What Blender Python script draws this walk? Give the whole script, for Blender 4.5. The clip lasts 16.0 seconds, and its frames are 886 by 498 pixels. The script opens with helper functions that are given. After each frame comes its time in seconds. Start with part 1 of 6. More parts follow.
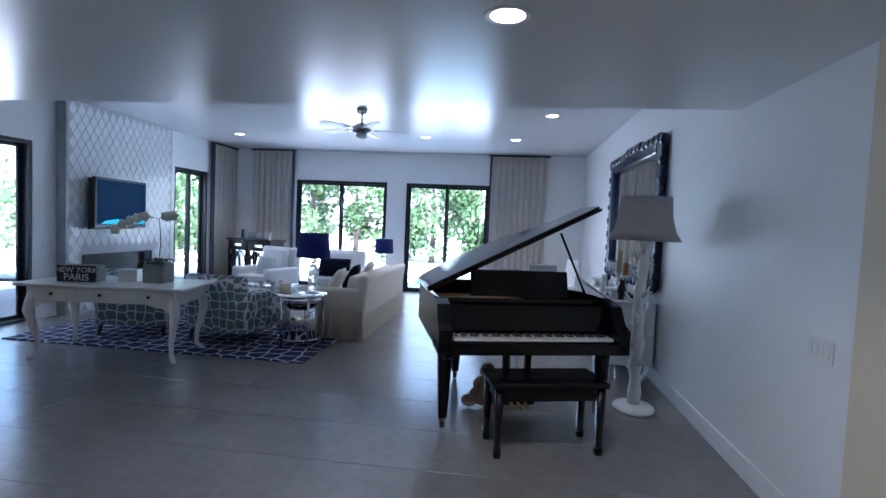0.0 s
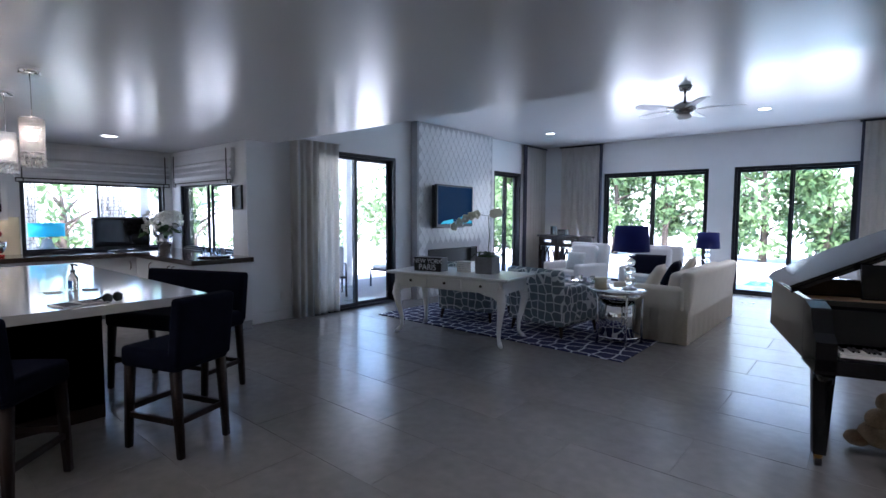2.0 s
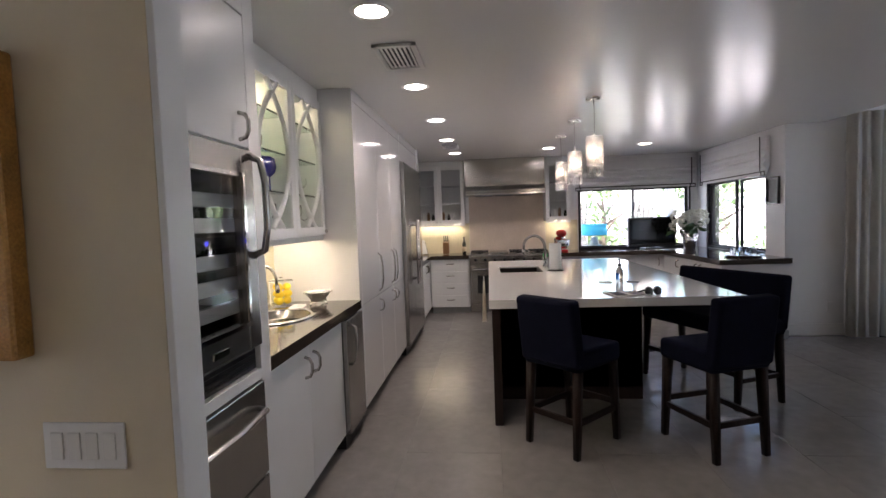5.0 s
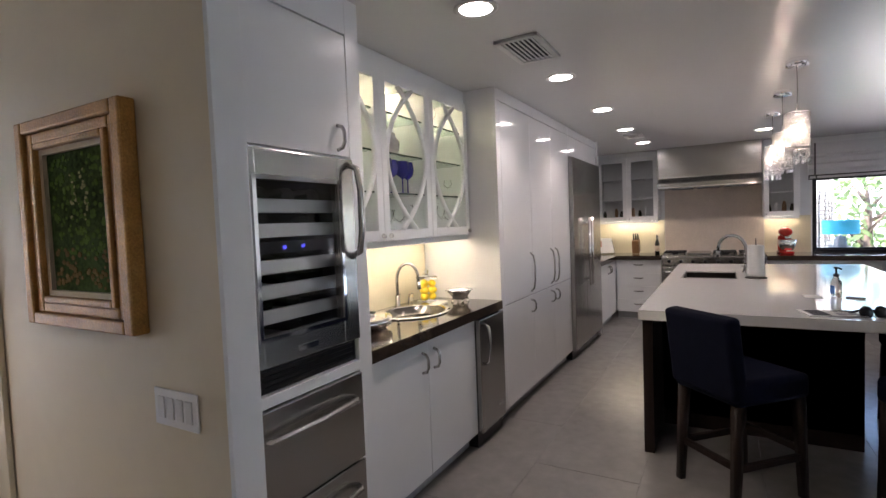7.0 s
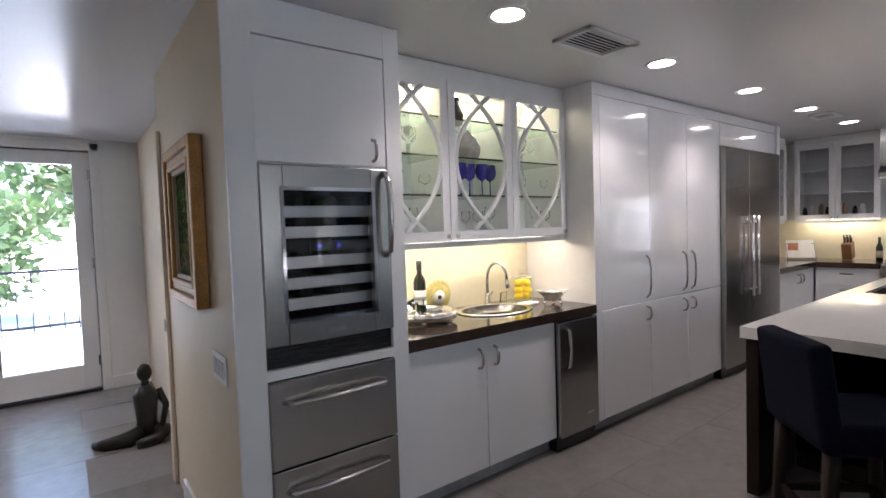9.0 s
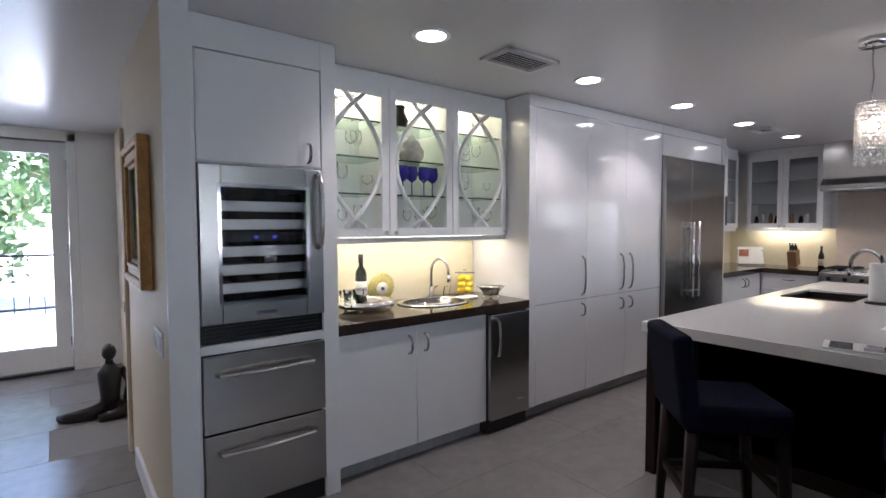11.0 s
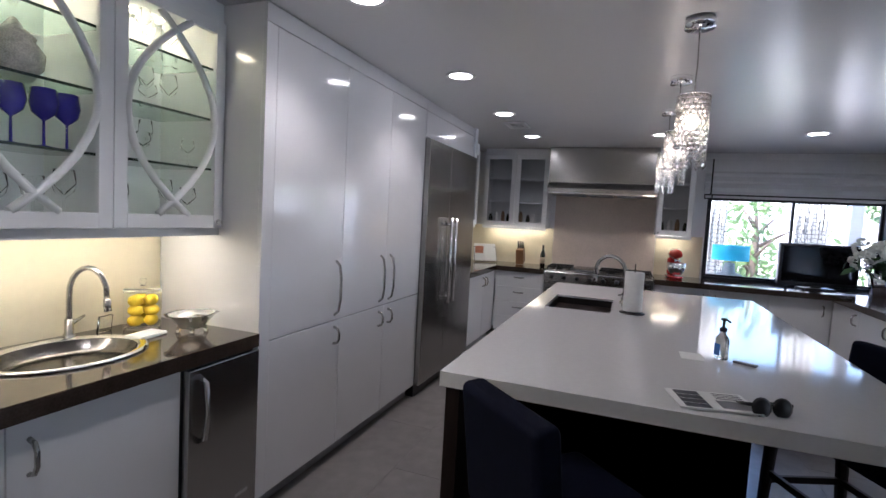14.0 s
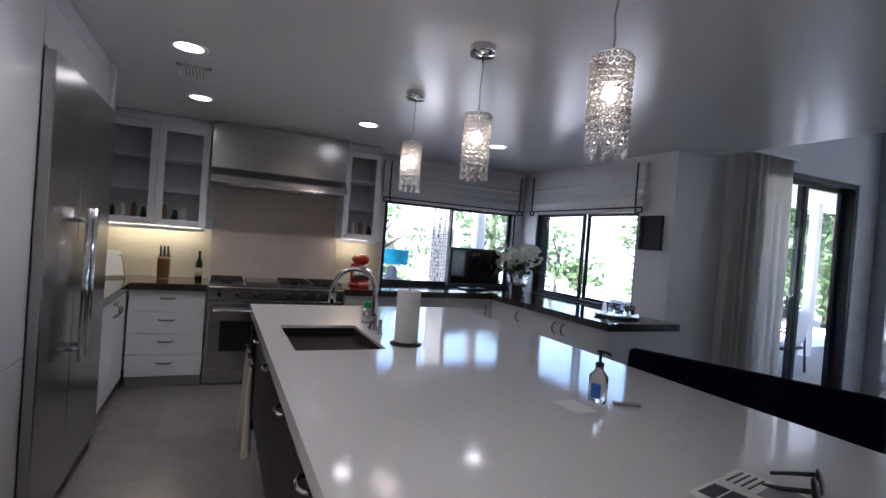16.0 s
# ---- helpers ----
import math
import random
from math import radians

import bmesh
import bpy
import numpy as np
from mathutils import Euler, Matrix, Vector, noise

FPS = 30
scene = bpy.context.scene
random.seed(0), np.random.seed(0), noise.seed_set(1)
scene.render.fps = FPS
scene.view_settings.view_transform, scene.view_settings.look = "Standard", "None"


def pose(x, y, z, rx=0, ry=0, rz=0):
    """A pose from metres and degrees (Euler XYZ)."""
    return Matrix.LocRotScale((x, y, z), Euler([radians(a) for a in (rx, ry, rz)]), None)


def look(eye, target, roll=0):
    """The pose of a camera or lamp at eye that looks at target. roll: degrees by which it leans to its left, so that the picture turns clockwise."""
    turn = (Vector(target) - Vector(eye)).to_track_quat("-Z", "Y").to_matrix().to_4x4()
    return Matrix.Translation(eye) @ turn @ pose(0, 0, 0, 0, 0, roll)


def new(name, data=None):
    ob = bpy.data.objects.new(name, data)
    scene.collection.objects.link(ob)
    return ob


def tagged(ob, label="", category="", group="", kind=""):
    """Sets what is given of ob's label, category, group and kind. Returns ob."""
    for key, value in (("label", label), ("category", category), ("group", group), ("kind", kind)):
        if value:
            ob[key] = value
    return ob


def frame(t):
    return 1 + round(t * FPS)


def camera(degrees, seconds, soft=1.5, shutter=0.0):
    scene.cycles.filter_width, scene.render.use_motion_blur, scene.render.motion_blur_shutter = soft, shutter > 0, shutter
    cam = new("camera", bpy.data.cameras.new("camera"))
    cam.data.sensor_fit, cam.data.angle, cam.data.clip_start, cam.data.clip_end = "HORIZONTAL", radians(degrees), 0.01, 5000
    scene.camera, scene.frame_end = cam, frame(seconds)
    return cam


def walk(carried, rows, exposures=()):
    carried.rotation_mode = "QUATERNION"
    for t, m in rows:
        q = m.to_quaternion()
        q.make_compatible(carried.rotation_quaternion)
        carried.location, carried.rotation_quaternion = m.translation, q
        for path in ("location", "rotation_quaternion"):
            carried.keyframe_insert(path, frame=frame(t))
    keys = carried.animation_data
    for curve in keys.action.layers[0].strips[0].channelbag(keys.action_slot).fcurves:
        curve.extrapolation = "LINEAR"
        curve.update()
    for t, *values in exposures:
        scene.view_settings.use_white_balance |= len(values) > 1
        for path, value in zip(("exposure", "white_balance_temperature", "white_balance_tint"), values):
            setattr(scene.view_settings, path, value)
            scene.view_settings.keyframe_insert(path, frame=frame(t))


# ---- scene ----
cam = camera(83.3, 16.0)
PATH = [
    (0, (0.56, -0.014, 1.55), (0.31, 1.968, 1.448), 2.5),
    (0.5, (0.448, 0.015, 1.553), (0.032, 1.968, 1.439), 2.3),
    (1, (0.362, 0.02, 1.555), (-0.363, 1.88, 1.422), 1.7),
    (1.5, (0.327, 0.031, 1.515), (-0.692, 1.747, 1.383), 1.0),
    (2, (0.31, 0.055, 1.48), (-0.987, 1.571, 1.343), 0.3),
    (2.5, (0.32, 0.066, 1.448), (-1.211, 1.345, 1.316), -0.6),
    (3, (0.287, 0.047, 1.464), (-1.419, 1.082, 1.328), -1.0),
    (3.5, (0.236, 0.025, 1.453), (-1.594, 0.822, 1.325), -1.4),
    (4, (0.201, 0.002, 1.458), (-1.736, 0.488, 1.336), -1.6),
    (4.5, (0.174, -0.009, 1.473), (-1.817, 0.139, 1.354), -1.8),
    (5, (0.176, -0.034, 1.47), (-1.812, -0.22, 1.359), -2.0),
    (7.5, (-0.135, 0.602, 1.484), (-1.764, -0.554, 1.39), -2.2),
    (8, (-0.236, 0.779, 1.455), (-1.684, -0.598, 1.369), -2.3),
    (8.5, (-0.363, 0.941, 1.485), (-1.584, -0.641, 1.401), -2.4),
    (11, (-0.579, 1.534, 1.477), (-1.805, -0.043, 1.381), -0.2),
    (11.5, (-0.567, 1.548, 1.486), (-2.051, 0.211, 1.385), 0.7),
    (12, (-0.587, 1.504, 1.493), (-2.192, 0.316, 1.385), 1.2),
    (12.5, (-0.694, 1.371, 1.501), (-2.375, 0.295, 1.379), 1.7),
    (13, (-0.894, 1.159, 1.497), (-2.648, 0.207, 1.371), 1.9),
    (13.5, (-1.191, 0.912, 1.497), (-2.996, 0.061, 1.364), 2.4),
    (14, (-1.484, 0.617, 1.519), (-3.351, -0.085, 1.384), 3.1),
    (14.5, (-1.826, 0.313, 1.516), (-3.753, -0.208, 1.393), 3.3),
    (15, (-2.16, 0.055, 1.489), (-4.153, -0.072, 1.392), 3.9),
    (15.5, (-2.446, -0.181, 1.491), (-4.406, 0.211, 1.428), 4.5),
    (16, (-2.694, -0.289, 1.467), (-4.518, 0.531, 1.44), 4.4),
]
walk(cam, [(t, look(eye, target, roll)) for t, eye, target, roll in PATH],
     [(0, 2.9, 5100, 15), (2, 2.7, 5500, 18), (4, 2.82, 6350, 20), (5, 3.0, 6550, 21), (8, 3.0, 6250, 21), (13, 2.85, 5700, 19), (16, 2.25, 5700, 19)])

# ---- light ----
world = bpy.data.worlds.new("sky")
scene.world = world
world.use_nodes = True
wn = world.node_tree
sky = wn.nodes.new("ShaderNodeTexSky")
sky.sky_type, sky.sun_disc = "NISHITA", False
sky.sun_elevation, sky.sun_rotation = radians(68), radians(141)
wn.links.new(sky.outputs[0], wn.nodes["Background"].inputs[0])
wn.nodes["Background"].inputs[1].default_value = 0.15
sun = new("sun", bpy.data.lights.new("sun", "SUN"))
sun.data.energy, sun.data.angle, sun.data.color = 5.0, radians(0.5), (1.0, 0.96, 0.9)
sun.matrix_world = look((4, -5, 16), (0, 0, 0))



def window_fill(m, w, h, power):
    """An area lamp added just inside a window's opening, standing in for skylight."""
    l = new("window_fill", bpy.data.lights.new("window_fill", "AREA"))
    l.data.shape, l.data.size, l.data.size_y = "RECTANGLE", w, h
    l.data.energy, l.data.color = power, (0.84, 0.92, 1.0)
    l.matrix_basis = m


window_fill(pose(-3.18, 10.86, 1.2, -90), 2.0, 2.3, 4)
window_fill(pose(-0.76, 10.86, 1.2, -90), 1.75, 2.3, 4)
window_fill(pose(-5.75, 5.12, 1.2, 0, -90), 2.3, 1.5, 0.6)

KC, LC = 2.44, 3.08          # ceilings: kitchen, living room
WARM, DAY = (1.0, 0.82, 0.62), (0.8, 0.9, 1.0)


# ---- materials ----
def mat(name, color, rough=0.5, metal=0.0, vary=0.06, scale=3.0, bump=0.0, bscale=60.0, coat=0.0, trans=0.0, ior=1.45, emit=None, power=0.0, stretch=(1, 1, 1), rvary=0.0, spec=0.5):
    m = bpy.data.materials.new(name)
    m.use_nodes = True
    nt = m.node_tree
    b = nt.nodes["Principled BSDF"]
    tc = nt.nodes.new("ShaderNodeTexCoord")
    mp = nt.nodes.new("ShaderNodeMapping")
    mp.inputs["Scale"].default_value = stretch
    nt.links.new(tc.outputs["Object"], mp.inputs[0])
    b.inputs["Base Color"].default_value = (*color, 1)
    b.inputs["Roughness"].default_value = rough
    b.inputs["Metallic"].default_value = metal
    b.inputs["Coat Weight"].default_value = coat
    b.inputs["Coat Roughness"].default_value = 0.05
    b.inputs["Transmission Weight"].default_value = trans
    b.inputs["IOR"].default_value = ior
    b.inputs["Specular IOR Level"].default_value = spec
    if vary:
        n1, n2 = nt.nodes.new("ShaderNodeTexNoise"), nt.nodes.new("ShaderNodeTexNoise")
        for n, s in ((n1, scale), (n2, scale * 9)):
            n.inputs["Scale"].default_value, n.inputs["Detail"].default_value = s, 5
            nt.links.new(mp.outputs[0], n.inputs["Vector"])
        add = nt.nodes.new("ShaderNodeMath")
        add.operation = "ADD"
        nt.links.new(n1.outputs[0], add.inputs[0])
        nt.links.new(n2.outputs[0], add.inputs[1])
        ramp = nt.nodes.new("ShaderNodeMapRange")
        ramp.inputs[1].default_value, ramp.inputs[2].default_value = 0.6, 1.4
        ramp.inputs[3].default_value, ramp.inputs[4].default_value = 1 - vary, 1 + vary
        nt.links.new(add.outputs[0], ramp.inputs[0])
        hsv = nt.nodes.new("ShaderNodeHueSaturation")
        hsv.inputs["Color"].default_value = (*color, 1)
        nt.links.new(ramp.outputs[0], hsv.inputs["Value"])
        nt.links.new(hsv.outputs[0], b.inputs["Base Color"])
        if rvary:
            rr = nt.nodes.new("ShaderNodeMapRange")
            rr.inputs[1].default_value, rr.inputs[2].default_value = 0.6, 1.4
            rr.inputs[3].default_value, rr.inputs[4].default_value = max(0.02, rough - rvary), rough + rvary
            nt.links.new(add.outputs[0], rr.inputs[0])
            nt.links.new(rr.outputs[0], b.inputs["Roughness"])
    if bump:
        n3, bp = nt.nodes.new("ShaderNodeTexNoise"), nt.nodes.new("ShaderNodeBump")
        n3.inputs["Scale"].default_value, n3.inputs["Detail"].default_value = bscale, 4
        bp.inputs["Strength"].default_value, bp.inputs["Distance"].default_value = bump, 0.004
        nt.links.new(mp.outputs[0], n3.inputs["Vector"])
        nt.links.new(n3.outputs[0], bp.inputs["Height"])
        nt.links.new(bp.outputs[0], b.inputs["Normal"])
    if emit:
        b.inputs["Emission Color"].default_value, b.inputs["Emission Strength"].default_value = (*emit, 1), power
    return m


def random_value(m, amount):
    """Piece by piece variation of a material's brightness."""
    nt = m.node_tree
    hsv = next(n for n in nt.nodes if n.type == "HUE_SAT")
    src = hsv.inputs["Value"].links[0].from_socket
    oi, mr, mul = nt.nodes.new("ShaderNodeObjectInfo"), nt.nodes.new("ShaderNodeMapRange"), nt.nodes.new("ShaderNodeMath")
    mr.inputs[3].default_value, mr.inputs[4].default_value = 1 - amount, 1 + amount
    mul.operation = "MULTIPLY"
    nt.links.new(oi.outputs["Random"], mr.inputs[0])
    nt.links.new(src, mul.inputs[0])
    nt.links.new(mr.outputs[0], mul.inputs[1])
    nt.links.new(mul.outputs[0], hsv.inputs["Value"])
    shift = nt.nodes.new("ShaderNodeMath")
    shift.operation, shift.inputs[1].default_value = "MULTIPLY", 70.0
    nt.links.new(oi.outputs["Random"], shift.inputs[0])
    nt.links.new(shift.outputs[0], next(n for n in nt.nodes if n.type == "MAPPING").inputs["Location"])
    return m


def pattern(name, dark, light, scale, width, rough=0.9, kind="VORONOI"):
    """Fabric with a light network on a darker ground."""
    m = mat(name, dark, rough, vary=0.1, scale=8, bump=0.3, bscale=300)
    nt = m.node_tree
    b = nt.nodes["Principled BSDF"]
    tc = next(n for n in nt.nodes if n.type == "TEX_COORD")
    v = nt.nodes.new("ShaderNodeTexVoronoi")
    v.feature = "DISTANCE_TO_EDGE"
    v.inputs["Scale"].default_value, v.inputs["Randomness"].default_value = scale, 0.45
    lt, mix = nt.nodes.new("ShaderNodeMath"), nt.nodes.new("ShaderNodeMix")
    lt.operation, lt.inputs[1].default_value = "LESS_THAN", width
    mix.data_type = "RGBA"
    nt.links.new(tc.outputs["Object"], v.inputs["Vector"])
    nt.links.new(v.outputs["Distance"], lt.inputs[0])
    nt.links.new(lt.outputs[0], mix.inputs["Factor"])
    src = b.inputs["Base Color"].links[0].from_socket
    nt.links.new(src, mix.inputs["A"])
    mix.inputs["B"].default_value = (*light, 1)
    nt.links.new(mix.outputs["Result"], b.inputs["Base Color"])
    return m


M_WALL = mat("wall_paint", (0.82, 0.825, 0.83), 0.45, vary=0.02, scale=1.2, bump=0.12, bscale=140, rvary=0.08)
M_BEIGE = mat("beige_wall_paint", (0.72, 0.63, 0.48), 0.55, vary=0.03, scale=1.2, bump=0.15, bscale=140)
M_CEIL = mat("gloss_ceiling_paint", (0.76, 0.76, 0.77), 0.25, vary=0.0, spec=0.4)
M_TRIM = mat("white_trim", (0.8, 0.8, 0.8), 0.35, vary=0.02)
M_TILE = random_value(mat("porcelain_floor_tile", (0.235, 0.222, 0.212), 0.22, vary=0.16, scale=1.3, rvary=0.05), 0.04)
M_GROUT = mat("grout", (0.215, 0.205, 0.196), 0.8, vary=0.08, scale=20)
M_CAB = mat("white_lacquer", (0.8, 0.8, 0.82), 0.12, vary=0.015, scale=1, coat=0.5, bump=0.01, bscale=5)
M_CABSATIN = mat("satin_white_lacquer", (0.78, 0.79, 0.8), 0.3, vary=0.015, scale=1)
M_STEEL = mat("brushed_steel", (0.44, 0.43, 0.415), 0.23, 1.0, vary=0.04, scale=6, stretch=(1, 1, 40), rvary=0.03)
M_CHROME = mat("chrome", (0.8, 0.8, 0.82), 0.08, 1.0, vary=0.03)
M_DARKGAP = mat("dark_gap", (0.02, 0.02, 0.02), 0.6, vary=0.1)
M_COUNTER = mat("dark_stone_counter", (0.045, 0.033, 0.026), 0.1, vary=0.35, scale=14, coat=0.3)
M_QUARTZ = mat("white_quartz", (0.74, 0.735, 0.73), 0.1, vary=0.04, scale=40, coat=0.2)
M_ESPRESSO = mat("espresso_wood", (0.02, 0.012, 0.01), 0.45, vary=0.35, scale=4, stretch=(1, 1, 0.15), bump=0.1, bscale=30, spec=0.25)
M_NAVY = mat("dark_navy_upholstery", (0.0045, 0.006, 0.017), 0.85, vary=0.2, scale=14, bump=0.25, bscale=400, spec=0.12)
M_GLASS = mat("clear_glass", (0.97, 0.99, 0.98), 0.0, vary=0, trans=1.0, ior=1.45)
M_PANE = mat("window_glass", (0.98, 1, 1), 0.0, vary=0, trans=1.0, ior=1.2)
M_SMOKE = mat("smoked_glass", (0.75, 0.76, 0.77), 0.02, vary=0, trans=1.0, ior=1.4)
M_THIN = mat("thin_clear_glass", (0.98, 0.99, 0.98), 0.0, vary=0, trans=1.0, ior=1.09)
M_CLEAR = mat("clear_jar_glass", (0.99, 1.0, 0.99), 0.0, vary=0, trans=1.0, ior=1.03)
M_SHELFGLASS = mat("green_edge_glass", (0.7, 0.88, 0.82), 0.02, vary=0, trans=1.0, ior=1.45)
M_BLACK = mat("black_window_frame", (0.012, 0.013, 0.018), 0.4, vary=0.15, scale=12)
M_CURTAIN = mat("cream_linen_curtain", (0.8, 0.77, 0.72), 0.9, vary=0.05, scale=5, bump=0.25, bscale=350)
M_CURTEDGE = mat("dark_curtain_edge", (0.06, 0.06, 0.09), 0.85, vary=0.1)
M_SPLASH = mat("cream_backsplash", (0.72, 0.66, 0.5), 0.18, vary=0.04, scale=3, rvary=0.05)
M_STONESPLASH = mat("pale_stone_backsplash", (0.66, 0.57, 0.5), 0.3, vary=0.09, scale=5)
M_LAMPON = mat("lit_diffuser", (1, 1, 1), 0.5, vary=0, emit=(1.0, 0.94, 0.86), power=3.0)
M_BULB = mat("lit_bulb", (1, 1, 1), 0.5, vary=0, emit=(1.0, 0.76, 0.52), power=1.5)
M_STRIP = mat("lit_strip", (1, 1, 1), 0.5, vary=0, emit=(1.0, 0.86, 0.52), power=4.5)
M_UNDER = mat("lit_under_cabinet_strip", (1, 1, 1), 0.5, vary=0, emit=(1.0, 0.88, 0.62), power=4.0)
M_CRYSTAL = mat("crystal", (0.92, 0.9, 0.88), 0.04, vary=0, trans=0.85, ior=1.5)
M_WHITE = mat("white_ceramic", (0.8, 0.8, 0.79), 0.25, vary=0.02)
M_PAPER = mat("paper", (0.8, 0.8, 0.78), 0.85, vary=0.05, scale=30, bump=0.2, bscale=150)
M_INK = mat("ink", (0.06, 0.06, 0.07), 0.7, vary=0.1)
M_GREYINK = mat("grey_ink", (0.3, 0.3, 0.32), 0.7, vary=0.1)
M_BLACKPLASTIC = mat("black_plastic", (0.015, 0.015, 0.016), 0.3, vary=0.1)
M_RED = mat("red_enamel", (0.5, 0.03, 0.025), 0.15, vary=0.05, coat=0.5)
M_LEMON = mat("lemon_skin", (0.85, 0.6, 0.03), 0.4, vary=0.12, scale=30, bump=0.3, bscale=200)
M_BOTTLE = mat("bottle_glass", (0.02, 0.025, 0.012), 0.05, vary=0, coat=0.5)
M_BLUEGLASS = mat("cobalt_glass", (0.03, 0.022, 0.26), 0.06, vary=0, coat=0.5)
M_GOLD = mat("gilt_wood", (0.42, 0.21, 0.05), 0.4, 0.2, vary=0.4, scale=14, bump=0.5, bscale=90)
M_WOOD = mat("brown_wood", (0.25, 0.13, 0.06), 0.4, vary=0.25, scale=5, stretch=(1, 1, 0.2), bump=0.1)
M_PIANO = mat("piano_black", (0.005, 0.005, 0.006), 0.08, vary=0.1, spec=0.45)
M_IVORY = mat("ivory_key", (0.75, 0.74, 0.7), 0.25, vary=0.02)
M_SLIP = mat("cream_slipcover", (0.76, 0.69, 0.58), 0.9, vary=0.06, scale=6, bump=0.35, bscale=200)
M_WHITEFAB = mat("white_upholstery", (0.76, 0.76, 0.77), 0.9, vary=0.04, scale=6, bump=0.3, bscale=250)
M_LATTICE = pattern("teal_lattice_fabric", (0.16, 0.2, 0.23), (0.7, 0.72, 0.72), 9, 0.06)
M_RUG = pattern("navy_trellis_rug", (0.018, 0.022, 0.075), (0.55, 0.57, 0.62), 5.5, 0.055, 0.95)
M_SILVERFAB = mat("sequin_fabric", (0.6, 0.62, 0.64), 0.35, 0.5, vary=0.5, scale=60)
M_COBALT = mat("navy_lampshade", (0.012, 0.02, 0.17), 0.8, vary=0.1, scale=10, bump=0.2, bscale=300)
M_MIRRORFRAME = mat("navy_lacquer", (0.012, 0.016, 0.06), 0.22, vary=0.15, coat=0.3)
M_MIRROR = mat("mirror", (0.88, 0.9, 0.9), 0.015, 1.0, vary=0)
M_SHADE = mat("grey_linen_shade", (0.42, 0.4, 0.38), 0.9, vary=0.08, scale=20, bump=0.3, bscale=300)
M_PEARL = mat("pearl_arabesque_tile", (0.78, 0.79, 0.8), 0.1, vary=0.04, scale=6, coat=0.4)
M_PEARLJOINT = mat("pale_joint", (0.5, 0.51, 0.53), 0.7, vary=0.05)
M_MARBLE = mat("grey_marble", (0.4, 0.41, 0.43), 0.2, vary=0.2, scale=3)
M_BRONZE = mat("dark_bronze", (0.03, 0.026, 0.024), 0.4, 0.4, vary=0.25, scale=12)
M_LEAF = mat("leaves", (0.12, 0.19, 0.07), 0.55, vary=0.45, scale=2.5)
M_DARKLEAF = mat("plant_leaves", (0.035, 0.09, 0.025), 0.4, vary=0.4, scale=6)
M_PETAL = mat("white_petals", (0.75, 0.75, 0.66), 0.7, vary=0.1, scale=20)
M_BARK = mat("bark", (0.12, 0.09, 0.07), 0.9, vary=0.3, scale=10, bump=0.6, bscale=30)
M_PATIO = mat("pale_patio_concrete", (0.74, 0.72, 0.7), 0.8, vary=0.1, scale=1.5, bump=0.2)
M_POOL = mat("pool_water", (0.06, 0.45, 0.62), 0.03, vary=0.15, scale=2, bump=0.25, bscale=3)
M_DECK = mat("blue_grey_deck", (0.3, 0.36, 0.42), 0.5, vary=0.15, scale=4, stretch=(6, 1, 1))
M_CYAN = mat("turquoise_shade", (0.03, 0.42, 0.6), 0.7, vary=0.05)
M_SLATE = mat("slate_pot", (0.2, 0.21, 0.22), 0.8, vary=0.25, scale=8, bump=0.4, bscale=60)
M_WATERPIC = mat("screen_picture_blue", (0.002, 0.008, 0.025), 0.12, vary=0, emit=(0.0, 0.1, 0.3), power=0.018, spec=0.02)
M_WATERLIT = mat("screen_picture_cyan", (0.02, 0.2, 0.3), 0.15, vary=0, emit=(0.05, 0.5, 0.65), power=0.12, spec=0.15)
M_PAINTING = mat("dark_green_oil_paint", (0.05, 0.075, 0.02), 0.9, vary=0.9, scale=7, bump=0.4, bscale=80, spec=0.08)
M_CREAM = mat("cream_liner", (0.6, 0.5, 0.36), 0.7, vary=0.1)
M_GREENGLAZE = mat("yellow_green_glaze", (0.55, 0.48, 0.18), 0.25, vary=0.35, scale=14)
M_SEAT = mat("slate_stone", (0.3, 0.2, 0.12), 0.8, vary=0.4, scale=10, bump=0.5)
M_BRICKBLUE = mat("label_blue", (0.03, 0.15, 0.5), 0.4, vary=0.1)
M_SHELFFRONT = mat("satin_steel", (0.7, 0.7, 0.69), 0.4, 0.6, vary=0.04, scale=6)
M_BLUEDIGIT = mat("lit_blue_digit", (0.02, 0.02, 0.4), 0.5, vary=0, emit=(0.1, 0.1, 1.0), power=0.25)
M_SHELFEDGE = mat("dark_glass_edge", (0.03, 0.045, 0.04), 0.15, vary=0.1)
M_VENT = mat("grey_enamel", (0.68, 0.68, 0.68), 0.5, vary=0.05)
M_WAX = mat("cream_wax", (0.65, 0.55, 0.38), 0.5, vary=0.08)


# ---- mesh helpers ----
def part(name, bm, material, parent=None, label="", kind=""):
    me = bpy.data.meshes.new(name)
    bmesh.ops.recalc_face_normals(bm, faces=bm.faces)
    bm.to_mesh(me)
    bm.free()
    me.materials.append(material)
    ob = new(name, me)
    if parent is not None:
        ob.parent = parent
    if material in (M_GLASS, M_THIN, M_CLEAR, M_PANE, M_SMOKE, M_SHELFGLASS):
        ob.visible_shadow = False
    return tagged(ob, label=label, kind=kind)


def thing(name, label, category, m=None, group="", kind=""):
    ob = new(name)
    if m is not None:
        ob.matrix_basis = m
    return tagged(ob, label, category, group, kind)


def B(*boxes, bevel=0.0, seg=2):
    """Boxes (x0, x1, y0, y1, z0, z1) in one bmesh, their edges rounded by bevel."""
    bm = bmesh.new()
    for b in boxes:
        add_box(bm, *b, bevel=bevel, seg=seg)
    return bm


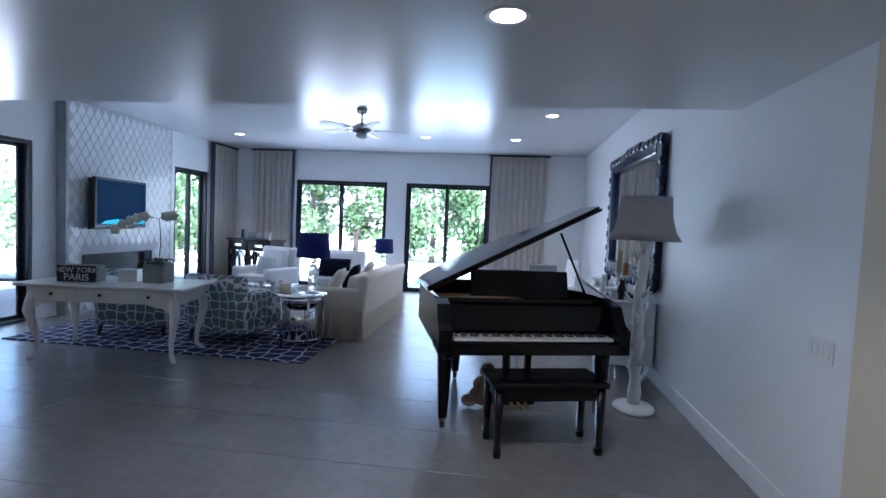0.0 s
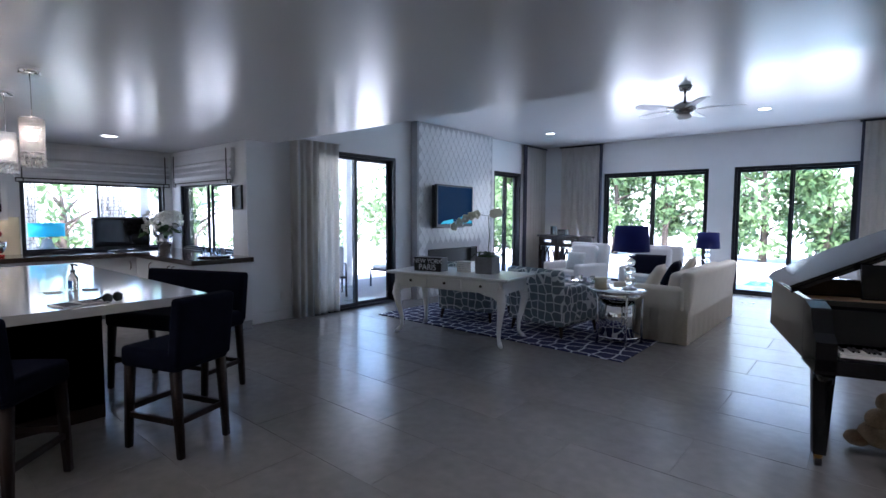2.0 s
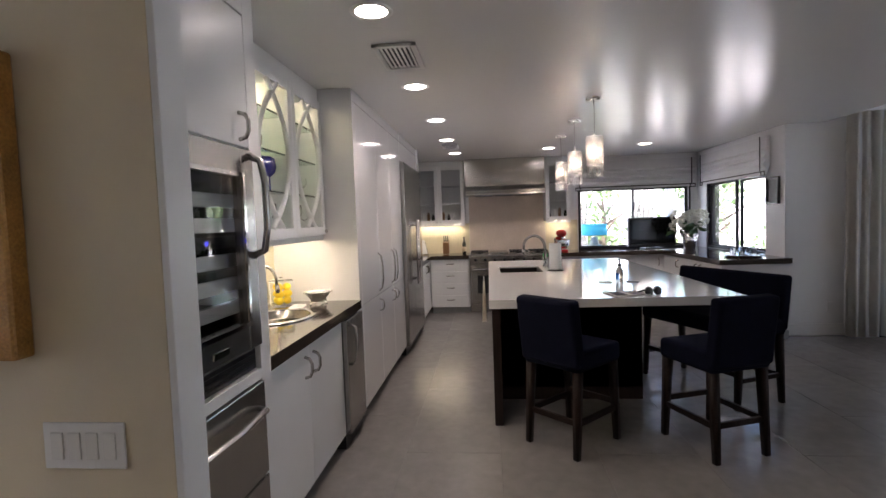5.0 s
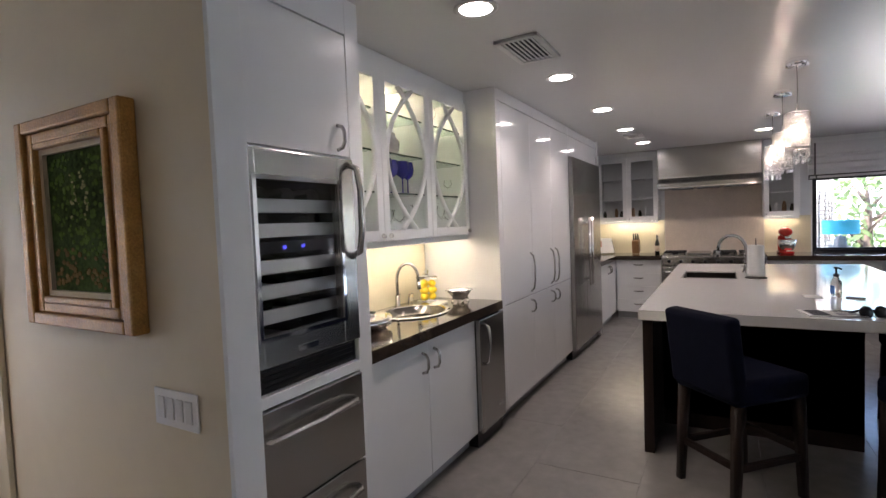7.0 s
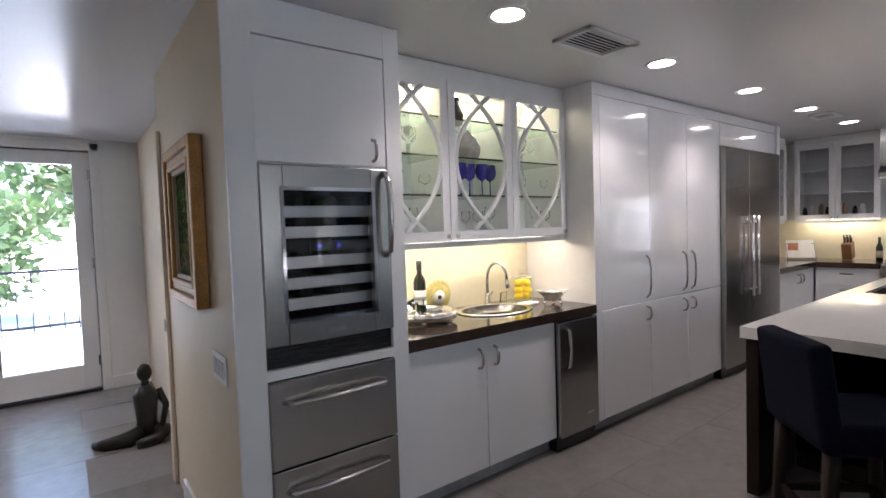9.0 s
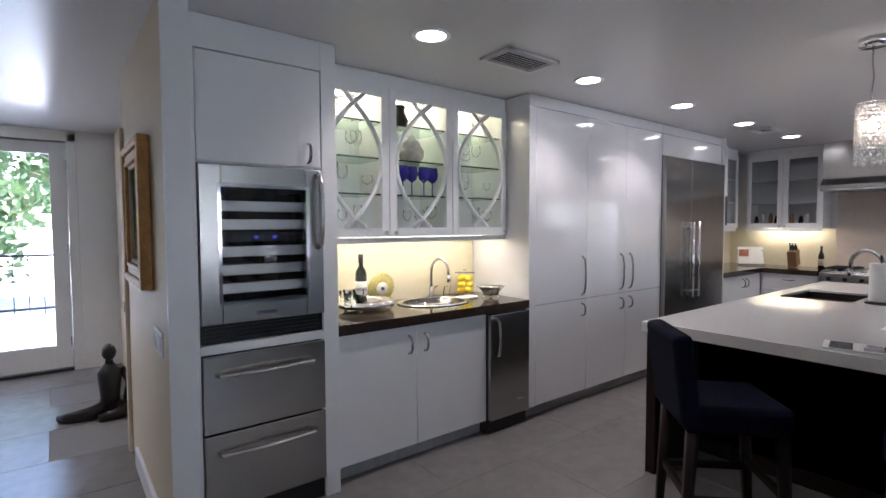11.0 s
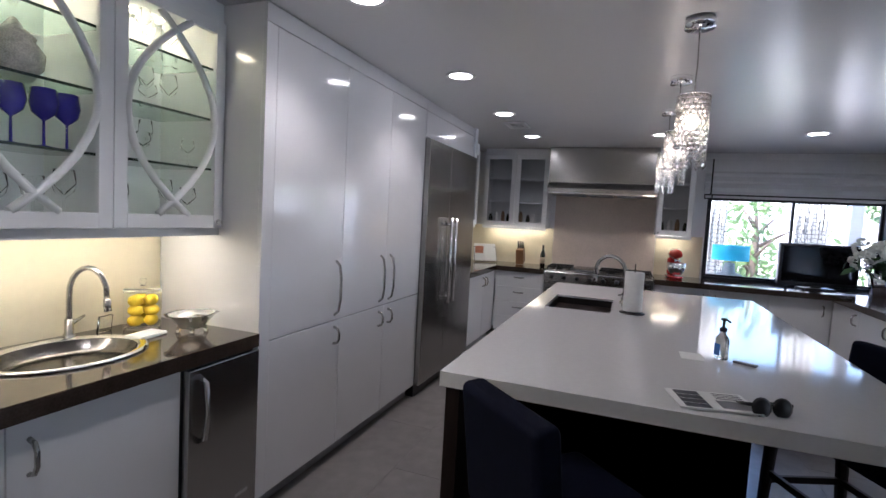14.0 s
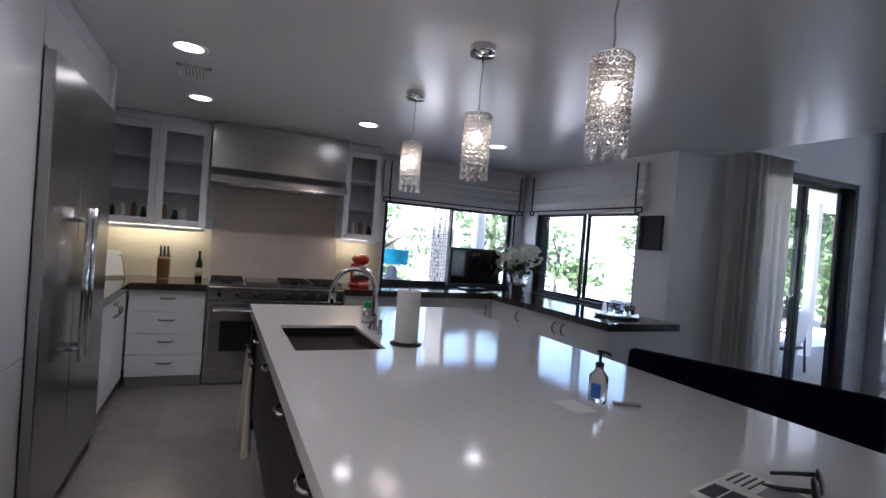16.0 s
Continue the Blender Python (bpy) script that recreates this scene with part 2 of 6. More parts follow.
def add_box(bm, x0, x1, y0, y1, z0, z1, bevel=0.0, seg=2):
    m = Matrix.Translation(((x0 + x1) / 2, (y0 + y1) / 2, (z0 + z1) / 2)) @ Matrix.Diagonal((abs(x1 - x0), abs(y1 - y0), abs(z1 - z0), 1))
    vs = bmesh.ops.create_cube(bm, size=1, matrix=m)["verts"]
    if bevel:
        es = list({e for v in vs for e in v.link_edges})
        out = bmesh.ops.bevel(bm, geom=es, offset=bevel, segments=seg, profile=0.5, affect="EDGES")
        if bevel > 0.012:
            for f in out["faces"]:
                f.smooth = True
    return bm


def tube(bm, pts, r, n=10, closed=False):
    """A round bar along points; r: one radius or one for each point."""
    pts = [Vector(p) for p in pts]
    rs = r if isinstance(r, (list, tuple)) else [r] * len(pts)
    rings, up = [], None
    for i, p in enumerate(pts):
        a, c = pts[max(i - 1, 0)], pts[min(i + 1, len(pts) - 1)]
        if closed:
            a, c = pts[i - 1], pts[(i + 1) % len(pts)]
        d = (c - a).normalized()
        if up is None:
            up = d.orthogonal().normalized()
        up = (up - d * up.dot(d)).normalized()
        side = d.cross(up)
        rings.append([bm.verts.new(p + rs[i] * (math.cos(k * 2 * math.pi / n) * up + math.sin(k * 2 * math.pi / n) * side)) for k in range(n)])
    pairs = list(zip(rings, rings[1:])) + ([(rings[-1], rings[0])] if closed else [])
    for a, c in pairs:
        for k in range(n):
            bm.faces.new((a[k], a[(k + 1) % n], c[(k + 1) % n], c[k])).smooth = True
    if not closed:
        bm.faces.new(rings[0][::-1])
        bm.faces.new(rings[-1])
    return bm


def T(pts, r, n=10, closed=False):
    return tube(bmesh.new(), pts, r, n, closed)


def lathe(profile, n=24, bm=None, at=(0, 0, 0)):
    """A turned body from (radius, height) pairs round the z axis."""
    bm = bm or bmesh.new()
    rings = []
    for r, z in profile:
        if r < 1e-4:
            rings.append([bm.verts.new((at[0], at[1], at[2] + z))])
        else:
            rings.append([bm.verts.new((at[0] + r * math.cos(2 * math.pi * k / n), at[1] + r * math.sin(2 * math.pi * k / n), at[2] + z)) for k in range(n)])
    for a, c in zip(rings, rings[1:]):
        for k in range(n):
            j = (k + 1) % n
            q = [a[0]] if len(a) == 1 else [a[k], a[j]]
            q += [c[0]] if len(c) == 1 else [c[j], c[k]]
            if len(q) > 2:
                bm.faces.new(q).smooth = True
    return bm


def slab(outline, z0, z1, bm=None):
    """A flat body with the given outline between two heights."""
    bm = bm or bmesh.new()
    lo = [bm.verts.new((x, y, z0)) for x, y in outline]
    hi = [bm.verts.new((x, y, z1)) for x, y in outline]
    bm.faces.new(lo[::-1])
    bm.faces.new(hi)
    for i in range(len(lo)):
        j = (i + 1) % len(lo)
        bm.faces.new((lo[i], lo[j], hi[j], hi[i]))
    return bm


def moved(bm, m):
    bmesh.ops.transform(bm, matrix=m, verts=bm.verts)
    return bm


def ball(bm, c, r, sx=1, sy=1, sz=1, u=12, v=8):
    vs = bmesh.ops.create_uvsphere(bm, u_segments=u, v_segments=v, radius=r, matrix=Matrix.Translation(c) @ Matrix.Diagonal((sx, sy, sz, 1)))["verts"]
    for f in {f for w in vs for f in w.link_faces}:
        f.smooth = True
    return bm


def cushion(w, d, h, puff=0.3, n=8):
    """A pillow lying flat, w by d, swelling to h in the middle."""
    bm = bmesh.new()
    grids = []
    for s in (1, -1):
        g = [[bm.verts.new(((i / n - 0.5) * w, (j / n - 0.5) * d, s * h / 2 * (max(0, (1 - abs(2 * i / n - 1) ** 2.5) * (1 - abs(2 * j / n - 1) ** 2.5)) ** puff))) for j in range(n + 1)] for i in range(n + 1)]
        grids.append(g)
        for i in range(n):
            for j in range(n):
                bm.faces.new((g[i][j], g[i + 1][j], g[i + 1][j + 1], g[i][j + 1])).smooth = True
    bmesh.ops.remove_doubles(bm, verts=bm.verts, dist=0.0005)
    return bm


def leaves(count, spot, size, seed, squash=1.0):
    """Loose leaves, each a bent pair of triangles, at places that spot(rng) gives."""
    rng = np.random.default_rng(seed)
    verts, faces = [], []
    for _ in range(count):
        p = np.array(spot(rng))
        a, b = rng.normal(size=3), rng.normal(size=3)
        a /= np.linalg.norm(a)
        b -= a * a.dot(b)
        b /= np.linalg.norm(b)
        s = size * rng.uniform(0.6, 1.4)
        k = len(verts)
        verts += [tuple(p - a * s), tuple(p + b * s * 0.45), tuple(p + a * s), tuple(p - b * s * 0.45 * squash)]
        faces += [(k, k + 1, k + 2), (k, k + 2, k + 3)]
    me = bpy.data.meshes.new("leaves")
    me.from_pydata(verts, [], faces)
    return me


def lettering(text, size, x, z, parent, material, y=-0.0915, turned=False):
    """Raised letters on an upright face that looks along -y, or along y if turned."""
    c = bpy.data.curves.new("lettering", "FONT")
    c.body, c.size, c.align_x, c.extrude = text, size, "CENTER", 0.0015
    ob = new("lettering", c)
    deps = bpy.context.evaluated_depsgraph_get()
    me = bpy.data.meshes.new_from_object(ob.evaluated_get(deps))
    bpy.data.objects.remove(ob)
    me.materials.clear()
    me.materials.append(material)
    o = new("lettering", me)
    o.parent = parent
    o.matrix_basis = pose(x, y, z, 90, 0, 180 if turned else 0)
    return o


# ---- structure ----
def wall(name, x0, x1, y0, y1, z0, z1, holes=(), along="x", material=None, label="white painted wall"):
    """A wall with openings (a0, a1, z0, z1) along its length."""
    bm = bmesh.new()
    lo, hi = (x0, x1) if along == "x" else (y0, y1)
    at = lo
    def piece(a, b, c, d):
        if b - a > 1e-4 and d - c > 1e-4:
            add_box(bm, *((a, b, y0, y1) if along == "x" else (x0, x1, a, b)), c, d)
    for a0, a1, h0, h1 in sorted(holes):
        piece(at, a0, z0, z1)
        piece(a0, a1, z0, h0)
        piece(a0, a1, h1, z1)
        at = a1
    piece(at, hi, z0, z1)
    return tagged(part(name, bm, material or M_WALL), label, "wall", kind="structure")


WIN1, WIN2 = (-4.24, -2.13, 0.0, 2.41), (-1.69, 0.16, 0.0, 2.41)
SLIDER, SIDEWIN = (4.3, 5.95, 0.0, 2.42), (8.83, 9.9, 0.0, 2.42)
KWIN, RWIN = (1.45, 3.25, 0.92, 1.93), (-7.99, -6.3, 0.92, 1.93)
wall("wall_north", -6.0, 2.37, 10.89, 11.09, 0, LC, (WIN1, WIN2))
wall("wall_west_living", -5.98, -5.78, 4.0, 10.89, 0, LC, (SLIDER, SIDEWIN), "y")
wall("wall_pier", -6.1, -5.9, 3.36, 4.0, 0, LC)
wall("wall_kitchen_north", -8.5, -6.1, 3.36, 3.56, 0, LC, (RWIN,))
wall("wall_kitchen_west", -8.5, -8.3, -1.82, 3.36, 0, LC, (KWIN,), "y")
wall("wall_kitchen_south", -8.3, -1.07, -1.82, -1.62, 0, LC)
wall("wall_east", 2.15, 2.37, 2.42, 10.89, 0, LC)
wall("wall_east_hall", 2.13, 2.37, -4.8, 2.42, 0, LC, material=M_BEIGE, label="beige painted wall")
wall("wall_hall_end", -1.035, -0.94, -2.32, -0.812, 0, LC, material=M_BEIGE, label="beige painted wall end beside the kitchen")
wall("wall_hall_west", -1.3, -1.1, -4.8, -2.32, 0, LC, material=M_BEIGE, label="beige painted wall of the entrance hall")
wall("wall_south", -1.3, 2.37, -5.0, -4.8, 0, LC, ((-0.69, 1.05, 0.0, 2.33),))
tagged(part("ceiling", B((-8.5, 2.37, -5.0, 3.78, KC, KC + 0.9)), M_CEIL), "glossy white kitchen ceiling dropping lower than the living room", "ceiling", kind="structure")
tagged(part("ceiling", B((-6.1, 2.37, 3.78, 11.09, LC, LC + 0.2)), M_CEIL), "glossy white living room ceiling", "ceiling", kind="structure")
floor = tagged(part("floor", B((-8.5, 2.37, -5.0, 11.09, -0.12, -0.003)), M_GROUT), "large grey porcelain floor tiles", "floor", kind="structure")
for name, bx in (("baseboard", (2.132, 2.15, 2.42, 10.89, 0, 0.14)), ("baseboard", (-5.9, -5.882, 3.36, 4.0, 0, 0.14)), ("baseboard", (-0.94, -0.922, -2.0, -0.83, 0, 0.12)), ("baseboard", (-5.78, -5.762, 5.95, 6.32, 0, 0.14)), ("baseboard", (0.16, 2.13, 10.872, 10.89, 0, 0.14)), ("baseboard", (-2.13, -1.69, 10.872, 10.89, 0, 0.14)), ("baseboard", (-1.1, -0.69, -4.8, -4.782, 0, 0.12))):
    tagged(part(name, B(bx, bevel=0.004), M_TRIM), "white painted baseboard", "baseboard", kind="structure")


def window(name, label, m, w, h, leafs=2, f=0.05):
    """A black metal sliding window or door in its opening; local x along the wall, y out of it."""
    win = thing(name, label, "window", m, kind="structure")
    part("window_frame", B((0, f, -0.09, 0.09, 0, h), (w - f, w, -0.09, 0.09, 0, h), (f, w - f, -0.09, 0.09, h - f, h), (f, w - f, -0.09, 0.09, 0, 0.03), bevel=0.003), M_BLACK, win)
    step = (w - 2 * f) / leafs
    for i in range(leafs):
        a, b, y = f + i * step - (0.6 * f if i else 0), f + (i + 1) * step, 0.03 if i % 2 else -0.03
        lo, hi = 0.03, h - f
        sash = part("sash", B((a, a + f, y - 0.02, y + 0.02, lo, hi), (b - f, b, y - 0.02, y + 0.02, lo, hi), (a + f, b - f, y - 0.02, y + 0.02, lo, lo + f), (a + f, b - f, y - 0.02, y + 0.02, hi - f, hi), bevel=0.003), M_BLACK, win)
        g = part("pane", B((a + f, b - f, y - 0.003, y + 0.003, lo + f, hi - f)), M_PANE, sash)
        if i == 0 and h > 2:
            part("handle", B((b - 0.045, b - 0.02, y + 0.02, y + 0.05, 0.95, 1.2), bevel=0.006), M_BLACK, sash)
    return win


window("window_1", "black framed sliding glass door to the patio", pose(WIN1[0], 10.99, 0), WIN1[1] - WIN1[0], 2.41)
window("window_2", "black framed sliding glass door facing the pool", pose(WIN2[0], 10.99, 0), WIN2[1] - WIN2[0], 2.41)
window("door_1", "black framed sliding glass patio door beside the curtain", pose(-5.88, SLIDER[1], 0, 0, 0, -90), SLIDER[1] - SLIDER[0], 2.42)
window("window_3", "narrow black framed window beside the fireplace", pose(-5.88, SIDEWIN[1], 0, 0, 0, -90), SIDEWIN[1] - SIDEWIN[0], 2.42)
window("window_4", "black framed kitchen window over the dark counter", pose(-8.4, KWIN[1], 0.92, 0, 0, -90), KWIN[1] - KWIN[0], 1.01, f=0.026)
window("window_5", "black framed kitchen window beside the peninsula", pose(RWIN[0], 3.46, 0.92), RWIN[1] - RWIN[0], 1.01, f=0.026)

# entrance door pair with full glass
french = thing("door_2", "white double entrance door with full glass panes", "door", pose(-0.69, -4.9, 0), kind="structure")
part("door_frame", B((-0.08, 0, -0.1, 0.12, 0, 2.41), (1.74, 1.82, -0.1, 0.12, 0, 2.41), (-0.08, 1.82, -0.1, 0.12, 2.33, 2.41), bevel=0.004), M_TRIM, french)
part("threshold", B((0, 1.74, -0.1, 0.12, 0, 0.03)), M_BLACK, french)
for a in (0.0, 0.87):
    leaf = part("door_leaf", B((a + 0.004, a + 0.14, 0.03, 0.08, 0.035, 2.32), (a + 0.73, a + 0.866, 0.03, 0.08, 0.035, 2.32), (a + 0.14, a + 0.73, 0.03, 0.08, 0.035, 0.27), (a + 0.14, a + 0.73, 0.03, 0.08, 2.2, 2.32), bevel=0.004), M_TRIM, french)
    g = part("pane", B((a + 0.14, a + 0.73, 0.052, 0.058, 0.27, 2.2)), M_PANE, leaf)
    g.visible_shadow = False
    for z in (0.3, 1.25, 2.1):
        part("hinge", B((a + (0.006 if a == 0 else 0.85), a + (0.02 if a == 0 else 0.864), 0.08, 0.092, z - 0.05, z + 0.05), bevel=0.003), M_STEEL, leaf)
    x = a + (0.8 if a == 0 else 0.07)
    part("door_handle", tube(T([(x, 0.08, 1.0), (x, 0.13, 1.0)], 0.012), [(x, 0.13, 1.0), (x - 0.1, 0.135, 1.0)], 0.009), M_STEEL, leaf)
    part("lock", lathe([(0, 0), (0.026, 0), (0.026, 0.015), (0, 0.018)], 16, at=(0, 0, 0)), M_STEEL, leaf).matrix_basis = pose(x, 0.08, 1.15, -90)


def curtain(label, m, w, h, folds, edge=True):
    """Pleated floor-length curtain; local x along the wall, y into the room."""
    c = thing("curtain", label, "curtain", m)
    bm = bmesh.new()
    n, rows = folds * 8, 6
    g = []
    for i in range(n + 1):
        a = i / n
        col = []
        for j in range(rows + 1):
            b = j / rows
            amp = 0.035 * (0.6 + 0.4 * (1 - b))
            y = 0.06 + amp * math.sin(a * folds * 2 * math.pi + 0.5 * math.sin(3 * b + a * 7)) + 0.01 * math.sin(a * 23)
            col.append(bm.verts.new((a * w + 0.006 * math.sin(5 * b + i), y, b * h)))
        g.append(col)
    for i in range(n):
        for j in range(rows):
            bm.faces.new((g[i][j], g[i + 1][j], g[i + 1][j + 1], g[i][j + 1])).smooth = True
    bmesh.ops.solidify(bm, geom=bm.faces[:], thickness=0.004)
    part("fabric", bm, M_CURTAIN, c)
    part("rail", B((-0.05, w + 0.05, 0.03, 0.09, h, h + 0.03), bevel=0.004), M_BLACK if edge else M_TRIM, c, "dark curtain rail")
    if edge:
        e = w if edge > 0 else 0
        part("trim", B((e - 0.02, e + 0.02, 0.02, 0.1, 0.01, h), bevel=0.006), M_CURTEDGE, c, "dark edge band")
    return c


curtain("cream linen curtain with dark edge beside the patio door", pose(0.16, 10.87, 0.015, 0, 0, 0) @ Matrix.Diagonal((1, -1, 1, 1)), 1.2, 3.02, 9, -1)
curtain("cream linen curtain in the corner by the dark cabinet", pose(-5.24, 10.87, 0.015) @ Matrix.Diagonal((1, -1, 1, 1)), 0.95, 3.02, 7, 1)
curtain("cream linen curtain beside the narrow window", pose(-5.76, 10.85, 0.015, 0, 0, -90), 0.9, 3.02, 7, 1)
curtain("cream linen curtain hung beside the sliding patio door", pose(-5.82, 4.74, 0.015, 0, 0, -90), 0.82, KC + 0.06, 7, 0)

# fireplace breast, faced with pearl tiles
breast = thing("chimney_breast", "fireplace wall of pearl arabesque tiles", "fireplace", kind="structure")
part("core", B((-5.775, -5.64, 6.34, 6.62, 0, LC - 0.004), (-5.775, -5.64, 8.02, 8.55, 0, LC - 0.004), (-5.775, -5.64, 6.62, 8.02, 0.84, LC - 0.004), (-5.775, -5.64, 6.62, 8.02, 0, 0.32)), M_PEARLJOINT, breast)
part("edge_slab", B((-5.775, -5.62, 6.3, 6.338, 0, LC - 0.004), bevel=0.002), M_MARBLE, breast, "grey marble edge slab")
part("firebox", B((-5.77, -5.76, 6.62, 8.02, 0.32, 0.84)), M_BLACKPLASTIC, breast, "black fireplace opening")
part("hearth_trim", B((-5.645, -5.625, 6.6, 6.62, 0.3, 0.86), (-5.645, -5.625, 8.02, 8.04, 0.3, 0.86), (-5.645, -5.625, 6.62, 8.02, 0.84, 0.86), (-5.645, -5.625, 6.62, 8.02, 0.3, 0.32)), M_BLACK, breast)


# ---- kitchen ----
def pull(x, z, l, y=0.0, vertical=True, out=0.038, r=0.008):
    d = [(-0.5, 0), (-0.42, 0.7), (-0.2, 1), (0.2, 1), (0.42, 0.7), (0.5, 0)]
    return T([(x, y + out * b, z + l * a) if vertical else (x + l * a, y + out * b, z) for a, b in d], r, 8)


def fronts(cab, doors, material, y=0.0, gap=0.002):
    """Slab fronts (x0, x1, z0, z1, handle) of a cabinet; handle: (x, z, length, upright)."""
    for x0, x1, z0, z1, hd in doors:
        d = part("door", B((x0 + gap, x1 - gap, y - 0.02, y, z0 + gap, z1 - gap), bevel=0.0015, seg=1), material, cab)
        if hd:
            part("handle", pull(hd[0], hd[1], hd[2], y, hd[3]), M_STEEL, d, "curved steel pull")


def cabinet(name, label, m, w, d, z0, z1, doors, material=M_CABSATIN, toe=0.1, group="kitchen cabinets"):
    cab = thing(name, label, "cabinet", m, group)
    part("body", B((0, w, -d, -0.022, z0, z1)), material, cab)
    if toe:
        part("toe_kick", B((0, w, -d, -0.07, 0, z0)), M_MARBLE, cab)
    fronts(cab, doors, material)
    return cab


# column with wine fridge and warming drawers; local x runs west
WEST = Matrix.Diagonal((-1, 1, 1, 1))
col = thing("appliance_column", "white lacquered tall column holding wine fridge and drawers", "cabinet", pose(-0.925, -0.86, 0), "kitchen cabinets")
part("side_panel", B((-0.12, -0.013, 0.05, 0.07, 0, KC - 0.004), bevel=0.002), M_CABSATIN, col)
part("return_panel", B((-0.12, -0.112, -0.74, 0.049, 0, KC - 0.004)), M_CABSATIN, col)
part("jamb", B((-0.165, -0.121, -0.74, -0.09, 0, KC - 0.004)), M_CABSATIN, col)
part("side_panel", B((-0.86, -0.775, -0.74, -0.09, 0, KC - 0.004), bevel=0.002), M_CABSATIN, col)
part("upper_body", B((-0.774, -0.166, -0.74, -0.112, 1.77, KC - 0.004)), M_CABSATIN, col)
part("rail", B((-0.774, -0.166, -0.74, -0.09, 0.873, 0.914)), M_CABSATIN, col)
part("top_rail", B((-0.774, -0.166, -0.111, -0.09, 2.285, KC - 0.004)), M_CABSATIN, col)
part("lower_body", B((-0.774, -0.166, -0.74, -0.126, 0.02, 0.873)), M_DARKGAP, col)
fronts(col, [(-0.772, -0.166, 1.775, 2.28, (-0.7, 1.85, 0.1, True))], M_CABSATIN, -0.09)

wine = thing("wine_fridge", "built-in stainless wine fridge with glass door and shelves", "fridge", pose(-1.7, -0.985, 0.916) @ Matrix.Diagonal((1.06, 1, 1.062, 1)))
part("cavity", B((0, 0.57, -0.6, -0.59, 0.02, 0.8), (0, 0.012, -0.59, 0, 0.02, 0.8), (0.558, 0.57, -0.59, 0, 0.02, 0.8), (0, 0.57, -0.59, 0, 0.79, 0.8), (0, 0.57, -0.59, 0, 0.02, 0.09)), M_BLACKPLASTIC, wine)
part("grille", B((0, 0.57, 0.0, 0.012, 0.0, 0.085), *[(0.02, 0.55, 0.012, 0.018, 0.012 + 0.018 * i, 0.02 + 0.018 * i) for i in range(4)]), M_BLACKPLASTIC, wine)
dr = part("door", B((0, 0.09, 0, 0.045, 0.09, 0.8), (0.48, 0.57, 0, 0.045, 0.09, 0.8), (0.09, 0.48, 0, 0.045, 0.09, 0.19), (0.09, 0.48, 0, 0.045, 0.7, 0.8), bevel=0.004), M_STEEL, wine)
part("pane", B((0.088, 0.482, 0.015, 0.025, 0.188, 0.702)), M_SMOKE, dr)
part("trim", B((0.075, 0.09, 0.045, 0.05, 0.175, 0.715), (0.48, 0.495, 0.045, 0.05, 0.175, 0.715), (0.09, 0.48, 0.045, 0.05, 0.175, 0.19), (0.09, 0.48, 0.045, 0.05, 0.7, 0.715)), M_CHROME, dr)
part("handle", T([(0.03, 0.045, 0.42), (0.03, 0.09, 0.44), (0.03, 0.105, 0.52), (0.03, 0.105, 0.68), (0.03, 0.09, 0.76), (0.03, 0.045, 0.78)], 0.013, 12), M_STEEL, dr)
part("badge", B((0.24, 0.33, 0.045, 0.048, 0.115, 0.135)), M_CHROME, dr)
for i, z in enumerate((0.235, 0.32, 0.405, 0.53, 0.615)):
    part("wire_shelf", B((0.02, 0.55, -0.5, -0.05, z, z + 0.006)), M_BLACK, wine)
    part("shelf_front", B((0.02, 0.55, -0.05, -0.03, z - 0.02, z + 0.028), bevel=0.003), M_SHELFFRONT, wine, "brushed steel shelf front")
    for k in range(4):
        if (i * 3 + k) % 5:
            part("wine_bottle", T([(0.09 + k * 0.13, -0.45, z + 0.042), (0.09 + k * 0.13, -0.1, z + 0.042)], 0.034, 10), M_BOTTLE, wine)
part("control_strip", B((0.02, 0.55, -0.04, -0.032, 0.455, 0.495)), M_BLACKPLASTIC, wine)
lettering("57", 0.018, 0.22, 0.468, wine, M_BLUEDIGIT, -0.0305, True)
lettering("50", 0.018, 0.31, 0.468, wine, M_BLUEDIGIT, -0.0305, True)
warm = thing("warming_drawer", "stainless double drawer appliance with bar handles", "drawer", pose(-1.7, -0.97, 0) @ Matrix.Diagonal((1.06, 1, 0.955, 1)))
for z0, z1 in ((0.52, 0.91), (0.12, 0.515)):
    d = part("drawer_front", B((0, 0.57, 0, 0.03, z0, z1 - 0.004), bevel=0.004), M_STEEL, warm)
    part("handle", T([(0.06, 0.03, z1 - 0.1), (0.08, 0.07, z1 - 0.1), (0.285, 0.085, z1 - 0.1), (0.49, 0.07, z1 - 0.1), (0.51, 0.03, z1 - 0.1)], 0.013, 12), M_STEEL, d)
part("toe_kick", B((0, 0.57, -0.06, 0.0, 0.0, 0.115)), M_BLACKPLASTIC, warm)

bar = cabinet("bar_cabinet", "white two-door base cabinet under the bar sink", pose(-2.93, -1.0, 0), 1.142, 0.6, 0.1, 0.862,
              [(0.0, 0.59, 0.1, 0.86, (0.53, 0.74, 0.11, True)), (0.59, 1.142, 0.1, 0.86, (0.65, 0.74, 0.11, True))])
ice = thing("ice_maker", "stainless under-counter ice maker with curved handle", "appliance", pose(-3.335, -1.0, 0))
part("body", B((0, 0.4, -0.6, -0.005, 0.0, 0.86)), M_BLACKPLASTIC, ice)
d = part("door", B((0.004, 0.396, 0, 0.035, 0.1, 0.85), bevel=0.004), M_STEEL, ice)
part("handle", T([(0.35, 0.035, 0.55), (0.35, 0.075, 0.57), (0.35, 0.09, 0.68), (0.35, 0.075, 0.8), (0.35, 0.035, 0.82)], 0.011, 10), M_STEEL, d)
